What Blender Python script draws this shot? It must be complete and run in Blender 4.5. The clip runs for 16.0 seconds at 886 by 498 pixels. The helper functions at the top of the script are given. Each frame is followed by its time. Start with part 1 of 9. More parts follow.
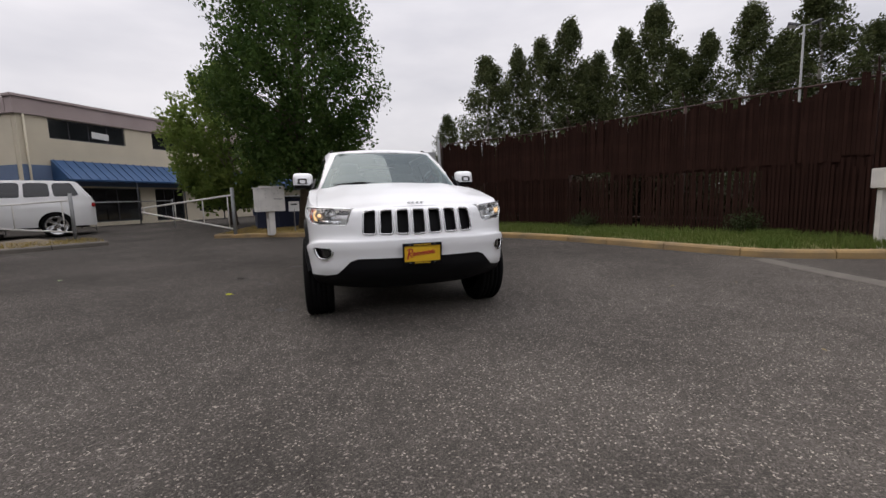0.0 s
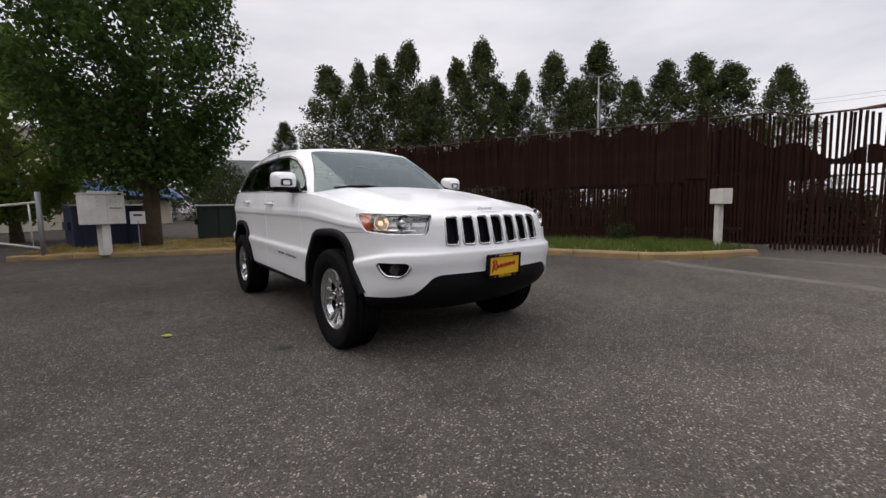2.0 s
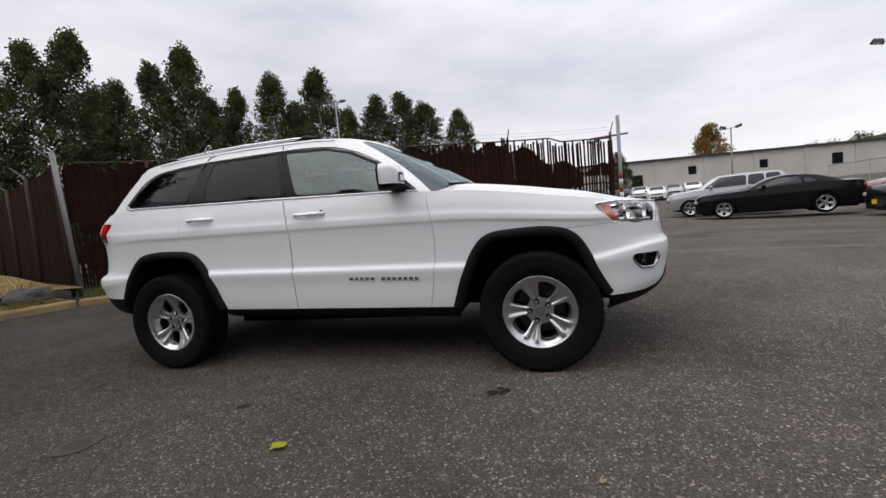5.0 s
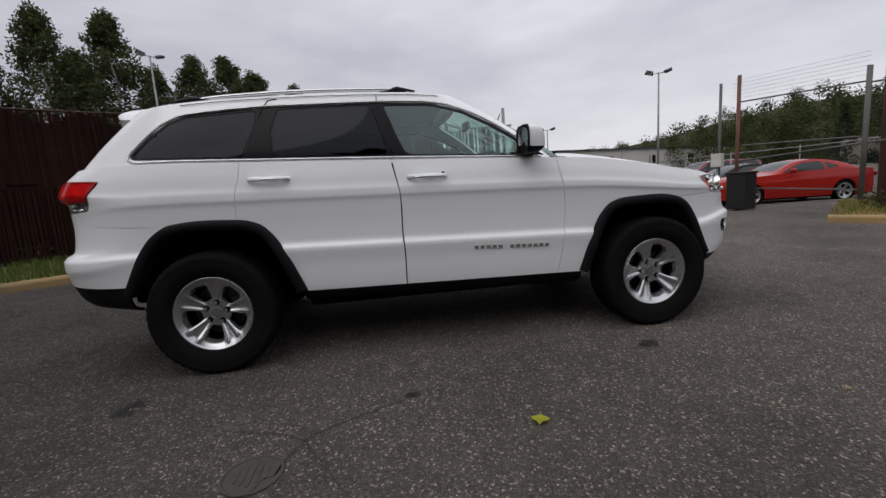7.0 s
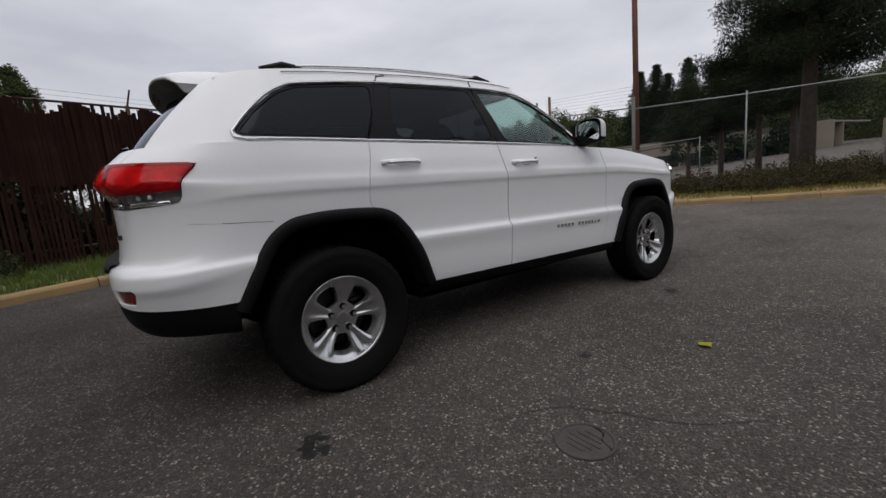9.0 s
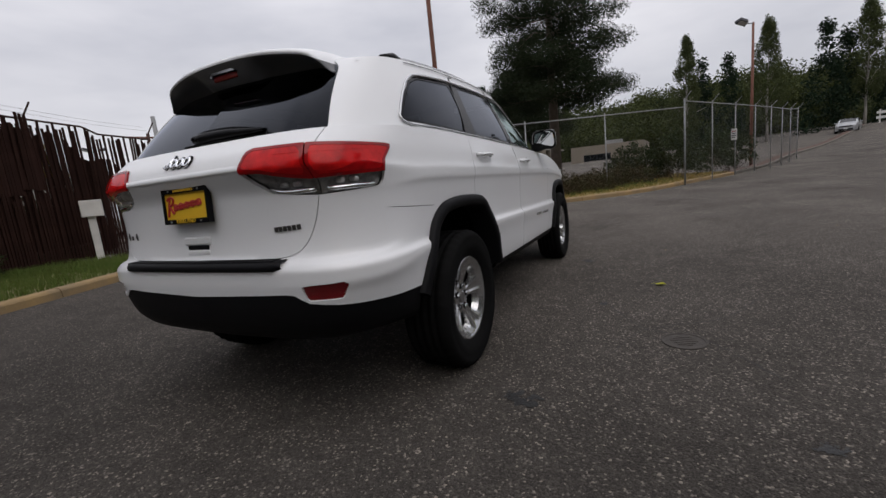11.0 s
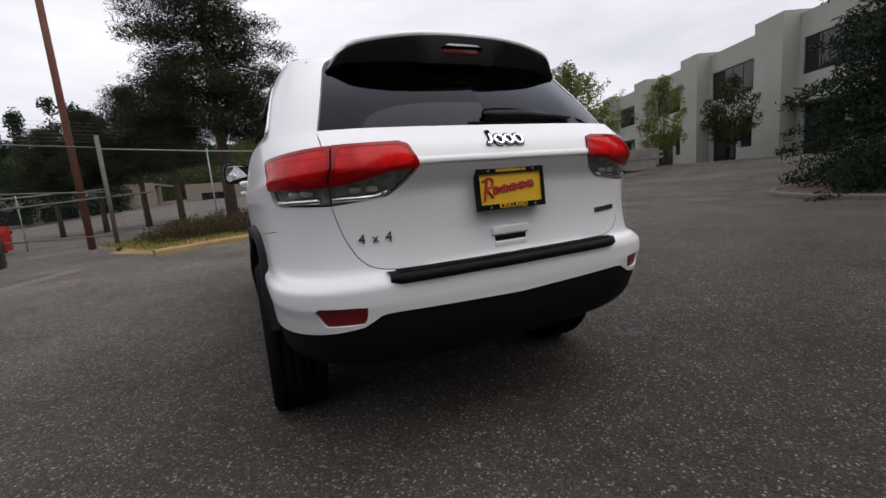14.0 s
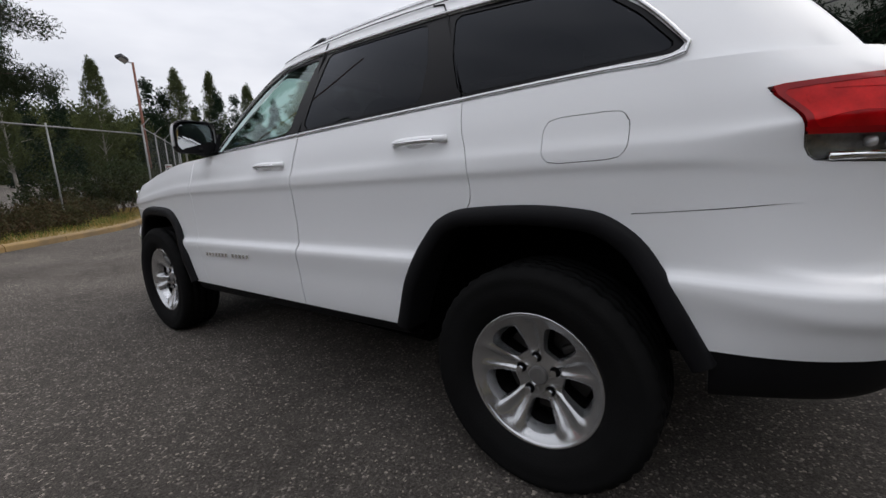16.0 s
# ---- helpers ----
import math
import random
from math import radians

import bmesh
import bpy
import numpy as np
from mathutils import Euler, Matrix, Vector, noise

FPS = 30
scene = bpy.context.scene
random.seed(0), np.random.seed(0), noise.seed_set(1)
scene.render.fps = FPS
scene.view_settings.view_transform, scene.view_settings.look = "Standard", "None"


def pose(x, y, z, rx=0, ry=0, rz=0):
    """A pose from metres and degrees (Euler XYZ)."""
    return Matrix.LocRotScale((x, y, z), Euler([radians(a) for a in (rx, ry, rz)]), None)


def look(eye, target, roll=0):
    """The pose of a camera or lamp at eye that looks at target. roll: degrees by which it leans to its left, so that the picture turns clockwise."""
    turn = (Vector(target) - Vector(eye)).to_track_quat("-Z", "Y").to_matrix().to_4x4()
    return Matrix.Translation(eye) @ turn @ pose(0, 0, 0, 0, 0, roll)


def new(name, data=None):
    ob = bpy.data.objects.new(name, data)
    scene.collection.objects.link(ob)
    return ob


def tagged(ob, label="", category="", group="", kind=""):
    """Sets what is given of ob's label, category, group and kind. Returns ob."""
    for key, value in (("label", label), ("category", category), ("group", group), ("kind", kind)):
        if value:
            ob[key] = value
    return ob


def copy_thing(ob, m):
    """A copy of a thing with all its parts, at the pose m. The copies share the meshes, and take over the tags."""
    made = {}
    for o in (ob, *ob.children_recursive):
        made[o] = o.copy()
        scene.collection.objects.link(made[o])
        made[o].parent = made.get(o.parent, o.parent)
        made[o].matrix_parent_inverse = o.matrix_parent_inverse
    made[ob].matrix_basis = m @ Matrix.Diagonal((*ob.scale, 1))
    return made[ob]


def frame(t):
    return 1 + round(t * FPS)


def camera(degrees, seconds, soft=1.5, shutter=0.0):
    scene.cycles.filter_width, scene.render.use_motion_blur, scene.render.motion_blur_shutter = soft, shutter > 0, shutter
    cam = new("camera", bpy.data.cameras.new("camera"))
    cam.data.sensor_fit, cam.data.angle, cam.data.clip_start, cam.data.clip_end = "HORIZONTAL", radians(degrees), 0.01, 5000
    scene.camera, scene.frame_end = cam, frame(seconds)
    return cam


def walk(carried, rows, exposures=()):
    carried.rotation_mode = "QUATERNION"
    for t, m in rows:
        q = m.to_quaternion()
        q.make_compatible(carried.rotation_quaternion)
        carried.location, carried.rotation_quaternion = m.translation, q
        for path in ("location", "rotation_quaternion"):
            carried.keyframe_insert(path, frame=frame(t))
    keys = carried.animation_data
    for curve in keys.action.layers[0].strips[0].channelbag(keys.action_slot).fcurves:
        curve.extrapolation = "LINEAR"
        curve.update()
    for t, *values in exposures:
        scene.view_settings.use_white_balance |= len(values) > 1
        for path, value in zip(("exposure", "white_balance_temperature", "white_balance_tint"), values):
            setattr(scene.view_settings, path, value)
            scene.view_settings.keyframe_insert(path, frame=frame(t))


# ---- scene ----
cam = camera(93.1, 16.0)
PATH = [
    (0, (-0.715, -5.63, 1.07), (-0.193, -3.714, 0.831), -1.7),
    (0.5, (-1.099, -5.429, 1.088), (-0.345, -3.585, 0.907), -2.3),
    (1, (-1.465, -5.139, 1.079), (-0.572, -3.359, 0.893), -1.5),
    (1.5, (-1.838, -4.829, 1.056), (-0.767, -3.154, 0.839), -2.0),
    (2, (-2.16, -4.447, 1.049), (-0.945, -2.87, 0.856), -1.1),
    (2.5, (-2.514, -4.02, 1.042), (-1.146, -2.575, 0.851), -1.8),
    (3, (-2.823, -3.552, 1.049), (-1.313, -2.254, 0.854), -2.3),
    (3.5, (-3.118, -3.062, 1.036), (-1.473, -1.94, 0.852), -4.5),
    (4, (-3.357, -2.583, 1.034), (-1.585, -1.677, 0.843), -2.5),
    (4.5, (-3.521, -2.079, 1.032), (-1.658, -1.367, 0.873), -3.8),
    (7, (-3.557, 0.363, 1.044), (-1.594, 0.106, 0.761), -3.8),
    (7.5, (-3.449, 0.849, 1.041), (-1.522, 0.392, 0.762), -3.6),
    (8, (-3.351, 1.326, 1.057), (-1.5, 0.622, 0.771), -3.3),
    (8.5, (-3.157, 1.77, 1.043), (-1.405, 0.852, 0.751), -4.0),
    (11, (-1.789, 3.552, 1.043), (-0.923, 1.779, 0.719), -5.9),
    (11.5, (-1.359, 3.744, 1.061), (-0.741, 1.86, 0.804), -5.8),
    (12, (-0.906, 3.896, 1.064), (-0.563, 1.948, 0.766), -5.7),
    (12.5, (-0.444, 3.978, 1.074), (-0.433, 1.994, 0.82), -4.3),
    (13, (0.013, 3.976, 1.075), (-0.287, 2.021, 0.778), -4.4),
    (13.5, (0.473, 3.897, 1.081), (-0.114, 2.003, 0.822), -3.3),
    (14, (0.919, 3.728, 1.083), (0.104, 1.928, 0.774), -4.7),
    (14.5, (1.326, 3.474, 1.106), (0.165, 1.877, 0.788), -3.1),
    (15, (1.684, 3.103, 1.086), (0.387, 1.621, 0.737), -4.6),
    (15.5, (1.955, 2.622, 1.066), (0.422, 1.373, 0.765), -2.7),
    (16, (2.064, 2.004, 1.064), (0.501, 0.81, 0.7), -2.8),
]
walk(cam, [(t, look(eye, target, roll)) for t, eye, target, roll in PATH], exposures=((0.0, 0.40, 6700, 14), (4.7, 0.40, 6600, 13), (6.8, 0.0, 6480, 12), (8.7, 0.0, 6480, 12), (10.8, 0.0, 6530, 13), (12.2, 0.20, 6550, 13), (14.5, 0.36, 6580, 13), (16.0, 0.32, 6480, 11)))

# ---------------------------------------------------------------- light
world = bpy.data.worlds.new("overcast_sky")
scene.world = world
world.use_nodes = True
wn, wl = world.node_tree.nodes, world.node_tree.links
wn.clear()
w_out = wn.new("ShaderNodeOutputWorld")
w_bg = wn.new("ShaderNodeBackground")
w_sky = wn.new("ShaderNodeTexSky")
w_sky.sky_type = "NISHITA"
w_sky.sun_disc = False
SUN_EL, SUN_AZ = radians(55), radians(325)
w_sky.sun_elevation, w_sky.sun_rotation = SUN_EL, SUN_AZ
w_sky.air_density, w_sky.dust_density = 1.0, 2.0
w_sc = wn.new("ShaderNodeVectorMath")
w_sc.operation = "SCALE"
w_sc.inputs["Scale"].default_value = 0.01
w_co = wn.new("ShaderNodeTexCoord")
w_map = wn.new("ShaderNodeMapping")
w_map.inputs["Scale"].default_value = (1.0, 1.0, 3.2)
w_noise = wn.new("ShaderNodeTexNoise")
w_noise.inputs["Scale"].default_value = 1.7
w_noise.inputs["Detail"].default_value = 5
w_noise.inputs["Roughness"].default_value = 0.52
w_ramp = wn.new("ShaderNodeValToRGB")
w_ramp.color_ramp.elements[0].position, w_ramp.color_ramp.elements[0].color = 0.32, (0.50, 0.515, 0.565, 1)
w_ramp.color_ramp.elements[1].position, w_ramp.color_ramp.elements[1].color = 0.68, (0.78, 0.785, 0.815, 1)
w_add = wn.new("ShaderNodeVectorMath")
w_add.operation = "ADD"
wl.new(w_co.outputs["Generated"], w_map.inputs["Vector"])
wl.new(w_map.outputs["Vector"], w_noise.inputs["Vector"])
wl.new(w_noise.outputs["Fac"], w_ramp.inputs["Fac"])
wl.new(w_sky.outputs["Color"], w_sc.inputs[0])
wl.new(w_sc.outputs["Vector"], w_add.inputs[0])
wl.new(w_ramp.outputs["Color"], w_add.inputs[1])
# an overcast sky grows brighter towards the zenith
w_sep = wn.new("ShaderNodeSeparateXYZ")
wl.new(w_co.outputs["Generated"], w_sep.inputs["Vector"])
w_sq = wn.new("ShaderNodeMath")
w_sq.operation = "POWER"
w_sq.use_clamp = True
w_sq.inputs[1].default_value = 2.0
wl.new(w_sep.outputs["Z"], w_sq.inputs[0])
w_grow = wn.new("ShaderNodeMath")
w_grow.operation = "MULTIPLY_ADD"
w_grow.inputs[1].default_value, w_grow.inputs[2].default_value = 1.2, 1.0
wl.new(w_sq.outputs["Value"], w_grow.inputs[0])
w_dome = wn.new("ShaderNodeVectorMath")
w_dome.operation = "SCALE"
wl.new(w_add.outputs["Vector"], w_dome.inputs[0])
wl.new(w_grow.outputs["Value"], w_dome.inputs["Scale"])
# and is darker to the north
w_away = wn.new("ShaderNodeMapRange")
w_away.inputs["From Min"].default_value, w_away.inputs["From Max"].default_value = -0.1, 0.9
w_away.inputs["To Min"].default_value, w_away.inputs["To Max"].default_value = 1.0, 0.80
wl.new(w_sep.outputs["Y"], w_away.inputs["Value"])
w_side = wn.new("ShaderNodeVectorMath")
w_side.operation = "SCALE"
wl.new(w_dome.outputs["Vector"], w_side.inputs[0])
wl.new(w_away.outputs["Result"], w_side.inputs["Scale"])
wl.new(w_side.outputs["Vector"], w_bg.inputs["Color"])
w_bg.inputs["Strength"].default_value = 0.9
wl.new(w_bg.outputs["Background"], w_out.inputs["Surface"])

sun_data = bpy.data.lights.new("sun", "SUN")
sun_data.energy, sun_data.angle, sun_data.color = 0.8, radians(60), (1.0, 0.95, 0.88)
sun = new("sun", sun_data)
sun_dir = Vector((math.sin(SUN_AZ) * math.cos(SUN_EL), math.cos(SUN_AZ) * math.cos(SUN_EL), math.sin(SUN_EL)))
sun.matrix_world = look(sun_dir * 60, (0, 0, 0))


# ---------------------------------------------------------------- materials
def nodes_of(name):
    m = bpy.data.materials.new(name)
    m.use_nodes = True
    nt = m.node_tree
    return m, nt, nt.nodes["Principled BSDF"]


def surface(name, color, rough=0.6, metal=0.0, vary=0.15, scale=3.0, fine=60.0, bump=0.0, spec=0.5, island=0.0, coat=0.0, second=None):
    """A painted or natural surface: base colour broken up at two scales, with fine relief."""
    m, nt, b = nodes_of(name)
    n, l = nt.nodes, nt.links
    co = n.new("ShaderNodeTexCoord")
    big = n.new("ShaderNodeTexNoise")
    big.inputs["Scale"].default_value, big.inputs["Detail"].default_value = scale, 6
    small = n.new("ShaderNodeTexNoise")
    small.inputs["Scale"].default_value, small.inputs["Detail"].default_value = fine, 3
    l.new(co.outputs["Object"], big.inputs["Vector"])
    l.new(co.outputs["Object"], small.inputs["Vector"])
    mix = n.new("ShaderNodeMix")
    mix.data_type = "RGBA"
    c2 = second or tuple(c * (1 - vary) for c in color)
    mix.inputs["A"].default_value = (*[min(1, c * (1 + vary * 0.6)) for c in color], 1)
    mix.inputs["B"].default_value = (*c2, 1)
    add = n.new("ShaderNodeMath")
    add.operation = "MULTIPLY_ADD"
    add.inputs[1].default_value = 0.35
    l.new(small.outputs["Fac"], add.inputs[0])
    sub = n.new("ShaderNodeMapRange")
    sub.inputs["From Min"].default_value, sub.inputs["From Max"].default_value = 0.3, 0.7
    l.new(big.outputs["Fac"], sub.inputs["Value"])
    sc = n.new("ShaderNodeMath")
    sc.operation = "MULTIPLY"
    sc.inputs[1].default_value = 0.65
    l.new(sub.outputs["Result"], sc.inputs[0])
    l.new(sc.outputs["Value"], add.inputs[2])
    l.new(add.outputs["Value"], mix.inputs["Factor"])
    last = mix.outputs["Result"]
    if island:
        g = n.new("ShaderNodeObjectInfo") if island > 0 else n.new("ShaderNodeNewGeometry")
        hsv = n.new("ShaderNodeHueSaturation")
        mr = n.new("ShaderNodeMapRange")
        mr.inputs["To Min"].default_value, mr.inputs["To Max"].default_value = 1 - abs(island), 1 + abs(island)
        l.new(g.outputs["Random"] if island > 0 else g.outputs["Random Per Island"], mr.inputs["Value"])
        l.new(mr.outputs["Result"], hsv.inputs["Value"])
        l.new(last, hsv.inputs["Color"])
        last = hsv.outputs["Color"]
    l.new(last, b.inputs["Base Color"])
    b.inputs["Roughness"].default_value, b.inputs["Metallic"].default_value = rough, metal
    b.inputs["Specular IOR Level"].default_value = spec
    b.inputs["Coat Weight"].default_value, b.inputs["Coat Roughness"].default_value = coat, 0.04
    if bump:
        bp = n.new("ShaderNodeBump")
        bp.inputs["Strength"].default_value, bp.inputs["Distance"].default_value = min(1, bump), 0.01
        l.new(small.outputs["Fac"], bp.inputs["Height"])
        l.new(bp.outputs["Normal"], b.inputs["Normal"])
    return m


def leaf_material(name, color, color2, through_light=0.35, patch=0.8):
    m, nt, b = nodes_of(name)
    n, l = nt.nodes, nt.links
    g = n.new("ShaderNodeNewGeometry")
    mix = n.new("ShaderNodeMix")
    mix.data_type = "RGBA"
    mix.inputs["A"].default_value, mix.inputs["B"].default_value = (*color, 1), (*color2, 1)
    co = n.new("ShaderNodeTexCoord")
    nz = n.new("ShaderNodeTexNoise")
    nz.inputs["Scale"].default_value = patch
    l.new(co.outputs["Object"], nz.inputs["Vector"])
    ad = n.new("ShaderNodeMath")
    ad.operation = "ADD"
    ad.inputs[1].default_value = -0.25
    l.new(nz.outputs["Fac"], ad.inputs[0])
    ad2 = n.new("ShaderNodeMath")
    ad2.operation = "MULTIPLY_ADD"
    ad2.use_clamp = True
    ad2.inputs[1].default_value = 0.5
    l.new(g.outputs["Random Per Island"], ad2.inputs[0])
    l.new(ad.outputs["Value"], ad2.inputs[2])
    l.new(ad2.outputs["Value"], mix.inputs["Factor"])
    l.new(mix.outputs["Result"], b.inputs["Base Color"])
    b.inputs["Roughness"].default_value = 0.7
    b.inputs["Specular IOR Level"].default_value = 0.15
    tr = n.new("ShaderNodeBsdfTranslucent")
    l.new(mix.outputs["Result"], tr.inputs["Color"])
    ms = n.new("ShaderNodeMixShader")
    ms.inputs["Fac"].default_value = through_light
    out = n["Material Output"]
    l.new(b.outputs["BSDF"], ms.inputs[1])
    l.new(tr.outputs["BSDF"], ms.inputs[2])
    l.new(ms.outputs["Shader"], out.inputs["Surface"])
    return m


def glass_material(name, tint, rough=0.0, ior=1.5, shine=(1, 1, 1), faces=2):
    """A pane: what is behind shows through tinted, and it mirrors by its Fresnel gloss."""
    m = bpy.data.materials.new(name)
    m.use_nodes = True
    n, l = m.node_tree.nodes, m.node_tree.links
    n.clear()
    out, tr, gl = n.new("ShaderNodeOutputMaterial"), n.new("ShaderNodeBsdfTransparent"), n.new("ShaderNodeBsdfGlossy")
    fr, ms = n.new("ShaderNodeLayerWeight"), n.new("ShaderNodeMixShader")
    fr.inputs["Blend"].default_value = 0.5
    p5, f0 = n.new("ShaderNodeMath"), n.new("ShaderNodeMapRange")
    p5.operation = "POWER"
    p5.inputs[1].default_value = 5.0
    f0.inputs["To Min"].default_value, f0.inputs["To Max"].default_value = faces * ((ior - 1) / (ior + 1)) ** 2, 1.0
    tr.inputs["Color"].default_value = (*tint, 1)
    gl.inputs["Roughness"].default_value = rough
    gl.inputs["Color"].default_value = (*shine, 1)
    l.new(fr.outputs["Facing"], p5.inputs[0])
    l.new(p5.outputs["Value"], f0.inputs["Value"])
    l.new(f0.outputs["Result"], ms.inputs["Fac"])
    l.new(tr.outputs["BSDF"], ms.inputs[1])
    l.new(gl.outputs["BSDF"], ms.inputs[2])
    l.new(ms.outputs["Shader"], out.inputs["Surface"])
    return m


def asphalt_material():
    m, nt, b = nodes_of("asphalt")
    n, l = nt.nodes, nt.links
    co = n.new("ShaderNodeTexCoord")
    vo = n.new("ShaderNodeTexVoronoi")
    vo.inputs["Scale"].default_value = 115
    vo2 = n.new("ShaderNodeTexVoronoi")
    vo2.inputs["Scale"].default_value = 260
    big = n.new("ShaderNodeTexNoise")
    big.inputs["Scale"].default_value, big.inputs["Detail"].default_value = 0.55, 8
    big.inputs["Roughness"].default_value = 0.62
    mid = n.new("ShaderNodeTexNoise")
    mid.inputs["Scale"].default_value, mid.inputs["Detail"].default_value = 9, 4
    for t in (vo, vo2, big, mid):
        l.new(co.outputs["Object"], t.inputs["Vector"])
    bw = n.new("ShaderNodeSeparateColor")
    l.new(vo.outputs["Color"], bw.inputs["Color"])
    ramp = n.new("ShaderNodeValToRGB")
    e = ramp.color_ramp.elements
    e[0].position, e[0].color = 0.0, (0.034, 0.0305, 0.027, 1)
    e[1].position, e[1].color = 1.0, (0.42, 0.37, 0.31, 1)
    for p, c in ((0.45, 0.046), (0.72, 0.064), (0.90, 0.105), (0.965, 0.25)):
        x = e.new(p)
        x.color = (c, c * 0.89, c * 0.79, 1)
    l.new(bw.outputs["Red"], ramp.inputs["Fac"])
    bw2 = n.new("ShaderNodeSeparateColor")
    l.new(vo2.outputs["Color"], bw2.inputs["Color"])
    ramp2 = n.new("ShaderNodeValToRGB")
    e = ramp2.color_ramp.elements
    e[0].position, e[0].color = 0.3, (0.032, 0.029, 0.026, 1)
    e[1].position, e[1].color = 1.0, (0.125, 0.114, 0.10, 1)
    l.new(bw2.outputs["Green"], ramp2.inputs["Fac"])
    mx = n.new("ShaderNodeMix")
    mx.data_type = "RGBA"
    mx.inputs["Factor"].default_value = 0.45
    l.new(ramp.outputs["Color"], mx.inputs["A"])
    l.new(ramp2.outputs["Color"], mx.inputs["B"])
    # worn and stained areas at the scale of metres
    mr = n.new("ShaderNodeMapRange")
    mr.inputs["From Min"].default_value, mr.inputs["From Max"].default_value = 0.32, 0.68
    mr.inputs["To Min"].default_value, mr.inputs["To Max"].default_value = 0.74, 1.40
    l.new(big.outputs["Fac"], mr.inputs["Value"])
    mr2 = n.new("ShaderNodeMapRange")
    mr2.inputs["From Min"].default_value, mr2.inputs["From Max"].default_value = 0.3, 0.7
    mr2.inputs["To Min"].default_value, mr2.inputs["To Max"].default_value = 0.88, 1.12
    l.new(mid.outputs["Fac"], mr2.inputs["Value"])
    mm = n.new("ShaderNodeMath")
    mm.operation = "MULTIPLY"
    l.new(mr.outputs["Result"], mm.inputs[0])
    l.new(mr2.outputs["Result"], mm.inputs[1])
    # ground light graded into the colour: paler to the south, darker northward
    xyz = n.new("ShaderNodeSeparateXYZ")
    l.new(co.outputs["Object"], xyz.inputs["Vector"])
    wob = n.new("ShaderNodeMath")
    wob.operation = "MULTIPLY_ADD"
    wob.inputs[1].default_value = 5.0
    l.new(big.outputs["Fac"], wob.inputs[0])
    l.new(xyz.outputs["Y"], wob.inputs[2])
    light_grade = n.new("ShaderNodeMapRange")
    light_grade.inputs["From Min"].default_value, light_grade.inputs["From Max"].default_value = -1.5, 4.5
    light_grade.inputs["To Min"].default_value, light_grade.inputs["To Max"].default_value = 1.48, 0.88
    l.new(wob.outputs["Value"], light_grade.inputs["Value"])
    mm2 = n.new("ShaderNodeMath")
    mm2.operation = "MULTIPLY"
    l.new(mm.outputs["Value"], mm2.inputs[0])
    l.new(light_grade.outputs["Result"], mm2.inputs[1])
    sc = n.new("ShaderNodeVectorMath")
    sc.operation = "SCALE"
    l.new(mx.outputs["Result"], sc.inputs[0])
    l.new(mm2.outputs["Value"], sc.inputs["Scale"])
    l.new(sc.outputs["Vector"], b.inputs["Base Color"])
    b.inputs["Roughness"].default_value = 0.85
    b.inputs["Specular IOR Level"].default_value = 0.08
    b.inputs["Diffuse Roughness"].default_value = 1.0
    bp = n.new("ShaderNodeBump")
    bp.inputs["Strength"].default_value, bp.inputs["Distance"].default_value = 0.75, 0.006
    inv = n.new("ShaderNodeMath")
    inv.operation = "SUBTRACT"
    inv.inputs[0].default_value = 1.0
    l.new(vo.outputs["Distance"], inv.inputs[1])
    l.new(inv.outputs["Value"], bp.inputs["Height"])
    l.new(bp.outputs["Normal"], b.inputs["Normal"])
    return m


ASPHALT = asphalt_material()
GUTTER = surface("grimy_concrete", (0.115, 0.102, 0.086), 0.9, vary=0.35, scale=2.5, fine=90, bump=0.4)
CONCRETE = surface("weathered_concrete", (0.22, 0.205, 0.18), 0.85, vary=0.35, scale=2.5, fine=90, bump=0.4)
KERB_PAINT = surface("worn_yellow_kerb_paint", (0.31, 0.20, 0.075), 0.85, vary=0.3, scale=2.0, fine=30, bump=0.5, second=(0.15, 0.115, 0.075))
GRASS_SOIL = surface("grassy_soil", (0.10, 0.12, 0.035), 0.95, vary=0.3, scale=0.9, fine=45, bump=0.8, second=(0.17, 0.13, 0.06))
DRY_SOIL = surface("dry_grass_and_soil", (0.30, 0.21, 0.085), 0.95, vary=0.3, scale=0.8, fine=45, bump=0.8, second=(0.16, 0.13, 0.05))
DIRT = surface("bare_dirt", (0.13, 0.10, 0.07), 0.95, vary=0.4, scale=1.2, fine=40, bump=0.8, second=(0.08, 0.07, 0.05))
WOOD_FLOOR = surface("brushy_hillside", (0.030, 0.036, 0.014), 0.95, vary=0.5, scale=0.25, fine=3.0, bump=1.0, second=(0.016, 0.018, 0.009), spec=0.1)
BARK = surface("bark", (0.11, 0.085, 0.065), 0.95, vary=0.4, scale=6, fine=30, bump=1.0)
MULCH = surface("bark_mulch", (0.085, 0.045, 0.03), 0.95, vary=0.4, scale=5, fine=50, bump=1.0)
STEEL = surface("galvanised_steel", (0.27, 0.275, 0.275), 0.6, 0.4, vary=0.2, scale=5, fine=60)
RUST = surface("rusty_steel", (0.18, 0.075, 0.05), 0.75, 0.1, vary=0.3, scale=2, fine=40, bump=0.2)
SLAT = surface("brown_fence_slat", (0.030, 0.0145, 0.011), 0.9, spec=0.06, vary=0.4, scale=2.2, fine=26, island=0.16)
WHITE_PAINT = surface("white_painted_wood", (0.62, 0.60, 0.56), 0.7, vary=0.2, scale=4, fine=60, bump=0.1)
BLACK_PLASTIC = surface("black_textured_plastic", (0.012, 0.012, 0.013), 0.55, vary=0.2, scale=9, fine=300, bump=0.08)
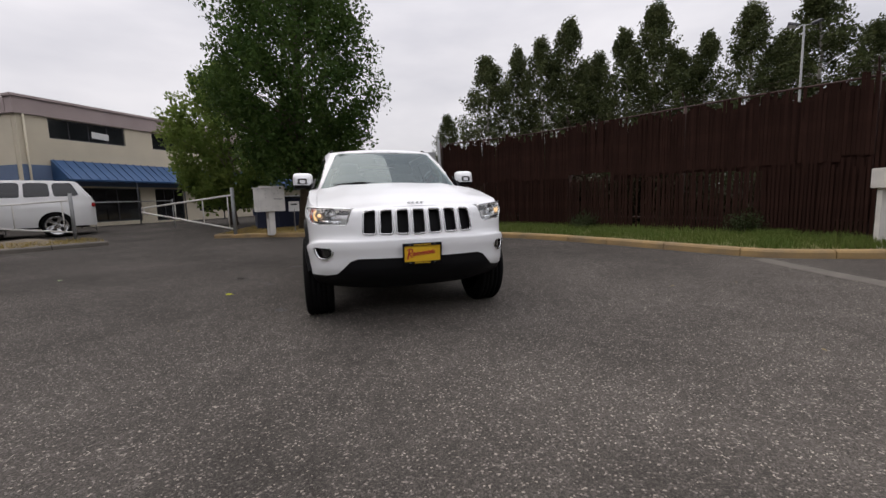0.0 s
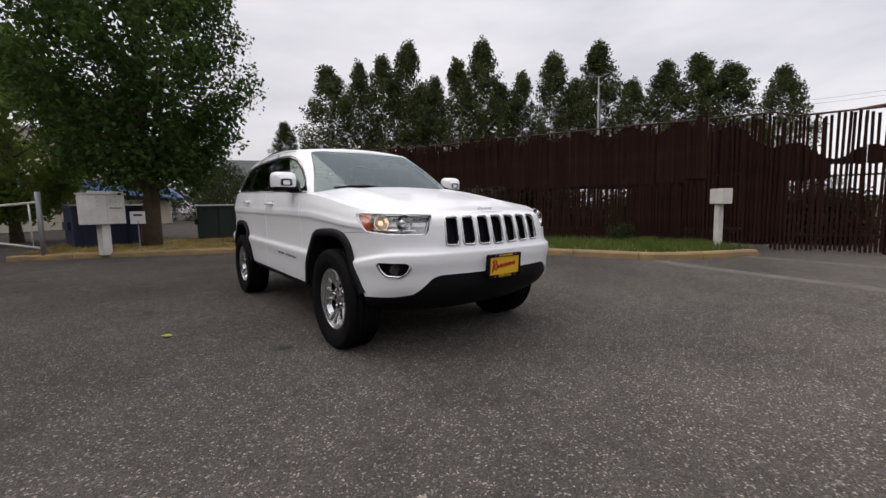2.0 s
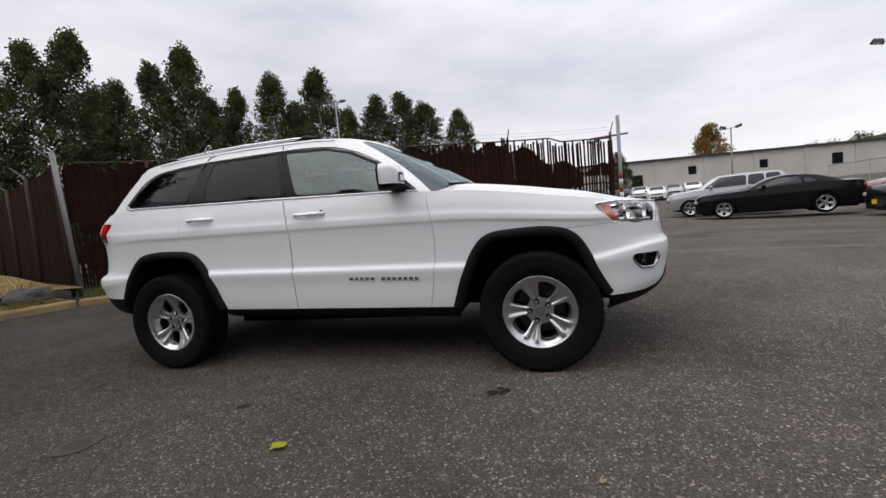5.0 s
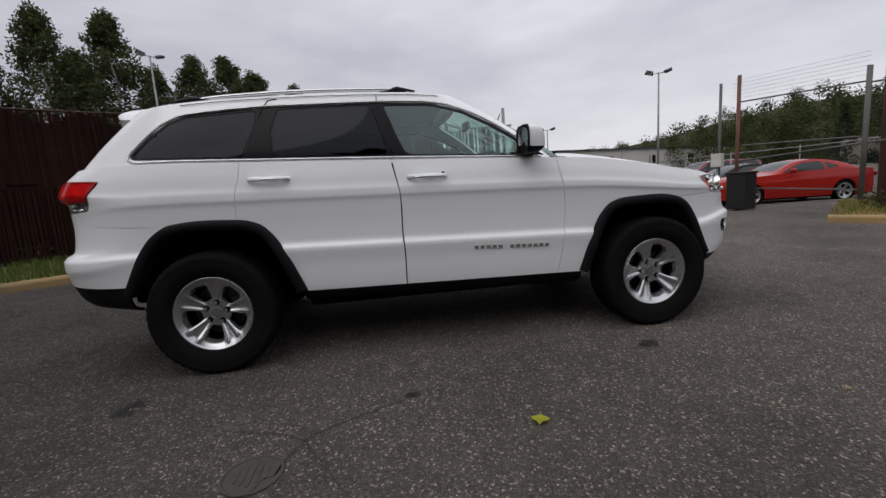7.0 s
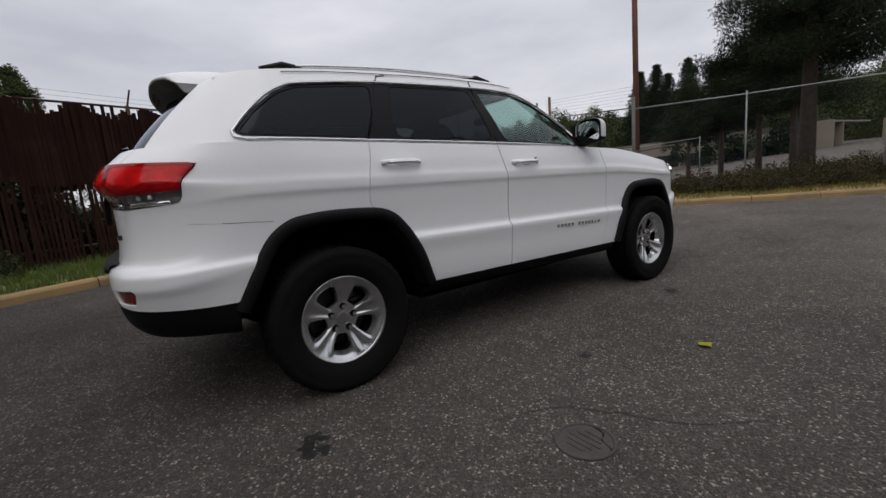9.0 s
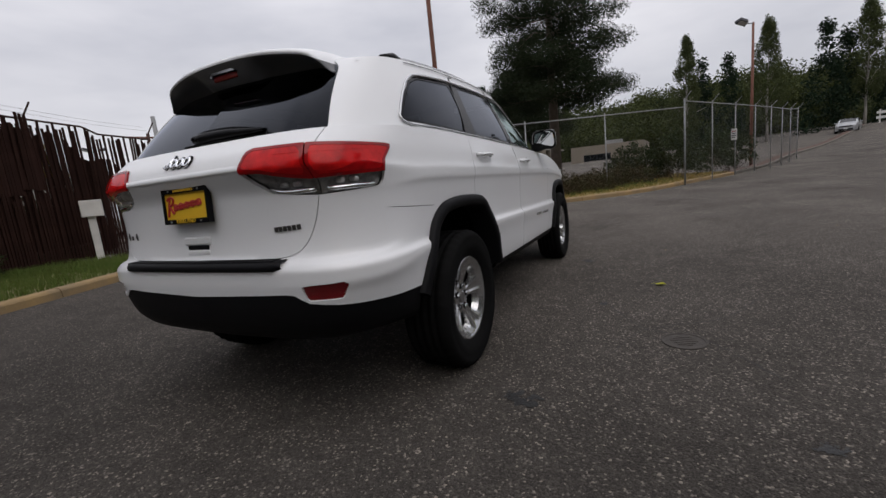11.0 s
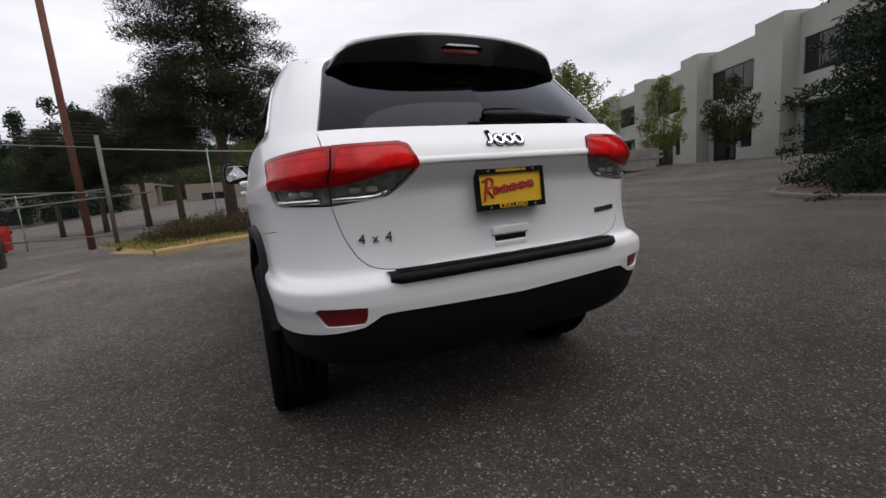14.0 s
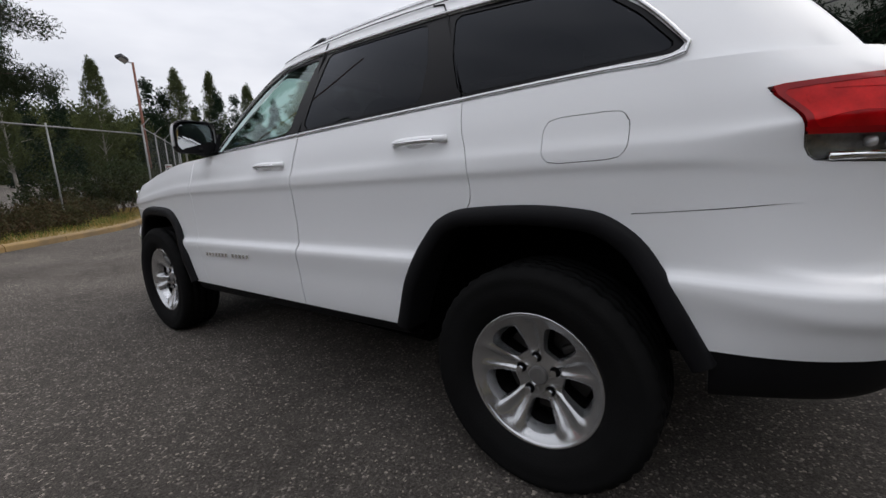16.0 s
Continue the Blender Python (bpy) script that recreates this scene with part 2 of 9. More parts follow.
CREAM = surface("cream_stucco", (0.58, 0.52, 0.40), 0.9, vary=0.12, scale=0.7, fine=25, bump=0.3)
TAN = surface("tan_stucco", (0.22, 0.19, 0.15), 0.9, vary=0.15, scale=0.7, fine=25, bump=0.3)
GREY_WALL = surface("grey_green_painted_concrete", (0.33, 0.335, 0.295), 0.9, vary=0.15, scale=0.4, fine=20, bump=0.2)
OFFWHITE_WALL = surface("off_white_block_wall", (0.52, 0.50, 0.46), 0.9, vary=0.15, scale=0.4, fine=20, bump=0.2)
MAUVE = surface("mauve_parapet_paint", (0.36, 0.29, 0.28), 0.85, vary=0.12, scale=1.0, fine=30)
BLUE_WALL = surface("blue_wall_paint", (0.12, 0.17, 0.27), 0.85, vary=0.12, scale=1.0, fine=30)
BLUE_METAL = surface("blue_standing_seam_metal", (0.04, 0.10, 0.22), 0.45, 0.2, vary=0.15, scale=1.0, fine=30)
NAVY_METAL = surface("navy_painted_steel", (0.010, 0.018, 0.055), 0.5, 0.1, vary=0.2, scale=2.0, fine=40)
GREEN_METAL = surface("dark_green_painted_steel", (0.008, 0.022, 0.016), 0.5, 0.1, vary=0.2, scale=2.0, fine=40)
DARK_GLASS = surface("dark_window_glass", (0.012, 0.014, 0.016), 0.08, vary=0.1, scale=1.0, fine=10, spec=0.5)
PALE_BARK = surface("pale_poplar_bark", (0.30, 0.28, 0.25), 0.9, vary=0.3, scale=4, fine=30, bump=0.6)
ROCK = surface("grey_boulder", (0.09, 0.085, 0.08), 0.9, vary=0.4, scale=3, fine=25, bump=1.0)
RED_PAINT = surface("faded_red_paint", (0.32, 0.035, 0.03), 0.6, vary=0.25, scale=5, fine=50)
SIGN_WHITE = surface("white_sign_face", (0.66, 0.66, 0.64), 0.5, vary=0.08, scale=3, fine=40)
DARK_INK = surface("dark_sign_ink", (0.03, 0.03, 0.035), 0.6, vary=0.1)
MAPLE = leaf_material("maple_leaf", (0.030, 0.070, 0.016), (0.075, 0.115, 0.026), 0.38)
POPLAR = leaf_material("poplar_leaf", (0.036, 0.054, 0.020), (0.095, 0.105, 0.040))
CONIFER = leaf_material("conifer_needles", (0.010, 0.022, 0.012), (0.018, 0.032, 0.014), 0.15)
PINE = leaf_material("pine_needles", (0.015, 0.027, 0.012), (0.034, 0.042, 0.019), 0.25)
AUTUMN = leaf_material("turning_leaf", (0.15, 0.19, 0.035), (0.30, 0.19, 0.045), 0.5)
TURNING = leaf_material("yellowing_leaf", (0.070, 0.110, 0.022), (0.17, 0.17, 0.04), 0.45)
LIME = leaf_material("light_green_leaf", (0.10, 0.165, 0.035), (0.17, 0.21, 0.05), 0.5)
GOLD = leaf_material("golden_leaf", (0.28, 0.15, 0.02), (0.12, 0.11, 0.03), 0.4)
WOODS = leaf_material("far_woods_leaf", (0.014, 0.028, 0.012), (0.095, 0.105, 0.032), 0.3, 0.14)
BUSH = leaf_material("shrub_leaf", (0.025, 0.050, 0.018), (0.05, 0.045, 0.018), 0.25)
DEAD_BRAMBLE = leaf_material("half_dead_bramble", (0.035, 0.022, 0.014), (0.03, 0.032, 0.014), 0.2)
HEATH = leaf_material("heathy_shrub_leaf", (0.035, 0.050, 0.018), (0.085, 0.048, 0.028), 0.25, 1.6)
GRASS = leaf_material("green_grass_blade", (0.075, 0.13, 0.025), (0.13, 0.15, 0.04), 0.3)
DRY_GRASS = leaf_material("dry_grass_blade", (0.36, 0.25, 0.09), (0.22, 0.19, 0.06), 0.3)


# ---------------------------------------------------------------- mesh helpers
def mesh_object(name, verts, faces, mat, parent=None, label="", smooth=False, bevel=0.0):
    me = bpy.data.meshes.new(name)
    me.from_pydata([tuple(map(float, v[:3])) for v in verts], [], [tuple(int(i) for i in f) for f in faces])
    me.update()
    if smooth:
        me.polygons.foreach_set("use_smooth", [True] * len(me.polygons))
    if mat:
        me.materials.append(mat)
    ob = new(name, me)
    if parent:
        ob.parent = parent
    if bevel:
        mod = ob.modifiers.new("bevel", "BEVEL")
        mod.width, mod.segments, mod.limit_method = bevel, 2, "ANGLE"
    if label:
        tagged(ob, label)
    return ob


class Soup:
    """Collects pieces of one mesh."""

    def __init__(self):
        self.v, self.f = [], []

    def add(self, verts, faces):
        o = len(self.v)
        self.v.extend(tuple(float(c) for c in v) for v in verts)
        self.f.extend(tuple(i + o for i in f) for f in faces)
        return self

    def box(self, x0, y0, z0, x1, y1, z1, m=None):
        c = [(x, y, z) for z in (z0, z1) for y in (y0, y1) for x in (x0, x1)]
        if m is not None:
            c = [m @ Vector(p) for p in c]
        return self.add(c, [(0, 2, 3, 1), (4, 5, 7, 6), (0, 1, 5, 4), (2, 6, 7, 3), (0, 4, 6, 2), (1, 3, 7, 5)])

    def tube(self, path, radius, sides=8, closed=False, caps=True, flat=1.0):
        """A round bar along a path; radius may be a list. flat: the section's height against its width."""
        pts = [Vector(p) for p in path]
        n = len(pts)
        rad = radius if isinstance(radius, (list, tuple)) else [radius] * n
        up, rings = None, []
        for i, p in enumerate(pts):
            a, b = pts[(i - 1) % n if closed else max(i - 1, 0)], pts[(i + 1) % n if closed else min(i + 1, n - 1)]
            d = (b - a).normalized()
            if up is None:
                up = Vector((0, 0, 1)) if abs(d.z) < 0.9 else Vector((1, 0, 0))
            s = d.cross(up)
            if s.length < 1e-4:
                s = d.cross(Vector((0, 1, 0)))
            s.normalize()
            up = s.cross(d).normalized()
            rings.append([p + (s * math.cos(t) + up * math.sin(t) * flat) * rad[i] for t in (k * math.tau / sides for k in range(sides))])
        v = [q for r in rings for q in r]
        f = []
        for i in range(n if closed else n - 1):
            j = (i + 1) % n
            f += [(i * sides + k, i * sides + (k + 1) % sides, j * sides + (k + 1) % sides, j * sides + k) for k in range(sides)]
        if caps and not closed:
            f += [tuple(reversed(range(sides))), tuple((n - 1) * sides + k for k in range(sides))]
        return self.add(v, f)

    def prism(self, poly, h0, h1, m=None):
        """A polygon in x, y carried from height h0 to h1."""
        n = len(poly)
        c = [Vector((x, y, h)) for h in (h0, h1) for x, y in poly]
        if m is not None:
            c = [m @ p for p in c]
        return self.add(c, [tuple(reversed(range(n))), tuple(range(n, 2 * n))] + [(i, (i + 1) % n, n + (i + 1) % n, n + i) for i in range(n)])

    def make(self, name, mat, parent=None, label="", smooth=False, bevel=0.0):
        return mesh_object(name, self.v, self.f, mat, parent, label, smooth, bevel)


def part(name, soup, mat, parent, label="", smooth=False, bevel=0.0):
    return soup.make(name, mat, parent, label, smooth, bevel)


def thing(name, m, label, category, group="", kind=""):
    ob = new(name)
    ob.empty_display_size = 0.1
    ob.matrix_world = m
    return tagged(ob, label, category, group, kind)


def pchip(x, y, q):
    """Smooth interpolation that never overshoots."""
    x, y, q = np.asarray(x, float), np.asarray(y, float), np.asarray(q, float)
    h, d = np.diff(x), np.diff(y) / np.diff(x)
    m = np.zeros(len(x))
    w1, w2 = 2 * h[1:] + h[:-1], h[1:] + 2 * h[:-1]
    ok = d[1:] * d[:-1] > 0
    with np.errstate(divide="ignore", invalid="ignore"):
        m[1:-1] = np.where(ok, (w1 + w2) / (w1 / d[:-1] + w2 / d[1:]), 0)
    m[0], m[-1] = d[0], d[-1]
    q = np.clip(q, x[0], x[-1])
    i = np.clip(np.searchsorted(x, q) - 1, 0, len(h) - 1)
    t, hh = (q - x[i]) / h[i], h[i]
    return (2 * t**3 - 3 * t**2 + 1) * y[i] + (t**3 - 2 * t**2 + t) * hh * m[i] + (3 * t**2 - 2 * t**3) * y[i + 1] + (t**3 - t**2) * hh * m[i + 1]


def smooth_line(pts, step):
    """Points every step metres along a smooth curve through pts (2D or 3D)."""
    p = np.array(pts, float)
    s = np.r_[0, np.cumsum(np.linalg.norm(np.diff(p, axis=0), axis=1))]
    q = np.linspace(0, s[-1], max(2, int(round(s[-1] / step)) + 1))
    return np.stack([pchip(s, p[:, k], q) for k in range(p.shape[1])], 1)


def step01(a, b, v):
    t = np.clip((np.asarray(v, float) - a) / (b - a), 0, 1)
    return t * t * (3 - 2 * t)


# ---------------------------------------------------------------- ground and kerbs
def ground_height(x, y):
    """The street is level round the car, climbs away to the south, the east lot dips and the west lot rises."""
    x, y = np.asarray(x, float), np.asarray(y, float)
    street = 0.032 * np.clip(-y - 22, 0, 90) * step01(22, 30, -y) * step01(-14, 6, -x + 0.4 * (-y - 20))
    east = -0.22 * step01(6.2, 9.5, x) * step01(4.5, 11, -y) + 1.6 * step01(25, 60, x)
    west = 1.05 * step01(13.5, 27, -x)
    north = 0.12 * step01(10, 16, y)
    return street + east + west + north


def axis_points(lo, hi, step, far):
    inner = list(np.arange(lo, hi + 0.01, step))
    return np.array([-far, -far / 3, -far / 9, *[v for v in (lo - 120, lo - 60, lo - 25)], *inner, *[v for v in (hi + 25, hi + 60, hi + 120)], far / 9, far / 3, far])


gx, gy = axis_points(-60, 80, 2.0, 4000), axis_points(-90, 70, 2.0, 4000)
GX, GY = np.meshgrid(gx, gy)
GZ = ground_height(GX, GY)
nx = len(gx)
gfaces = [(j * nx + i, j * nx + i + 1, (j + 1) * nx + i + 1, (j + 1) * nx + i) for j in range(len(gy) - 1) for i in range(nx - 1)]
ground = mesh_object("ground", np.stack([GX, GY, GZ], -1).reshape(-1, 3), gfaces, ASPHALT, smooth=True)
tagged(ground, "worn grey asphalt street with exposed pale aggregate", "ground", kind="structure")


def offset_line(line, d):
    """A plan line moved d metres to its left."""
    t = np.gradient(line, axis=0)
    t /= np.linalg.norm(t, axis=1)[:, None]
    return line + d * np.stack([-t[:, 1], t[:, 0]], 1)


def strip(sections, material, name, parent=None, label="", smooth=True):
    """A surface between plan lines; each section is (line, height above the ground)."""
    rows = []
    for line, h in sections:
        hh = h if np.ndim(h) else np.full(len(line), h)
        rows.append(np.c_[line, ground_height(line[:, 0], line[:, 1]) + hh])
    n = len(rows[0])
    f = [(j * n + i, (j + 1) * n + i, (j + 1) * n + i + 1, j * n + i + 1) for j in range(len(rows) - 1) for i in range(n - 1)]
    return mesh_object(name, np.concatenate(rows), f, material, parent, label, smooth)


def kerb_run(points, depth, soil, kerb_mat, name, label, slope=0.08, bump=0.05, length=1.2):
    """A verge with its kerb: kerb stones along the street edge, soil behind them. Left of the line is the verge."""
    line = smooth_line(points, 0.25)
    rng = np.random.default_rng(len(points) * 7 + int(depth * 10))
    root = thing(name, Matrix.Identity(4), label, "verge", kind="structure")
    n = len(line)
    rows = []
    for k, d in enumerate(np.linspace(0, 1, 9)):
        o = offset_line(line, 0.15 + d * (depth - 0.15))
        ramp = np.clip(np.minimum(np.arange(n), n - 1 - np.arange(n)) / 4, 0, 1)
        rows.append((o, -0.03 * (1 - ramp) + ramp * (0.115 + slope * d * depth * 0.4 + (rng.random(n) - 0.5) * bump * (0 < k < 8)) - 0.3 * (k == 8)))
    soil_ob = strip(rows, soil, "soil", root)
    stones = int(n * 0.25 / length)
    for k in range(stones):
        a, b = int(k * (n - 1) / stones), int((k + 1) * (n - 1) / stones)
        seg = line[a : b + 1]
        if len(seg) < 2:
            continue
        s = Soup()
        j = 0.006 * (rng.random() - 0.5)
        prof = [(-0.012, -0.05), (0.0, 0.09 + j), (0.02, 0.118 + j), (0.05, 0.128 + j), (0.15, 0.13 + j), (0.155, -0.05)]
        m = len(seg)
        seg = seg.copy()
        seg[0] += (seg[1] - seg[0]) * 0.03
        seg[-1] += (seg[-2] - seg[-1]) * 0.03
        ring = []
        for d, h in prof:
            o = offset_line(seg, d) if len(seg) > 2 else seg + d * np.array([-(seg[1] - seg[0])[1], (seg[1] - seg[0])[0]]) / np.linalg.norm(seg[1] - seg[0])
            ring.append(np.c_[o, ground_height(o[:, 0], o[:, 1]) + h])
        v = np.concatenate(ring)
        f = [(q * m + i, q * m + i + 1, (q + 1) * m + i + 1, (q + 1) * m + i) for q in range(len(prof) - 1) for i in range(m - 1)]
        f += [tuple(q * m for q in range(len(prof))), tuple(q * m + m - 1 for q in reversed(range(len(prof))))]
        s.add(v, f)
        part("kerb_stone", s, kerb_mat, root)
    return line


K_NORTHWEST = kerb_run([(-15, 3.4), (-11, 5.6), (-8.5, 7.4), (-6.9, 8.7)], 3.2, DIRT, GUTTER, "verge_northwest", "bare dirt strip along a low grimy kerb")
K_NORTH = kerb_run([(-4.3, 9.45), (-3.0, 9.0), (-1.4, 8.1), (0.4, 7.35), (2.0, 6.85)], 3.6, DRY_SOIL, KERB_PAINT, "verge_north", "dry straw-coloured grass island behind a worn kerb")
K_EAST = kerb_run([(2.0, 6.8), (2.95, 5.7), (3.72, 4.6), (4.4, 3.45), (5.02, 1.8), (5.5, 0.25), (5.85, -0.65), (6.7, -1.25), (7.7, -1.75)], 2.7, GRASS_SOIL, KERB_PAINT, "verge_east", "green grass verge behind a worn yellow-painted kerb")
K_SOUTH = kerb_run([(2.9, -7.4), (2.2, -7.9), (1.15, -8.7), (0.0, -9.55), (-1.2, -10.6), (-2.1, -11.8), (-2.95, -13.5), (-4.1, -15.8), (-5.3, -18.2)], 2.9, DRY_SOIL, KERB_PAINT, "verge_south", "dry grass verge with a yellowed kerb and shrubs")
K_ROAD = kerb_run([(-5.3, -18.2), (-8.1, -25), (-10.9, -32), (-16, -43), (-26, -64)], 0.7, MULCH, GUTTER, "verge_road", "weedy verge and grimy kerb along the climbing road")
K_BANK = kerb_run([(-31, -46), (-23.0, -27), (-20.0, -21), (-18.6, -18.2), (-18.4, -17.2), (-22, -17.8), (-30, -21)], 6.5, MULCH, CONCRETE, "verge_southwest", "bark mulch bank behind a concrete kerb", slope=0.10)
K_HEDGE = kerb_run([(-24, -5.2), (-16, -4.2), (-12.6, -3.3), (-11.0, -1.2), (-10.8, 2.0), (-11.3, 7), (-12.5, 14)], 5.0, MULCH, GUTTER, "verge_west", "bark mulch bed behind a low concrete kerb", slope=0.2)

# concrete gutter strips across the driveway mouth
gut = smooth_line([(5.5, -0.75), (5.1, -2.0), (4.78, -3.3), (4.4, -4.8), (3.9, -6.55)], 0.3)
tagged(strip([(gut, 0.004), (offset_line(gut, 0.14), 0.02), (offset_line(gut, 0.28), 0.006)], GUTTER, "gutter"), "concrete gutter strip across the driveway mouth", "gutter", kind="structure")
gut2 = smooth_line([(7.3, -1.6), (7.15, -3.0), (6.7, -5.0), (6.3, -6.8), (5.6, -8.3)], 0.3)
tagged(strip([(gut2, 0.004), (offset_line(gut2, 0.1), 0.022), (offset_line(gut2, 0.22), 0.006)], GUTTER, "gutter"), "narrow concrete strip at the back of the apron", "gutter", kind="structure")


# ---------------------------------------------------------------- grass and plants
def blades(name, spots, height, width, material, label, seed=3, parent=None):
    """Grass: one bent blade a spot, x, y, z; no one could count it."""
    rng = np.random.default_rng(seed)
    p = np.array(spots)
    n = len(p)
    a = rng.random(n) * math.tau
    h = height * (0.4 + 0.9 * rng.random(n))
    lean = (rng.random((n, 2)) - 0.5) * h[:, None] * 1.1
    side = np.c_[np.cos(a), np.sin(a), np.zeros(n)] * (width * (0.6 + 0.8 * rng.random(n)))[:, None]
    mid = p + np.c_[lean * 0.35, h * 0.6]
    tip = p + np.c_[lean, h]
    v = np.stack([p - side, p + side, mid + side * 0.7, mid - side * 0.7, tip], 1).reshape(-1, 3)
    f = [t for k in range(n) for t in ((5 * k, 5 * k + 1, 5 * k + 2, 5 * k + 3), (5 * k + 3, 5 * k + 2, 5 * k + 4))]
    ob = mesh_object(name, v, f, material, parent)
    return tagged(ob, label, "grass", kind="stuff")


def verge_spots(line, d0, d1, n, seed, slope=0.08, power=1.0):
    rng = np.random.default_rng(seed)
    i = rng.random(n) * (len(line) - 1.001)
    d = d0 + (d1 - d0) * rng.random(n) ** power
    k = i.astype(int)
    t = np.gradient(line, axis=0)
    t /= np.linalg.norm(t, axis=1)[:, None]
    nrm = np.stack([-t[:, 1], t[:, 0]], 1)
    p = line[k] + (line[k + 1] - line[k]) * (i - k)[:, None] + nrm[k] * d[:, None]
    return np.c_[p, ground_height(p[:, 0], p[:, 1]) + 0.10 + slope * 0.4 * d]


blades("grass", verge_spots(K_EAST, 0.12, 2.5, 26000, 5), 0.13, 0.005, GRASS, "uncut green grass along the fence")
blades("grass", verge_spots(K_NORTH, 0.12, 3.4, 16000, 6), 0.06, 0.005, DRY_GRASS, "short dry straw grass")
blades("grass", verge_spots(K_SOUTH[:64], 0.10, 2.8, 16000, 7), 0.09, 0.006, DRY_GRASS, "dry straw grass beside the kerb")
blades("grass", verge_spots(K_SOUTH[:40], 0.3, 2.8, 5000, 8), 0.14, 0.006, GRASS, "green weeds in the dry verge")
blades("grass", verge_spots(K_NORTHWEST, 0.1, 1.5, 4000, 9), 0.09, 0.006, DRY_GRASS, "weeds along a low kerb")


# dry bank that widens behind the island, along the fence to the north
BANK_E = smooth_line([(2.6, 7.5), (3.3, 9.3), (4.9, 13.2), (7.3, 19.2), (9.4, 24.3)], 0.5)
BANK_W = smooth_line([(-0.2, 9.6), (0.9, 12.6), (3.1, 15.6), (6.2, 20.4), (9.0, 24.8)], 0.5)
nb = min(len(BANK_E), len(BANK_W))
pick = lambda line: np.array([line[int(round(q))] for q in np.linspace(0, len(line) - 1, nb)])
BANK_E, BANK_W = pick(BANK_E), pick(BANK_W)
bank_rows = [(BANK_W, 0.02)] + [(BANK_W + (BANK_E - BANK_W) * u, 0.14 + 0.16 * math.sin(math.pi * u * 0.7) + 0.02 * math.sin(9 * u)) for u in (0.08, 0.3, 0.5, 0.7, 0.9, 1.0)]
tagged(strip(bank_rows, DRY_SOIL, "verge_bank"), "dry straw-coloured grass bank beside the slat fence", "verge", kind="structure")
rng_b = np.random.default_rng(21)
bu, bv = rng_b.random(9000), rng_b.random(9000) ** 1.4 * (nb - 1.01)
bi = bv.astype(int)
bw = BANK_W[bi] + (BANK_W[bi + 1] - BANK_W[bi]) * (bv - bi)[:, None]
be = BANK_E[bi] + (BANK_E[bi + 1] - BANK_E[bi]) * (bv - bi)[:, None]
bp_ = bw + (be - bw) * (0.08 + 0.9 * bu)[:, None]
blades("grass", np.c_[bp_, ground_height(bp_[:, 0], bp_[:, 1]) + 0.13 + 0.16 * np.sin(math.pi * (0.08 + 0.9 * bu) * 0.7)], 0.08, 0.006, DRY_GRASS, "dry straw grass on the bank", 22)


def leaf_cloud(centres, spread, per, size, seed, aspect=0.6, droop=0.0, squash=1.0):
    """Many small leaves round the given centres: vertices and faces of rhombic blades bent along the midrib."""
    rng = np.random.default_rng(seed)
    c = np.repeat(np.array(centres, float), per, axis=0)
    sp = np.repeat(np.broadcast_to(spread, len(centres)), per)[:, None] if np.ndim(spread) else spread
    n = len(c)
    off = rng.normal(size=(n, 3))
    off *= (1.85 * rng.random(n) ** 0.5 / np.linalg.norm(off, axis=1))[:, None]
    c = c + off * sp * np.array([1, 1, squash])
    a = rng.normal(size=(n, 3))
    a[:, 2] -= droop
    a /= np.linalg.norm(a, axis=1)[:, None]
    b = np.cross(a, rng.normal(size=(n, 3)))
    b /= np.linalg.norm(b, axis=1)[:, None] + 1e-9
    s = size * (0.55 + 0.9 * rng.random(n))[:, None]
    up = np.cross(a, b) * s * 0.18
    v = np.stack([c - a * s, c + b * s * aspect + up, c + a * s, c - b * s * aspect + up], 1).reshape(-1, 3)
    i = np.arange(n)[:, None] * 4
    f = np.concatenate([i + [[0, 1, 2]], i + [[0, 2, 3]]], 1).reshape(-1, 3)
    return v, f


def leafy_part(name, clouds, mat, parent):
    v, f, o = [], [], 0
    for cv, cf in clouds:
        v.append(cv)
        f.append(cf + o)
        o += len(cv)
    v, f = np.concatenate(v), np.concatenate(f)
    me = bpy.data.meshes.new(name)
    me.vertices.add(len(v))
    me.vertices.foreach_set("co", v.astype(np.float32).ravel())
    me.loops.add(len(f) * 3)
    me.loops.foreach_set("vertex_index", f.astype(np.int32).ravel())
    me.polygons.add(len(f))
    me.polygons.foreach_set("loop_start", np.arange(0, len(f) * 3, 3, dtype=np.int32))
    me.update(calc_edges=True)
    me.validate()
    me.materials.append(mat)
    ob = new(name, me)
    ob.parent = parent
    return ob


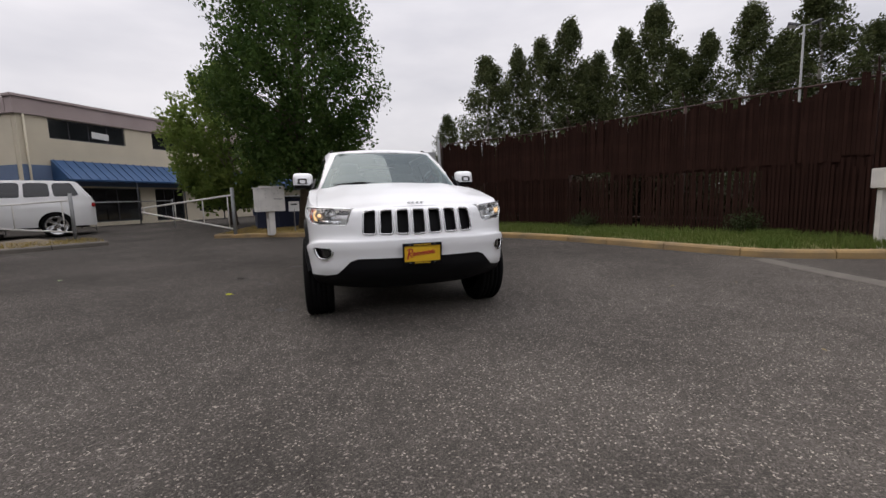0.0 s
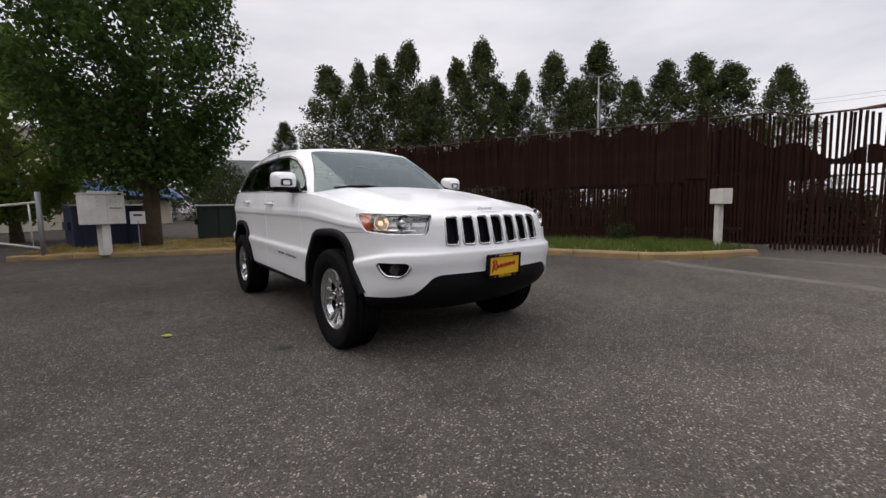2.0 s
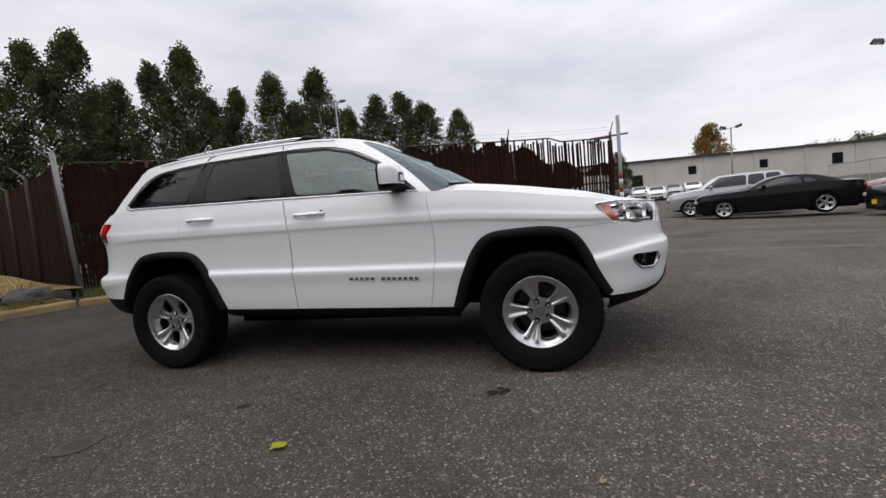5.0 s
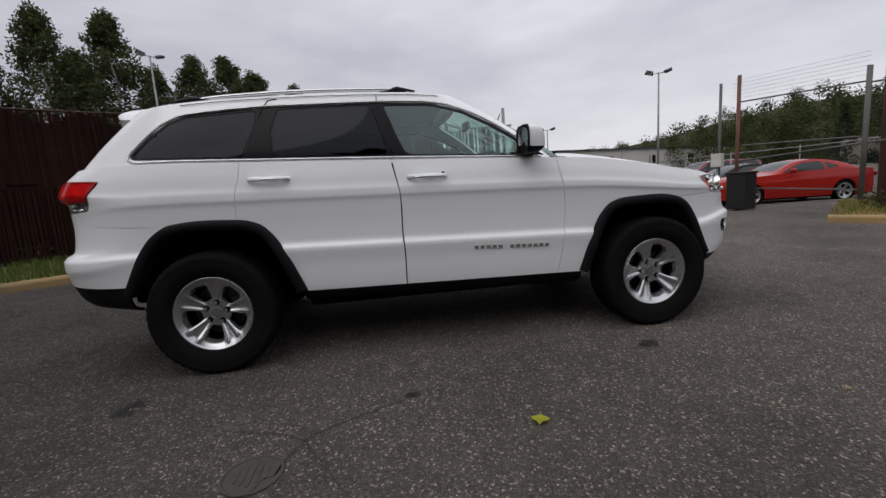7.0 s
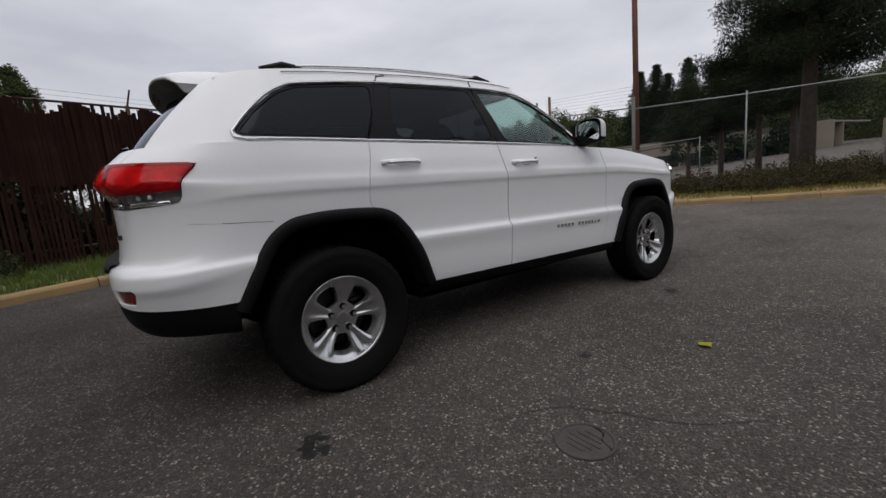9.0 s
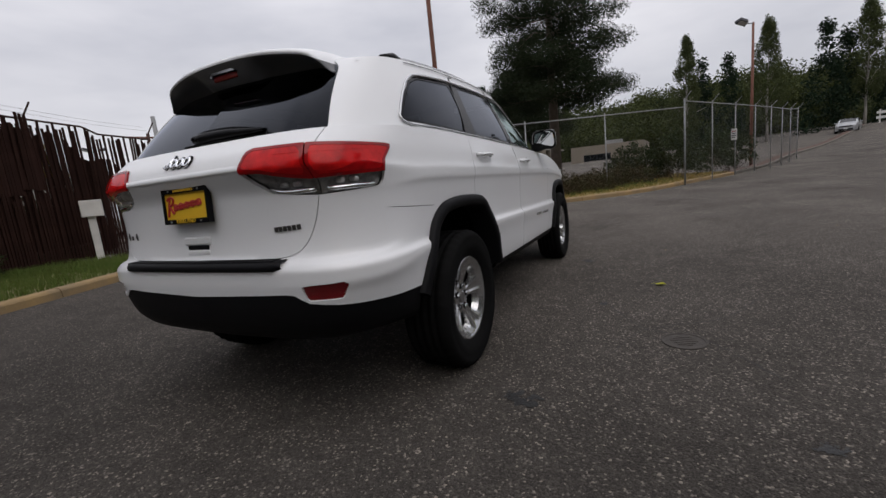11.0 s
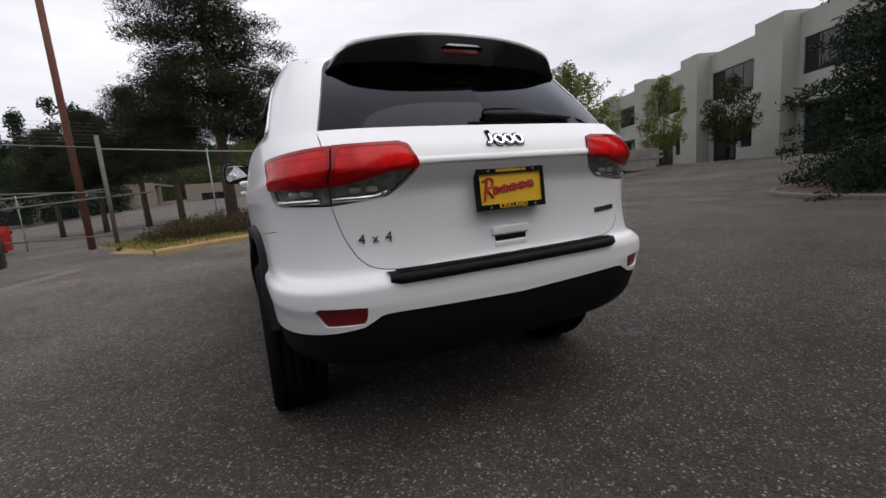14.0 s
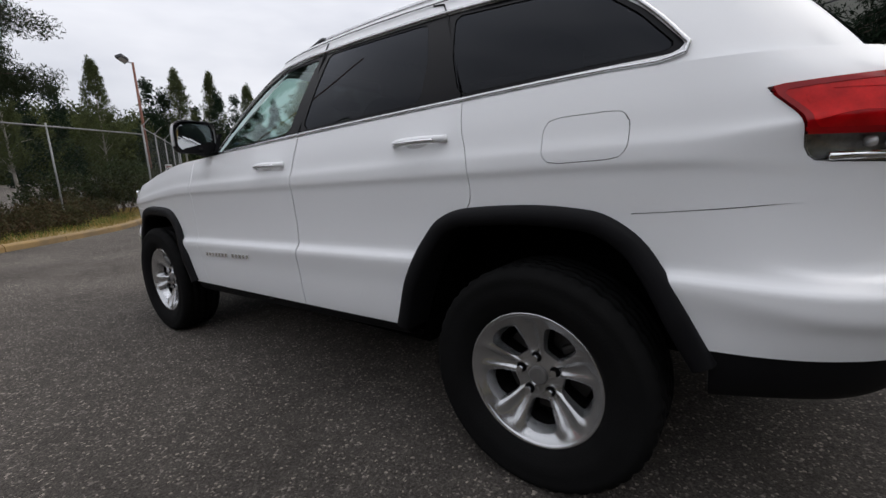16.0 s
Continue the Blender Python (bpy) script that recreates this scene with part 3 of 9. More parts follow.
def broadleaf(name, m, height, trunk_r, base, radius, clumps, per, leaf, mat, label, seed, spread=0.34, lean=0.0, shape=0.75, category="tree", bark=None, tip=0.8, low=1.15):
    """Trunk, limbs and a crown of rising leaf sprays. base: height at which the crown begins; shape: where it is widest."""
    rng = np.random.default_rng(seed)
    root = thing(name, m, label, category)
    wob = rng.normal(size=(8, 2)) * 0.05 * radius * 0.5
    zs = np.linspace(0, height * 0.93, 8)
    path = [(wob[k][0] * (k > 0) + lean * zs[k], wob[k][1] * (k > 0), zs[k] - 0.1 * (k == 0)) for k in range(8)]
    rad = [trunk_r * (1.35 if k == 0 else (1 - 0.9 * k / 7.5)) for k in range(8)]
    bark = bark or BARK
    part("trunk", Soup().tube(path, rad, 9), bark, root, smooth=True)
    px, py = [np.array([p[i] for p in path]) for i in (0, 1)]
    def env(z):
        u = np.clip((z - base) / (height - base), 0, 1)
        w = 1 - shape
        return radius * np.where(u < w, (0.55 + 0.45 * u / max(w, 1e-3)), ((1 - u) / max(1 - w, 1e-3)) ** tip)
    centres, thick, limbs = [], [], Soup()
    for k in range(clumps):
        z = base + (height - base) * rng.random() ** low
        r = env(np.array(z)) * (0.25 + 0.75 * math.sqrt(rng.random())) * (0.82 + 0.3 * rng.random())
        t = rng.random() * math.tau
        ax, ay = np.interp(z, zs, px), np.interp(z, zs, py)
        c = (ax + r * math.cos(t), ay + r * math.sin(t), z)
        reach = 0.13 * radius * (0.7 + 0.6 * rng.random())
        for q in (-0.9, 0.0, 1.0):
            centres.append((c[0] + 0.62 * q * reach * math.cos(t), c[1] + 0.62 * q * reach * math.sin(t), c[2] + 0.78 * q * reach))
            thick.append(spread * (0.80 - 0.22 * q))
        if k % 5 == 0 and r > 0.25 * radius:
            z0 = max(base * 0.75, z - r * (0.35 + 0.6 * rng.random()))
            a = (np.interp(z0, zs, px), np.interp(z0, zs, py), z0)
            mid = tuple(a[i] * 0.5 + c[i] * 0.5 + (0.10 * r if i == 2 else 0) for i in range(3))
            r0 = trunk_r * 0.30 * (1 - 0.7 * z0 / height)
            limbs.tube([a, mid, c], [r0, r0 * 0.6, r0 * 0.2], 5)
    part("branchwork", limbs, bark, root, smooth=True)["kind"] = "stuff"
    crown = leafy_part("crown", [leaf_cloud(centres, np.array(thick), per // 3, leaf, seed + 1)], mat, root)
    return root


def conifer(name, m, height, trunk_r, base, radius, whorls, branches, per, needle, mat, label, seed, droop=0.25, bare=0.0, ragged=0.2, taper=0.85, pad=0.10, jitter=0.0, flat=0.55, thin=0.28):
    """A conifer: tapered trunk with whorls of drooping branches that carry sprays of needles."""
    rng = np.random.default_rng(seed)
    root = thing(name, m, label, "tree")
    part("trunk", Soup().tube([(0, 0, -0.1), (0.02, 0.03, height * 0.4), (0.0, 0.0, height)], [trunk_r * 1.2, trunk_r * 0.75, 0.015], 9), BARK, root, smooth=True)
    limbs, centres, spread = Soup(), [], []
    for w in range(whorls):
        u = (w + 0.3 * rng.random()) / whorls
        z = base + (height - base) * u
        r = radius * (1 - u) ** taper * (1 - ragged + 2 * ragged * rng.random()) + 0.12
        for b in range(branches):
            t = (b + 0.7 * rng.random()) / branches * math.tau + w * 0.7
            rr = r * (0.7 + 0.45 * rng.random())
            end = (rr * math.cos(t), rr * math.sin(t), z - droop * rr + 0.10 * rr * rng.random() + 0.16 * jitter * rr * rng.normal())
            mid = (end[0] * 0.5, end[1] * 0.5, z - droop * rr * 0.28)
            limbs.tube([(0, 0, z), mid, end], [trunk_r * 0.22 * (1 - u) + 0.008, trunk_r * 0.12 * (1 - u) + 0.006, 0.004], 4, caps=False)
            for q in np.linspace(0.25 + bare, 1.0, max(3, int(rr / 0.33))):
                c = [(1 - q) ** 2 * 0 + 2 * q * (1 - q) * mid[i] + q * q * end[i] for i in (0, 1)]
                cz = (1 - q) ** 2 * z + 2 * q * (1 - q) * mid[2] + q * q * end[2]
                side, shift = rng.uniform(-0.27, 0.27) * rr * jitter, rng.normal() * 0.02 * rr * jitter
                centres.append((c[0] - side * math.sin(t), c[1] + side * math.cos(t), cz - 0.04 + shift))
                spread.append(pad + pad * (1 - abs(q - 0.6)))
    part("branchwork", limbs, BARK, root, smooth=True)["kind"] = "stuff"
    leafy_part("foliage", [leaf_cloud(centres, np.array(spread), per, needle, seed + 1, aspect=thin, droop=0.4, squash=flat)], mat, root)
    return root


def shrub(m, size, n, mat, label, seed, leaf=0.03):
    rng = np.random.default_rng(seed)
    root = thing("shrub", m, label, "shrub")
    s, cs = Soup(), []
    for k in range(n):
        t, r = rng.random() * math.tau, math.sqrt(rng.random())
        p = (size[0] * r * math.cos(t), size[1] * r * math.sin(t), size[2] * (0.25 + 0.75 * rng.random()) * (1.05 - 0.5 * r * r))
        cs.append(p)
        if k % 6 == 0:
            s.tube([(p[0] * 0.3, p[1] * 0.3, -0.05), p], [0.012, 0.004], 4)
    part("stemwork", s, BARK, root)["kind"] = "stuff"
    leafy_part("foliage", [leaf_cloud(cs, 0.10, 40, leaf * 0.75, seed)], mat, root)
    return root


def on_ground(x, y, lift=0.0, turn=0.0, scale=1.0):
    return pose(x, y, float(ground_height(x, y)) + lift, 0, 0, turn) @ Matrix.Scale(scale, 4)


# street tree over the mailboxes and its lighter neighbour
broadleaf("maple_tree", on_ground(-1.45, 9.95, 0.12), 12.0, 0.21, 1.95, 2.95, 470, 135, 0.062, MAPLE, "tall dark green maple standing on the dry grass island", 11, spread=0.33, shape=0.72)
broadleaf("maple_tree", on_ground(-5.0, 16.3), 7.0, 0.16, 1.2, 2.9, 270, 80, 0.09, LIME, "lighter green broadleaf tree in front of the office building", 23, spread=0.29, shape=0.5)

# the poplar row far behind the slat fence: bearing, distance, height of the top
ROW = ((-3, 62, 15), (1.5, 66, 16), (18, 74, 15), (23.8, 66, 20.5), (27.5, 70, 22.5), (30.6, 67, 22.5), (33.7, 68, 24.5), (35.5, 75, 20), (37.3, 72, 20.5), (40.6, 66, 21), (43.6, 68, 24), (46, 74, 19), (48.7, 72, 20), (52.8, 68, 21), (55.5, 74, 18.5), (58.2, 69, 21.5), (62, 74, 17.5), (65.6, 71, 18.5), (69, 70, 18.5), (71.9, 72, 17.2), (76.5, 73, 16.0))
poplars = []
for k, (b, d, h) in enumerate(ROW):
    x, y = -2.5 + d * math.sin(radians(b)), -4.0 + d * math.cos(radians(b))
    if k < 3:
        poplars.append(broadleaf("poplar_tree", on_ground(x, y), h, 0.22, h * (0.14 + 0.05 * k), 3.3, 225, 72, 0.110, POPLAR, "tall half-bare poplar in the row behind the fence", 31 + k, spread=0.40, shape=0.66, bark=PALE_BARK, tip=0.8, low=0.92))
        tagged(poplars[k], group="poplar row")
    else:
        w = 1.25 + 0.16 * (k % 4)
        copy_thing(poplars[k % 3], on_ground(x, y, 0, 67 * k) @ Matrix.Diagonal((w, w, 1.05 * h / ROW[k % 3][2], 1)))

# the pine over the south verge and the spruces on the mulch bed
conifer("pine_tree", on_ground(1.45, -14.75, 0.1), 12.8, 0.20, 3.7, 2.35, 15, 7, 300, 0.054, PINE, "broad open-crowned pine beside the chain-link fence", 41, droop=0.10, bare=0.12, ragged=0.36, taper=0.5, pad=0.17, jitter=0.7, flat=0.75, thin=0.22)
lot_pine = conifer("pine_tree", on_ground(6.0, -24.6), 7.6, 0.15, 3.3, 2.4, 13, 9, 130, 0.050, PINE, "low dark pine with a bare trunk inside the fenced lot", 43, droop=0.16, ragged=0.25, taper=0.6, pad=0.16, flat=0.7, thin=0.24)
for x, y, turn, size in ((8.2, -25.6, 80, 0.88), (10.4, -26.4, 200, 0.78), (4.2, -23.4, 310, 1.04)):
    copy_thing(lot_pine, on_ground(x, y, 0, turn, size))
spruce = conifer("spruce_tree", on_ground(-15.4, 0.2, 0.2), 13.0, 0.24, 0.25, 4.5, 34, 12, 64, 0.068, CONIFER, "dense dark spruce with branches to the ground", 51, droop=0.3, pad=0.13, taper=0.72)
copy_thing(spruce, on_ground(-15.2, 6.3, 0.2, 130))
for x, y, turn, size in ((37.0, -76, 30, 1.26), (39.6, -77, 100, 1.42), (42.4, -76.5, 170, 1.36), (34.6, -78, 250, 1.42)):
    tagged(copy_thing(spruce, on_ground(x, y, 0, turn) @ Matrix.Diagonal((1.05, 1.05, size, 1))), "tall dark spruce behind the long tan building")
copy_thing(spruce, on_ground(-17.5, 11.5, 0.2, 40, 0.9))
for k, (x, y, s) in enumerate(((-12.2, -0.7, 0.75), (-11.9, 0.7, 0.9), (-11.8, 2.1, 1.0), (-11.9, 3.6, 1.0), (-12.1, 5.2, 1.0), (-12.3, 6.9, 1.0), (-13.0, 0.2, 1.3), (-12.9, 3.0, 1.4))):
    shrub(on_ground(x, y, 0.12), (1.0, 1.0, 1.1 * s), 230, CONIFER, "low dark juniper under the spruces", 60 + k, 0.035)


# ---------------------------------------------------------------- fences, posts and street furniture
OLD_POST = surface("brown_coated_post", (0.055, 0.028, 0.022), 0.8, 0.1, vary=0.3, scale=2, fine=40, bump=0.2)


def slat_fence():
    """The tall chain-link fence filled with upright brown slats, from the driveway to its corner and on to the north."""
    line = smooth_line([(9.45, -3.3), (9.0, -2.0), (8.25, -0.2), (7.6, 1.0), (6.75, 2.9), (5.9, 5.0), (4.9, 6.75), (3.3, 8.6)], 0.06)
    root = thing("slat_fence", Matrix.Identity(4), "tall weathered chain-link fence filled with dark brown slats", "fence")
    rng = np.random.default_rng(12)
    def slat_mesh(half, length):
        sp = Soup().box(-half, -0.006, 0, half, 0.006, length)
        me = bpy.data.meshes.new("slat")
        me.from_pydata(sp.v, [], sp.f)
        me.materials.append(SLAT)
        return me
    wide = [slat_mesh(0.0275, 1.18 + 0.07 * k) for k in range(4)]
    slim = [slat_mesh(0.021, 1.27 + 0.05 * k) for k in range(4)]
    tall = [slat_mesh(0.024, 2.64 + 0.03 * k) for k in range(4)]
    ragged = lambda k: math.sin(0.14 * k + 1) + 0.6 * math.sin(0.055 * k) > 0.5
    t = np.gradient(line, axis=0)
    front = offset_line(line, 0.016)
    for k, p in enumerate(line):
        a = math.degrees(math.atan2(t[k][1], t[k][0]))
        base = 0.14 if p[1] > -1.6 else 0.02
        tilt = lambda s_: pose(0, 0, 0, 0.8 * rng.normal(), s_ * rng.normal(), 2.5 * rng.normal())
        if p[1] < -0.5:
            # the bare end by the driveway has single tall slats
            continue
        if rng.random() > 0.012:
            ob = new("upper_slat", wide[int(rng.integers(4))])
            ob.parent = root
            gap = 0.04 if ragged(k) else -0.05
            ob.matrix_world = pose(p[0], p[1], base + 1.42 + gap + 0.03 * rng.random(), 0, 0, a) @ tilt(0.25)
        if rng.random() > 0.03:
            ob = new("slat", slim[int(rng.integers(4))])
            ob.parent = root
            ob.matrix_world = pose(front[k][0], front[k][1], base + 0.02 * rng.random(), 0, 0, a) @ tilt(0.7)
    for p in smooth_line(line[line[:, 1] < -0.45], 0.074):
        if rng.random() > 0.02:
            ob = new("slat", tall[int(rng.integers(4))])
            ob.parent = root
            a = math.degrees(math.atan2(-t[0][1], -t[0][0]))
            ob.matrix_world = pose(p[0], p[1], (0.14 if p[1] > -1.6 else 0.02) + 0.05 * rng.random(), 0.8 * rng.normal(), 0.4 * rng.normal(), a + 180)
    # a second row woven in behind, above the middle rail, which leaves no gaps there
    back, inner = Soup(), offset_line(line, -0.022)
    for k in range(len(line) - 1):
        q = (inner[k] + inner[k + 1]) / 2
        a = math.degrees(math.atan2(t[k][1], t[k][0]))
        far = float(step01(-2.6, -0.2, q[1]))
        lo = 1.36 + 0.05 * math.sin(0.08 * k) + 0.04 * rng.random() + (0.30 if ragged(k) else 0.0) - (1.2 if math.sin(0.05 * k + 2.2) < -0.35 else 0.0)
        hi = 1.95 + 0.12 * math.sin(0.35 * k) + (0.76 + 0.05 * rng.random()) * far
        back.box(-0.031, -0.004, lo, 0.031, 0.004, hi, pose(q[0], q[1], 0.05, 0.6 * rng.normal(), 0, a))
    part("backing_slat", back, SLAT, root)["kind"] = "stuff"
    out = offset_line(line, -0.06)
    for k in range(0, len(line), 50):
        p, b = out[k], (0.1 if line[k][1] > -1.6 else 0.0)
        part("post", Soup().tube([(p[0], p[1], b - 0.15), (p[0], p[1], 2.95)], 0.038, 9), OLD_POST, root, smooth=True)
        q = t[k] / np.linalg.norm(t[k])
        nx_, ny_ = q[1], -q[0]
        part("barb_arm", Soup().tube([(p[0], p[1], 2.93), (p[0] - 0.2 * nx_, p[1] - 0.2 * ny_, 3.2)], 0.016, 6), OLD_POST, root)
    for h in (0.35, 1.55, 2.80):
        part("rail", Soup().tube([(*q, h + (0.12 if q[1] > -1.6 else 0)) for q in out[::6]] , 0.021, 7), OLD_POST, root, smooth=True)
    for k, (o, h) in enumerate(((-0.08, 3.02), (-0.16, 3.12))):
        part("barbed_wire", Soup().tube([(*q, h - 0.015 * math.sin(i)) for i, q in enumerate(offset_line(line, o)[::12])], 0.0022, 4), OLD_POST, root)
    return line


FENCE = slat_fence()


WIRE = surface("dull_fence_wire", (0.07, 0.072, 0.072), 0.6, 0.5, vary=0.2, scale=5, fine=60)


def fence_run(points, height, mesh=True, step=0.085, name="chain_link_fence", label="galvanised chain-link fence", post_gap=3.0, lean=0.0, arms=False, top_rail=True):
    """Chain-link: posts, rails and the diamond of straight wires."""
    line = smooth_line(points, post_gap) if len(points) > 2 else np.array(points, float)
    if len(points) == 2:
        n = max(2, int(round(np.linalg.norm(line[1] - line[0]) / post_gap)) + 1)
        line = np.linspace(line[0], line[1], n)
    root = thing(name, Matrix.Identity(4), label, "fence")
    z = ground_height(line[:, 0], line[:, 1]) + 0.1
    for k, p in enumerate(line):
        part("post", Soup().tube([(*p, z[k] - 0.2), (*p, z[k] + height + 0.05)], 0.021 if k else 0.028, 8), STEEL, root, smooth=True)
        if arms:
            part("barb_arm", Soup().tube([(*p, z[k] + height), (p[0] - 0.18, p[1] + 0.16, z[k] + height + 0.24)], 0.014, 5), STEEL, root)
    if top_rail:
        part("rail", Soup().tube([(*p, z[k] + height - 0.03) for k, p in enumerate(line)], 0.02, 7), STEEL, root, smooth=True)
    wires = Soup()
    for k in range(len(line) - 1):
        a, b = line[k], line[k + 1]
        length = float(np.linalg.norm(b - a))
        d = (b - a) / length
        for sgn in (1, -1):
            u = -height
            while u < length:
                s0, s1 = max(0, u), min(length, u + height)
                if s1 > s0:
                    h0, h1 = (s0 - u, s1 - u) if sgn > 0 else (height - (s0 - u), height - (s1 - u))
                    zz = lambda s, h: z[k] + (z[k + 1] - z[k]) * s / length + h * 0.97
                    wires.tube([(*(a + d * s0), zz(s0, h0)), (*(a + d * s1), zz(s1, h1))], 0.0011, 3, caps=False)
                u += step * 1.25
    part("wire_mesh", wires, WIRE, root)
    return root


fence_run([(4.06, -9.6), (1.5, -11.2), (-0.9, -12.25), (-3.1, -13.3)], 2.55, name="chain_link_fence", label="chain-link fence along the dry verge under the pine", post_gap=2.6)
fence_run([(-3.1, -13.3), (-5.2, -17.4), (-7.3, -21.6), (-9.9, -27.9)], 2.75, label="tall chain-link fence beside the climbing road", arms=True, post_gap=2.3)
fence_run([(22.0, -15.0), (14.0, -15.2), (9.5, -16.2), (6.0, -18.0)], 1.9, label="lower chain-link fence at the back of the lot", post_gap=3.0, step=0.12)

# sign on the road fence
fs = thing("fence_sign", pose(-5.12, -17.2, 1.65, 0, 0, 118), "small white notice wired to the chain-link fence", "sign")
part("panel", Soup().box(-0.16, -0.006, -0.22, 0.16, 0.006, 0.22), SIGN_WHITE, fs, bevel=0.003)
for k, (w, h) in enumerate(((0.22, 0.12), (0.2, 0.03), (0.24, -0.05), (0.18, -0.12))):
    for sgn in (1, -1):
        part("text_bar", Soup().box(-w / 2, sgn * 0.007 - 0.002, h - 0.018, w / 2, sgn * 0.007 + 0.002, h + 0.018), RED_PAINT if k == 0 else DARK_INK, fs)

# fence behind the corner of the slat fence, running north
north = thing("slat_fence", Matrix.Identity(4), "brown slatted fence running away to the north", "fence")
s = Soup()
nl = smooth_line([(3.25, 8.7), (6.5, 16.5), (11.5, 28.5)], 0.13)
nd = (nl[-1] - nl[0]) / np.linalg.norm(nl[-1] - nl[0])
for p in nl:
    a = math.degrees(math.atan2(nd[1], nd[0]))
    s.box(-0.045, -0.006, 0, 0.045, 0.006, 2.75 + 0.05 * random.random(), pose(p[0], p[1], 0.12, 0, 0, a + random.uniform(-3, 3)))
part("slats", s, SLAT, north)["kind"] = "stuff"
for p in nl[:: 24]:
    part("post", Soup().tube([(p[0] - 0.06, p[1], 0), (p[0] - 0.06, p[1], 3.0)], 0.04, 8), OLD_POST, north, smooth=True)
    part("barb_arm", Soup().tube([(p[0] - 0.06, p[1], 2.98), (p[0] - 0.3, p[1] + 0.1, 3.25)], 0.016, 5), STEEL, north)
corner_post = thing("fence_post", pose(3.18, 8.45, 0.1), "leaning grey corner post of the slat fence", "post")
part("pipe", Soup().tube([(0, 0, -0.1), (-0.12, 0.03, 3.0)], 0.05, 10), STEEL, corner_post, smooth=True)

# tall pole with red and white bands at the end of the slat fence
pole = thing("gate_pole", pose(9.52, -3.5, -0.03), "tall grey gate pole with faded red and white bands", "pole")
part("pipe", Soup().tube([(0, 0, -0.1), (0, 0, 3.42)], 0.05, 14), STEEL, pole, smooth=True)
for k in range(9):
    part("band", Soup().tube([(0, 0, 0.12 + 0.19 * k), (0, 0, 0.31 + 0.19 * k)], 0.053, 14), RED_PAINT if k % 2 == 0 else SIGN_WHITE, pole, "faded red band" if k % 2 == 0 else "faded white band", smooth=True)
part("cross_bar", Soup().tube([(-0.02, 0.75, 2.86), (0.0, -0.25, 2.9)], 0.025, 8), RUST, pole)

# call box on its white post in the grass
box = thing("call_box", pose(7.95, -0.95, 0.08, 0, 0, -118), "white call box on a square post in the grass", "post")
part("post", Soup().box(-0.06, -0.06, -0.1, 0.06, 0.06, 1.18), WHITE_PAINT, box, bevel=0.008)
hd = part("housing", Soup().box(-0.14, -0.11, 0.95, 0.2, 0.13, 1.27), WHITE_PAINT, box, bevel=0.012)
part("face_plate", Soup().box(-0.05, 0.131, 1.02, 0.14, 0.137, 1.2), STEEL, hd)
part("keypad", Soup().box(-0.01, 0.137, 1.04, 0.10, 0.145, 1.14), DARK_INK, hd)

# gate posts of the lot, keypad, bin and pipe rails
GATE_STEEL = surface("dull_gate_steel", (0.13, 0.125, 0.12), 0.7, 0.3, vary=0.3, scale=5, fine=60)
gate = thing("lot_gate", Matrix.Identity(4), "open chain-link lot gate between rusty posts", "gate")
for x, y, h, r, mt in ((6.8, -8.62, 3.3, 0.035, GATE_STEEL), (6.5, -8.88, 3.42, 0.045, RUST), (4.06, -9.58, 2.95, 0.05, GATE_STEEL)):
    z0 = float(ground_height(x, y))
    part("post", Soup().tube([(x, y, z0 - 0.1), (x, y, z0 + h)], r, 10), mt, gate, smooth=True)
for h in (0.55, 1.65, 2.75):
    part("rail", Soup().tube([(6.5, -8.88, h), (5.4, -9.2, h - 0.04), (4.06, -9.58, h - 0.1)], 0.018, 8), GATE_STEEL, gate, smooth=True)
part("rail", Soup().tube([(6.5, -8.88, 1.25), (3.2, -10.2, 1.5)], 0.022, 8), GATE_STEEL, gate, smooth=True)
for k in range(6):
    part("strand", Soup().tube([(6.6, -8.8, 2.85 + 0.09 * k), (4.06, -9.58, 2.78 + 0.09 * k)], 0.0025, 4), GATE_STEEL, gate)
kp = thing("keypad_box", pose(6.72, -8.5, float(ground_height(6.7, -8.5)), 0, 0, 25), "grey keypad box on a thin post by the gate", "keypad")
part("post", Soup().tube([(0, 0, -0.05), (0, 0, 1.2)], 0.03, 8), STEEL, kp, smooth=True)
part("box", Soup().box(-0.13, -0.08, 1.15, 0.13, 0.08, 1.5), WHITE_PAINT, kp, bevel=0.01)
tb = thing("waste_bin", pose(6.2, -8.75, float(ground_height(6.2, -8.75)), 0, 0, 15), "black waste bin beside the gate posts", "bin")
part("body", Soup().prism([(-0.24, -0.24), (0.24, -0.24), (0.24, 0.24), (-0.24, 0.24)], 0.03, 0.92), BLACK_PLASTIC, tb, bevel=0.03)
part("lid", Soup().box(-0.26, -0.26, 0.92, 0.26, 0.26, 0.98), BLACK_PLASTIC, tb, bevel=0.02)

redpole = thing("utility_pole", on_ground(5.15, -11.6), "tall rust-red steel pole in the south verge", "pole")
part("shaft", Soup().tube([(0, 0, -0.2), (0.02, 0, 6), (0.05, 0, 13)], [0.095, 0.085, 0.07], 14), RUST, redpole, smooth=True)


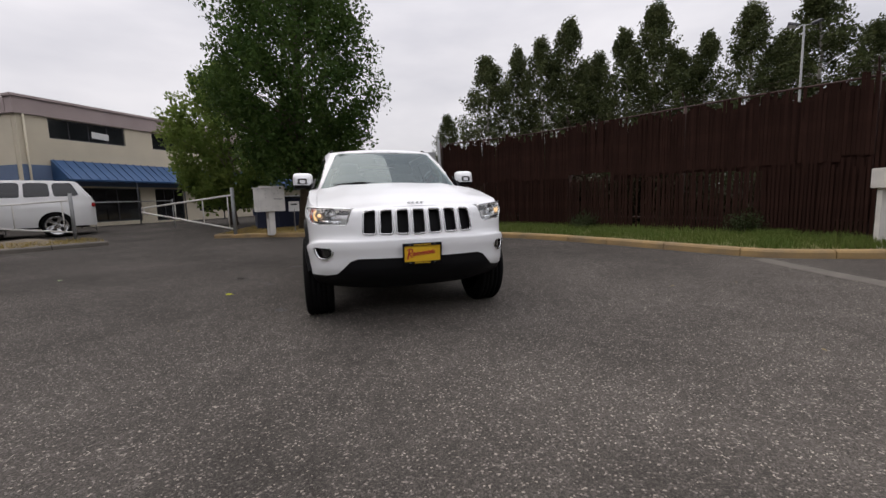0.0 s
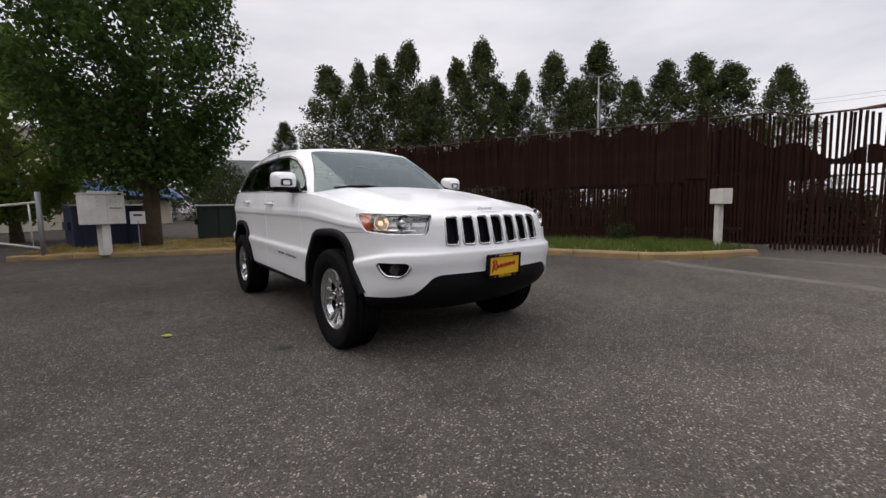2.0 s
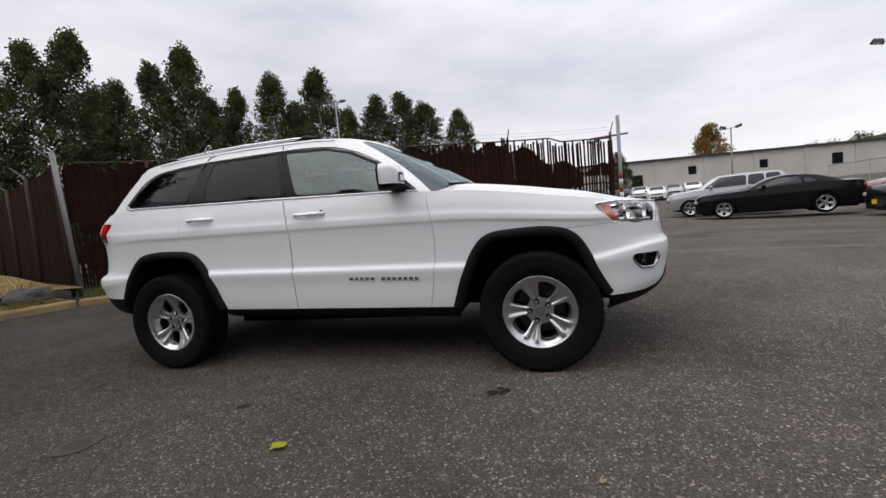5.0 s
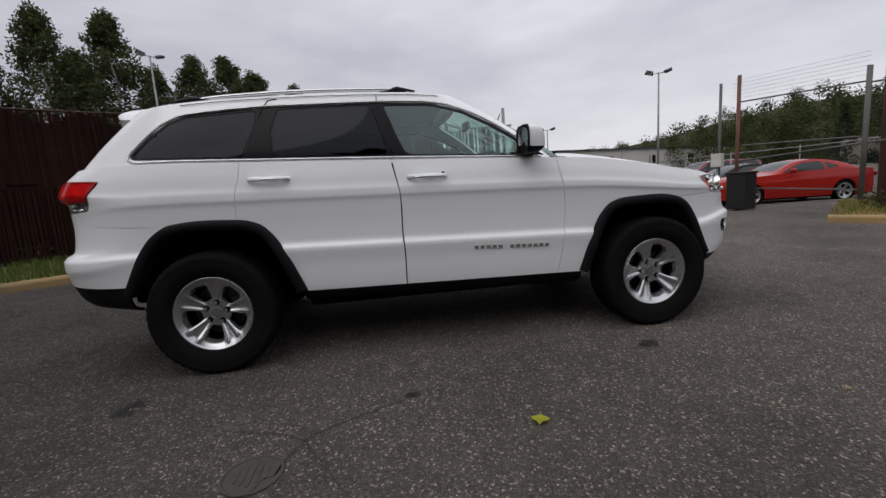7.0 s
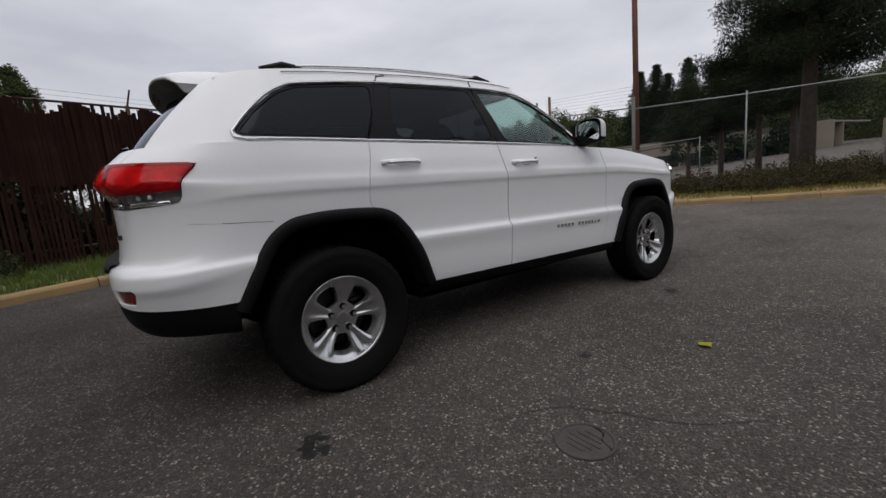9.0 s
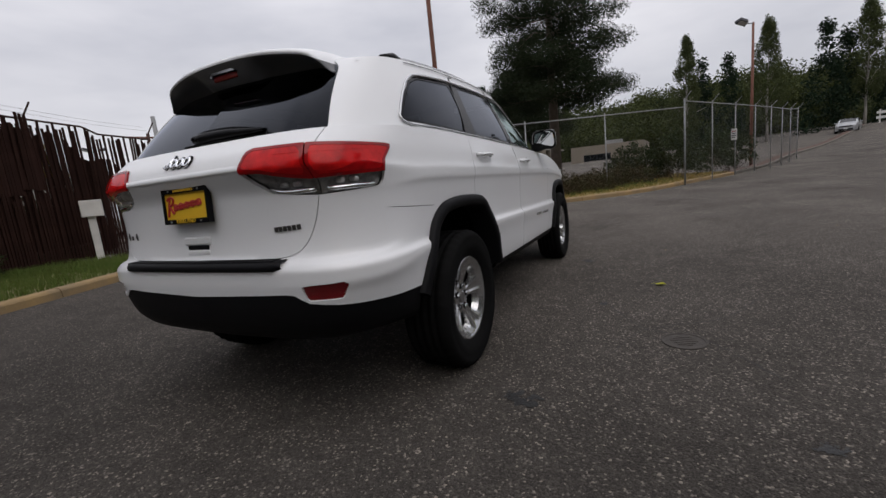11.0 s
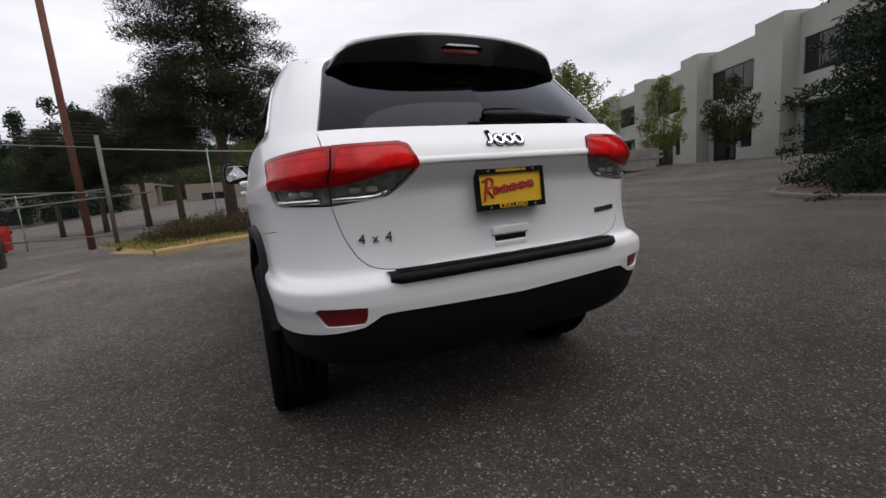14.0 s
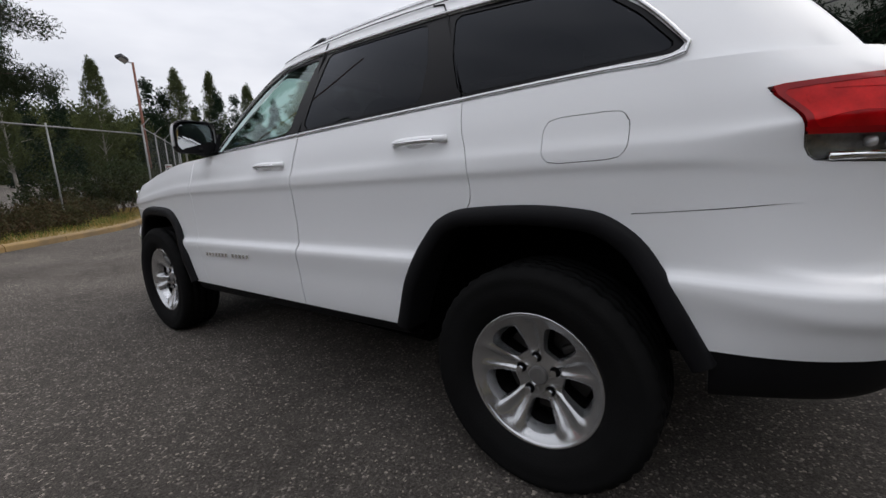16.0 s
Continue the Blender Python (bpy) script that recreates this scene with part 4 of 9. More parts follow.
def area_lamp(m, height, label, twin=True):
    root = thing("street_lamp", m, label, "lamp post")
    part("pole", Soup().tube([(0, 0, -0.2), (0, 0, height)], [0.09, 0.055], 10), RUST if not twin else STEEL, root, smooth=True)
    part("arm", Soup().tube([(-0.55 if twin else 0, 0, height - 0.05), (0.55, 0, height - 0.05)], 0.03, 6), STEEL, root)
    for sgn in ((-1, 1) if twin else (1,)):
        h = part("lamp_head", Soup().prism([(-0.30, -0.17), (0.30, -0.17), (0.22, 0.17), (-0.22, 0.17)], -0.09, 0.09, pose(0.62 * sgn, 0, height + 0.05, 24 * sgn, -18 * sgn, 0)), DARK_INK, root, bevel=0.03)
        part("lens", Soup().box(-0.2, -0.12, -0.1, 0.2, 0.12, -0.088, pose(0.62 * sgn, 0, height + 0.05, 24 * sgn, -18 * sgn, 0)), SIGN_WHITE, h)
    return root


area_lamp(on_ground(-7.2, -25.2, 0, 30), 7.5, "street lamp with a single floodlight head on a brown pole", False)
area_lamp(on_ground(26.0, -20.2, 0, 60), 8.4 - float(ground_height(26, -20.2)), "twin-headed lot lamp on a thin grey pole")
area_lamp(on_ground(34.8, -5.3, 0, 20), 6.0 - float(ground_height(34.8, -5.3)),
          "twin-headed lot lamp before the warehouse")
area_lamp(on_ground(41.8, -17.95, 0, 75), 6.7 - float(ground_height(41.8, -17.95)),
          "twin-headed lot lamp among the parked cars")
area_lamp(on_ground(29.6, 15.6, 0, -40), 11.5 - float(ground_height(29.6, 15.6)), "twin-headed lot lamp behind the slat fence")


def block_wall(a, b, z0, z1, rows):
    """A dry wall of pale split blocks, each row set back a little."""
    a, b = Vector((*a, 0)), Vector((*b, 0))
    length, turn = (b - a).length, math.degrees(math.atan2(b.y - a.y, b.x - a.x))
    root = thing("block_wall", pose(a.x, a.y, z0, 0, 0, turn), "pale split-block retaining wall at the head of the mulch bank", "wall")
    rng = random.Random(9)
    h = (z1 - z0) / rows
    for r in range(rows):
        x = -0.2 * (r % 2)
        while x < length:
            part("block", Soup().box(x + 0.006, 0.03 * r + 0.02 * rng.random(), r * h + 0.004, x + 0.394, 0.34, (r + 1) * h - 0.004), CONCRETE, root)
            x += 0.4
    part("footing", Soup().box(0, 0.05, -0.6, length, 0.34, 0), CONCRETE, root)
    return root


block_wall((-19.6, -14.6), (-20.7, -13.35), 1.5, 2.1, 4)

# cluster mailbox
mb = thing("cluster_mailbox", pose(-2.45, 8.72, 0.12, 0, 0, 31), "white cluster mailbox with small doors on a pedestal", "mailbox")
part("pedestal", Soup().box(-0.10, -0.10, -0.05, 0.10, 0.10, 0.72), WHITE_PAINT, mb, bevel=0.01)
cab = part("cabinet", Soup().box(-0.42, -0.19, 0.70, 0.42, 0.19, 1.42), WHITE_PAINT, mb, bevel=0.015)
part("roof_cap", Soup().box(-0.44, -0.22, 1.42, 0.44, 0.21, 1.45), WHITE_PAINT, mb, bevel=0.006)
for r in range(5):
    for c in range(2):
        big = r == 0
        d = part("mail_door", Soup().box(-0.40 + 0.4 * c + 0.006, -0.196, 0.72 + (0.28 + 0.1 * r if not big else 0), 0.4 * c - 0.006, -0.188, 0.72 + (0.374 + 0.1 * r if not big else 0.36)), WHITE_PAINT, mb)
        part("lock", Soup().tube([(-0.2 + 0.4 * c, -0.195, 0.86 if big else 0.77 + 0.28 + 0.1 * r), (-0.2 + 0.4 * c, -0.202, 0.86 if big else 0.77 + 0.28 + 0.1 * r)], 0.012, 8), STEEL, d)
part("mail_slot", Soup().box(0.05, -0.205, 1.08, 0.33, -0.198, 1.10), DARK_INK, mb)
nt_ = thing("notice_board", pose(-1.75, 9.0, 0.12, 0, 0, 20), "small white notice on a thin stake", "sign")
part("stake", Soup().tube([(0, 0, 0), (0, 0, 0.75)], 0.015, 6), STEEL, nt_)
part("panel", Soup().box(-0.17, -0.008, 0.68, 0.17, 0.008, 1.0), SIGN_WHITE, nt_)
part("text_bar", Soup().box(-0.1, -0.013, 0.88, 0.1, -0.009, 0.93), DARK_INK, nt_)


def dumpster(m, w, d, h, mat, label):
    root = thing("dumpster", m, label, "dumpster")
    body = Soup().prism([(-w / 2, -d / 2), (w / 2, -d / 2), (w / 2, d / 2), (-w / 2, d / 2)], 0.10, h)
    part("body", body, mat, root, bevel=0.02)
    for k in range(4):
        x = -w / 2 + w * (k + 0.5) / 4
        part("rib", Soup().box(x - 0.03, -d / 2 - 0.04, 0.15, x + 0.03, -d / 2, h - 0.05), mat, root)
    part("rim", Soup().box(-w / 2 - 0.03, -d / 2 - 0.03, h - 0.04, w / 2 + 0.03, d / 2 + 0.03, h + 0.02), mat, root, bevel=0.01)
    part("lid", Soup().box(-w / 2, -d / 2 + 0.02, h + 0.02, w / 2, d / 2, h + 0.07, pose(0, 0, 0, 3, 0, 0)), BLACK_PLASTIC, root, bevel=0.02)
    for x in (-w / 2 - 0.08, w / 2):
        part("fork_pocket", Soup().box(x, -d * 0.3, h * 0.5, x + 0.08, d * 0.3, h * 0.68), mat, root)
    for x in (-w / 2 + 0.1, w / 2 - 0.1):
        for y in (-d / 2 + 0.1, d / 2 - 0.1):
            part("caster", Soup().tube([(x - 0.03, y, 0.06), (x + 0.03, y, 0.06)], 0.06, 10), BLACK_PLASTIC, root)
    return root


dumpster(on_ground(-2.3, 11.6, 0.0, 12), 2.0, 1.3, 1.25, NAVY_METAL, "navy blue steel dumpster behind the mailboxes")
dumpster(on_ground(0.75, 11.4, 0.1, -6), 1.7, 1.2, 1.12, GREEN_METAL, "dark green steel dumpster on the dry grass")


def boulder(m, size, label, seed):
    bm = bmesh.new()
    bmesh.ops.create_icosphere(bm, subdivisions=3, radius=1)
    for v in bm.verts:
        k = 1 + 0.28 * noise.noise(v.co * 1.4 + Vector((seed, 0, 0))) + 0.1 * noise.noise(v.co * 4 + Vector((seed, 3, 0)))
        v.co = Vector((v.co.x * size[0], v.co.y * size[1], max(v.co.z, -0.3) * size[2])) * k
    me = bpy.data.meshes.new("boulder")
    bm.to_mesh(me)
    bm.free()
    me.materials.append(ROCK)
    ob = new("boulder", me)
    ob.matrix_world = m
    return tagged(ob, label, "boulder")


boulder(on_ground(1.5, 8.6, 0.24), (0.36, 0.28, 0.24), "dark rounded boulder on the dry grass", 1.5)
boulder(on_ground(1.95, 7.95, 0.22), (0.40, 0.25, 0.20), "dark rounded boulder by the fence corner", 4.5)
boulder(on_ground(2.35, 12.4, 0.22), (0.8, 0.4, 0.24), "long low rock at the edge of the grass", 7.5)

# swing gates of pipe at the north-west driveway
for nm, pts, lab in (("pipe_gate", [(-3.62, 9.3), (-7.4, 12.6)], "bent white pipe gate hanging at its post"), ("pipe_gate", [(-9.2, 11.8), (-13.8, 10.2)], "second pipe gate leaf standing open")):
    g = thing(nm, Matrix.Identity(4), lab, "gate")
    (x0, y0), (x1, y1) = pts
    part("post", Soup().tube([(x0, y0, -0.1), (x0, y0, 1.62)], 0.055, 10), STEEL, g, smooth=True)
    sag = 0.35
    part("top_rail", Soup().tube([(x0, y0, 1.38), (x1, y1, 1.38 - sag)], 0.028, 8), WHITE_PAINT, g, smooth=True)
    part("bottom_rail", Soup().tube([(x0, y0, 0.28), (x1, y1, 0.95 - sag * 0.2)], 0.028, 8), WHITE_PAINT, g, smooth=True)
    for u in (0.05, 0.3, 0.6, 0.97):
        p = (x0 + (x1 - x0) * u, y0 + (y1 - y0) * u)
        part("stay", Soup().tube([(*p, 0.30 + 0.5 * u), (*p, 1.37 - sag * u)], 0.02, 6), WHITE_PAINT, g, smooth=True)
fence_run([(-7.6, 16.6), (-16, 14.6)], 1.15, label="low chain-link fence across the driveway", post_gap=2.6, step=0.12)


# ---------------------------------------------------------------- buildings
def window(parent, m, w, h, cols=1, frame=0.06, label="", lit=None):
    """A window: frame, sill and panes, set into a wall whose face is y = 0."""
    fr = Soup()
    for x0, x1, z0, z1 in ((-w / 2, w / 2, 0, frame), (-w / 2, w / 2, h - frame, h), (-w / 2, -w / 2 + frame, frame, h - frame), (w / 2 - frame, w / 2, frame, h - frame)):
        fr.box(x0, -0.04, z0, x1, 0.03, z1, m)
    for k in range(1, cols):
        x = -w / 2 + w * k / cols
        fr.box(x - frame * 0.35, -0.035, frame, x + frame * 0.35, 0.02, h - frame, m)
    win = part("window", fr, DARK_INK, parent, label)
    for k in range(cols):
        x = -w / 2 + w * k / cols
        part("pane", Soup().box(x + 0.02, -0.012, 0.03, x + w / cols - 0.02, 0.004, h - 0.03, m), DARK_GLASS, win)
    return win


def wall_with_openings(length, height, thick, holes, m, z0=0.0):
    """A wall from x = 0 to length, face at y = 0 looking to -y, with rectangular openings (x0, x1, z0, z1) through it."""
    xs = sorted({0, length, *[h[0] for h in holes], *[h[1] for h in holes]})
    zs = sorted({z0, height, *[h[2] for h in holes], *[h[3] for h in holes]})
    s = Soup()
    for i in range(len(xs) - 1):
        for j in range(len(zs) - 1):
            cx, cz = (xs[i] + xs[i + 1]) / 2, (zs[j] + zs[j + 1]) / 2
            if not any(h[0] < cx < h[1] and h[2] < cz < h[3] for h in holes):
                s.box(xs[i], 0, zs[j], xs[i + 1], thick, zs[j + 1], m)
    return s


def office_building():
    """Two-storey cream office with a blue band, a mauve parapet and a blue standing-seam awning."""
    m = on_ground(-14.33, 18.84, 0, 57)
    root = thing("office_building", m, "two-storey cream stucco office with blue band and blue metal awning", "building")
    L, H = 30.0, 5.45
    I = Matrix.Identity(4)
    holes = [(1.25, 4.95, 4.45, 5.42), (6.57, 10.3, 4.45, 5.42), (11.9, 15.6, 4.45, 5.42), (1.6, 5.5, 0.2, 2.05), (6.4, 8.4, 0.1, 2.05), (9.5, 14.5, 0.6, 2.05)]
    part("wall", wall_with_openings(L, H, 0.3, holes, I, -0.3), CREAM, root)
    part("blue_band", wall_with_openings(L, 3.12, 0.02, [], pose(0, -0.023, 0), 2.13), BLUE_WALL, root, "blue painted wall band")
    part("parapet", Soup().box(-0.12, -0.12, H, L, 0.4, H + 0.74), MAUVE, root, "mauve painted parapet")
    part("parapet_cap", Soup().box(-0.2, -0.2, H + 0.74, L, 0.45, H + 0.86), MAUVE, root)
    part("side_wall", Soup().box(-0.02, 0.3, -0.3, 0.3, 14, H), CREAM, root)
    part("side_parapet", Soup().box(-0.14, 0.4, H, 0.3, 14, H + 0.74), MAUVE, root)
    part("side_band", Soup().box(-0.045, 0.3, 2.13, -0.022, 14, 3.12), BLUE_WALL, root)
    part("roof", Soup().box(0.3, 0.4, H - 0.3, L, 14, H), CONCRETE, root)
    part("floor_slab", Soup().box(0.3, 0.3, 3.1, L, 6, 3.3), CONCRETE, root)
    part("back_partition", Soup().box(0.3, 3.2, -0.3, L, 3.3, H - 0.3), TAN, root)
    for x0, x1, z0, z1 in holes:
        window(root, pose((x0 + x1) / 2, 0.12, z0), x1 - x0, z1 - z0, 4 if z0 > 3 else 3)
    part("blind", Soup().box(2.9, 0.05, 4.72, 3.75, 0.07, 5.05, pose(0, 0, 0.2, 0, 4, 0)), SIGN_WHITE, root, "tilted white blind behind the glass")
    a0, a1, up0, lo0, out = 1.15, L, 3.40, 2.42, 1.25
    aw = part("awning", Soup().add([(a0, -0.05, up0), (a1, -0.05, up0), (a1, -out, lo0), (a0, -out, lo0), (a0, -0.05, up0 - 0.07), (a1, -0.05, up0 - 0.07), (a1, -out + 0.02, lo0 - 0.09), (a0, -out + 0.02, lo0 - 0.09)], [(0, 3, 2, 1), (4, 5, 6, 7), (0, 4, 7, 3), (3, 7, 6, 2), (1, 2, 6, 5)]), BLUE_METAL, root, "blue metal awning")
    part("awning_cheek", Soup().add([(a0 - 0.02, -0.05, up0), (a0 - 0.02, -out, lo0), (a0 - 0.02, -0.05, lo0 - 0.1), (a0 + 0.01, -0.05, up0), (a0 + 0.01, -out, lo0), (a0 + 0.01, -0.05, lo0 - 0.1)], [(0, 1, 2), (3, 5, 4), (0, 3, 4, 1), (1, 4, 5, 2)]), BLUE_METAL, root, "blue awning end cheek")
    for k in range(64):
        x = a0 + 0.1 + 0.44 * k
        part("seam", Soup().add([(x - 0.02, -0.05, up0 + 0.005), (x + 0.02, -0.05, up0 + 0.005), (x + 0.02, -out, lo0 + 0.005), (x - 0.02, -out, lo0 + 0.005), (x - 0.02, -0.05, up0 + 0.05), (x + 0.02, -0.05, up0 + 0.05), (x + 0.02, -out, lo0 + 0.05), (x - 0.02, -out, lo0 + 0.05)], [(4, 7, 6, 5), (0, 4, 5, 1), (3, 2, 6, 7), (0, 3, 7, 4), (1, 5, 6, 2)]), BLUE_METAL, aw)
    for k in range(4):
        part("awning_post", Soup().tube([(a0 + 0.3 + 3.0 * k, -out + 0.08, -0.1), (a0 + 0.3 + 3.0 * k, -out + 0.08, lo0 - 0.06)], 0.035, 8), DARK_INK, root, smooth=True)
    part("downpipe", Soup().tube([(0.25, -0.09, 0), (0.25, -0.09, H)], 0.05, 8), CREAM, root, smooth=True)
    return root


office_building()


def bay_building():
    """Grey two-storey building on the west lot: projecting piers, recessed bays with window bands."""
    m = pose(-30.0, -12.6, 0.95, 0, 0, 66)
    root = thing("bay_building", m @ pose(-44, 0, 0), "grey-green two-storey concrete building with piers and recessed bays", "building")
    H = 8.0
    for k in range(6):
        x = 4 + 8 * k
        part("pier", Soup().box(x, -1.0, -1.2, x + 2.2, 0.6, H + 0.25), GREY_WALL, root, bevel=0.02)
        b0, b1 = x + 2.2, x + 8
        holes = [(0.3, 5.5, 4.6, 6.6), (0.5, 3.0, 0.0, 2.9), (3.4, 5.4, 0.9, 2.9)]
        part("wall", wall_with_openings(5.8, H, 0.3, holes, pose(b0, 0, 0), -1.2), GREY_WALL, root)
        for x0, x1, z0, z1 in holes:
            window(root, pose(b0 + (x0 + x1) / 2, 0.1, z0), x1 - x0, z1 - z0, 5 if z0 > 4 else 2)
        part("canopy", Soup().box(b0, -0.7, 3.0, b1, 0.0, 3.2), GREY_WALL, root)
    part("end_wall", Soup().box(52, -1.0, -1.2, 64, 0.6, H + 0.25), GREY_WALL, root)
    for h in (4.3, 5.9):
        part("reveal", Soup().box(52.3, -1.012, h, 63.5, -1.002, h + 0.06), DARK_INK, root)
    part("roof", Soup().box(4, 0.6, H - 0.4, 64, 18, H - 0.1), CONCRETE, root)
    part("back_partition", Soup().box(4, 4.0, -1.2, 52, 4.2, H - 0.4), GREY_WALL, root)
    part("ramp_wall", Soup().box(24, -6.0, -0.8, 33, -5.7, 0.6), CONCRETE, root)
    return root


bay_building()


def warehouse():
    m = on_ground(60.5, -4.0, 0, -77)
    root = thing("warehouse", m, "long low off-white warehouse across the lot", "building")
    L, H = 75, 4.4
    holes = [(9, 10.6, 0.2, 2.6), (17, 18.2, 2.0, 3.2), (27, 28.2, 2.0, 3.2), (37, 38.6, 1.6, 3.2), (47, 48.6, 1.6, 3.2), (57, 58.6, 1.6, 3.2)]
    part("wall", wall_with_openings(L, H, 0.3, holes, Matrix.Identity(4), -1.5), OFFWHITE_WALL, root)
    for x0, x1, z0, z1 in holes:
        window(root, pose((x0 + x1) / 2, 0.1, z0), x1 - x0, z1 - z0, 1)
    part("roof_edge", Soup().box(-0.3, -0.4, H, L, 0.5, H + 0.22), DARK_INK, root)
    part("roof", Soup().box(-0.3, 0.5, H - 0.2, L, 26, H + 0.12), CONCRETE, root)
    part("end_wall", Soup().box(-0.01, 0.3, -1.5, 0.3, 26, H), OFFWHITE_WALL, root)
    part("back_partition", Soup().box(0.3, 5, -1.5, L, 5.2, H - 0.2), OFFWHITE_WALL, root)
    for k in range(10):
        part("buttress", Soup().box(5.2 + 7 * k, -0.12, -1.5, 5.5 + 7 * k, 0, H), OFFWHITE_WALL, root)
    return root


warehouse()


def tan_buildings():
    r1 = thing("shop_building", pose(-2.0, -70, -0.4, 0, 0, 176) @ pose(-11, 0, 0), "small tan flat-roofed building beyond the pine", "building")
    holes = [(2.0, 6.2, 0.3, 3.0)]
    part("wall", wall_with_openings(11, 4.4, 0.3, holes, Matrix.Identity(4), -0.5), TAN, r1)
    window(r1, pose(4.1, 0.1, 0.3), 4.2, 2.7, 4)
    part("side_wall", Soup().box(10.7, 0.3, -0.5, 11, 14, 4.4), TAN, r1)
    part("roof", Soup().box(0, 0.3, 4.1, 10.7, 14, 4.3), CONCRETE, r1)
    part("rooftop_unit", Soup().box(5, 3, 4.3, 7.5, 5, 5.1), STEEL, r1)
    part("back_partition", Soup().box(0, 3, -0.5, 10.7, 3.2, 4.1), TAN, r1)
    r2 = thing("shop_building", pose(9.5, -62, -0.4, 0, 0, 176) @ pose(-40, 0, 0), "long grey-tan building with a shop sign and dark windows", "building")
    holes = [(3 + 4.6 * k, 6.6 + 4.6 * k, 0.6, 2.4) for k in range(7)]
    part("wall", wall_with_openings(38, 4.6, 0.3, holes, Matrix.Identity(4), -0.5), TAN, r2)
    for x0, x1, z0, z1 in holes:
        window(r2, pose((x0 + x1) / 2, 0.1, z0), x1 - x0, z1 - z0, 2)
    part("roof", Soup().box(0, 0.3, 4.3, 38, 12, 4.5), CONCRETE, r2)
    part("back_partition", Soup().box(0, 3, -0.5, 38, 3.2, 4.3), TAN, r2)
    sg = part("shop_sign", Soup().box(30.4, -0.12, 2.95, 34.2, -0.01, 3.8), SIGN_WHITE, r2, "white shop sign")
    for k in range(9):
        part("text_bar", Soup().box(30.9 + 0.33 * k, -0.135, 3.2, 31.14 + 0.33 * k, -0.122, 3.52), DARK_INK, sg)


tan_buildings()


# ---------------------------------------------------------------- far woods on the hills
def woods(name, entries, mat, label, seed, kind="round"):
    """Far trees as one mass, none of which could be counted: (bearing, distance, height of the ground, tree height)."""
    rng = np.random.default_rng(seed)
    clouds = []
    for b, d, g, h in entries:
        x, y = d * math.sin(radians(b)), d * math.cos(radians(b))
        n = 30 if kind == "round" else 64
        cs, sp = [], []
        w = h * (0.26 + 0.1 * rng.random()) if kind == "round" else h * (0.15 + 0.05 * rng.random())
        for k in range(n):
            u = rng.random() ** (0.8 if kind == "round" else 1.1)
            r = w * (math.sqrt(max(0.05, 1 - (2 * u - 0.9) ** 2)) if kind == "round" else (1.03 - u))
            t, q = rng.random() * math.tau, 0.4 + 0.7 * math.sqrt(rng.random())
            cs.append((x + r * q * math.cos(t), y + r * q * math.sin(t), g + h * (0.06 + 0.94 * u)))
            sp.append(0.08 * h if kind == "round" else 0.032 * h)
        clouds.append(leaf_cloud(cs, np.array(sp), 56 if kind == "round" else 60, (0.019 if kind == "round" else 0.011) * h, int(rng.integers(1 << 30)), aspect=0.55))
    ob = leafy_part(name, clouds, mat, None)
    return tagged(ob, label, "woods", kind="stuff")


def ridge(b0, b1, profile, dist, rows, step, tree, seed):
    """Trees whose tops follow an outline: profile maps bearing to the elevation of the treetops in degrees."""
    rng = np.random.default_rng(seed)
    out = []
    for r in range(rows):
        for b in np.arange(b0, b1, step):
            bb = b + step * rng.normal() * 0.35
            d = dist * (0.85 + 0.16 * r + 0.1 * rng.random())
            el = np.interp(bb, [p[0] for p in profile], [p[1] for p in profile]) - 0.6 * (rows - 1 - r) * 1.2
            top = 1.06 + d * math.tan(radians(max(0.6, el * (0.86 + 0.18 * rng.random()))))
            h = tree * (0.75 + 0.5 * rng.random())
            out.append((bb, d, max(-0.5, top - h), min(h, top + 0.5)))
    return out


PROFILE = ((84, 2.5), (95, 1.6), (108, 2.2), (116, 3.6), (127, 5.2), (133, 6.6), (139, 7.6), (146, 7.3), (152, 7.0), (160, 8.0), (168, 7.6), (176, 7.6), (184, 8.0), (192, 8.4), (199, 8.0), (204, 6.4), (210, 4.6), (216, 5.0), (228, 6.0))
hill_rows = []
for d, k in ((92, 0.0), (108, 0.55), (122, 0.80), (136, 0.84), (170, 0.5)):
    hb = np.arange(88, 233, 1.5)
    hill_top = 1.0 + d * np.tan(np.radians(np.interp(hb, [p[0] for p in PROFILE], [p[1] for p in PROFILE]) * k)) - (1.4 if k == 0 else 0)
    hill_rows.append(np.stack([d * np.sin(np.radians(hb)), d * np.cos(np.radians(hb)), hill_top], 1))
hn = len(hill_rows[0])
tagged(mesh_object("hillside", np.concatenate(hill_rows), [(j * hn + i, (j + 1) * hn + i, (j + 1) * hn + i + 1, j * hn + i + 1) for j in range(4) for i in range(hn - 1)], WOOD_FLOOR, smooth=True), "dark green brushy hillside under the far woods", "hillside", kind="structure")
woods("far_woods", ridge(90, 172, PROFILE, 105, 3, 1.7, 12, 71), WOODS, "dark mixed woods on the far hillside", 72)
woods("far_woods", ridge(172, 207, PROFILE, 108, 3, 1.3, 15, 73), WOODS, "mixed woods behind the fence and up the road", 74)
woods("far_woods", ridge(206, 232, PROFILE, 105, 2, 2.2, 9, 75), WOODS, "mixed woods at the head of the road", 76)
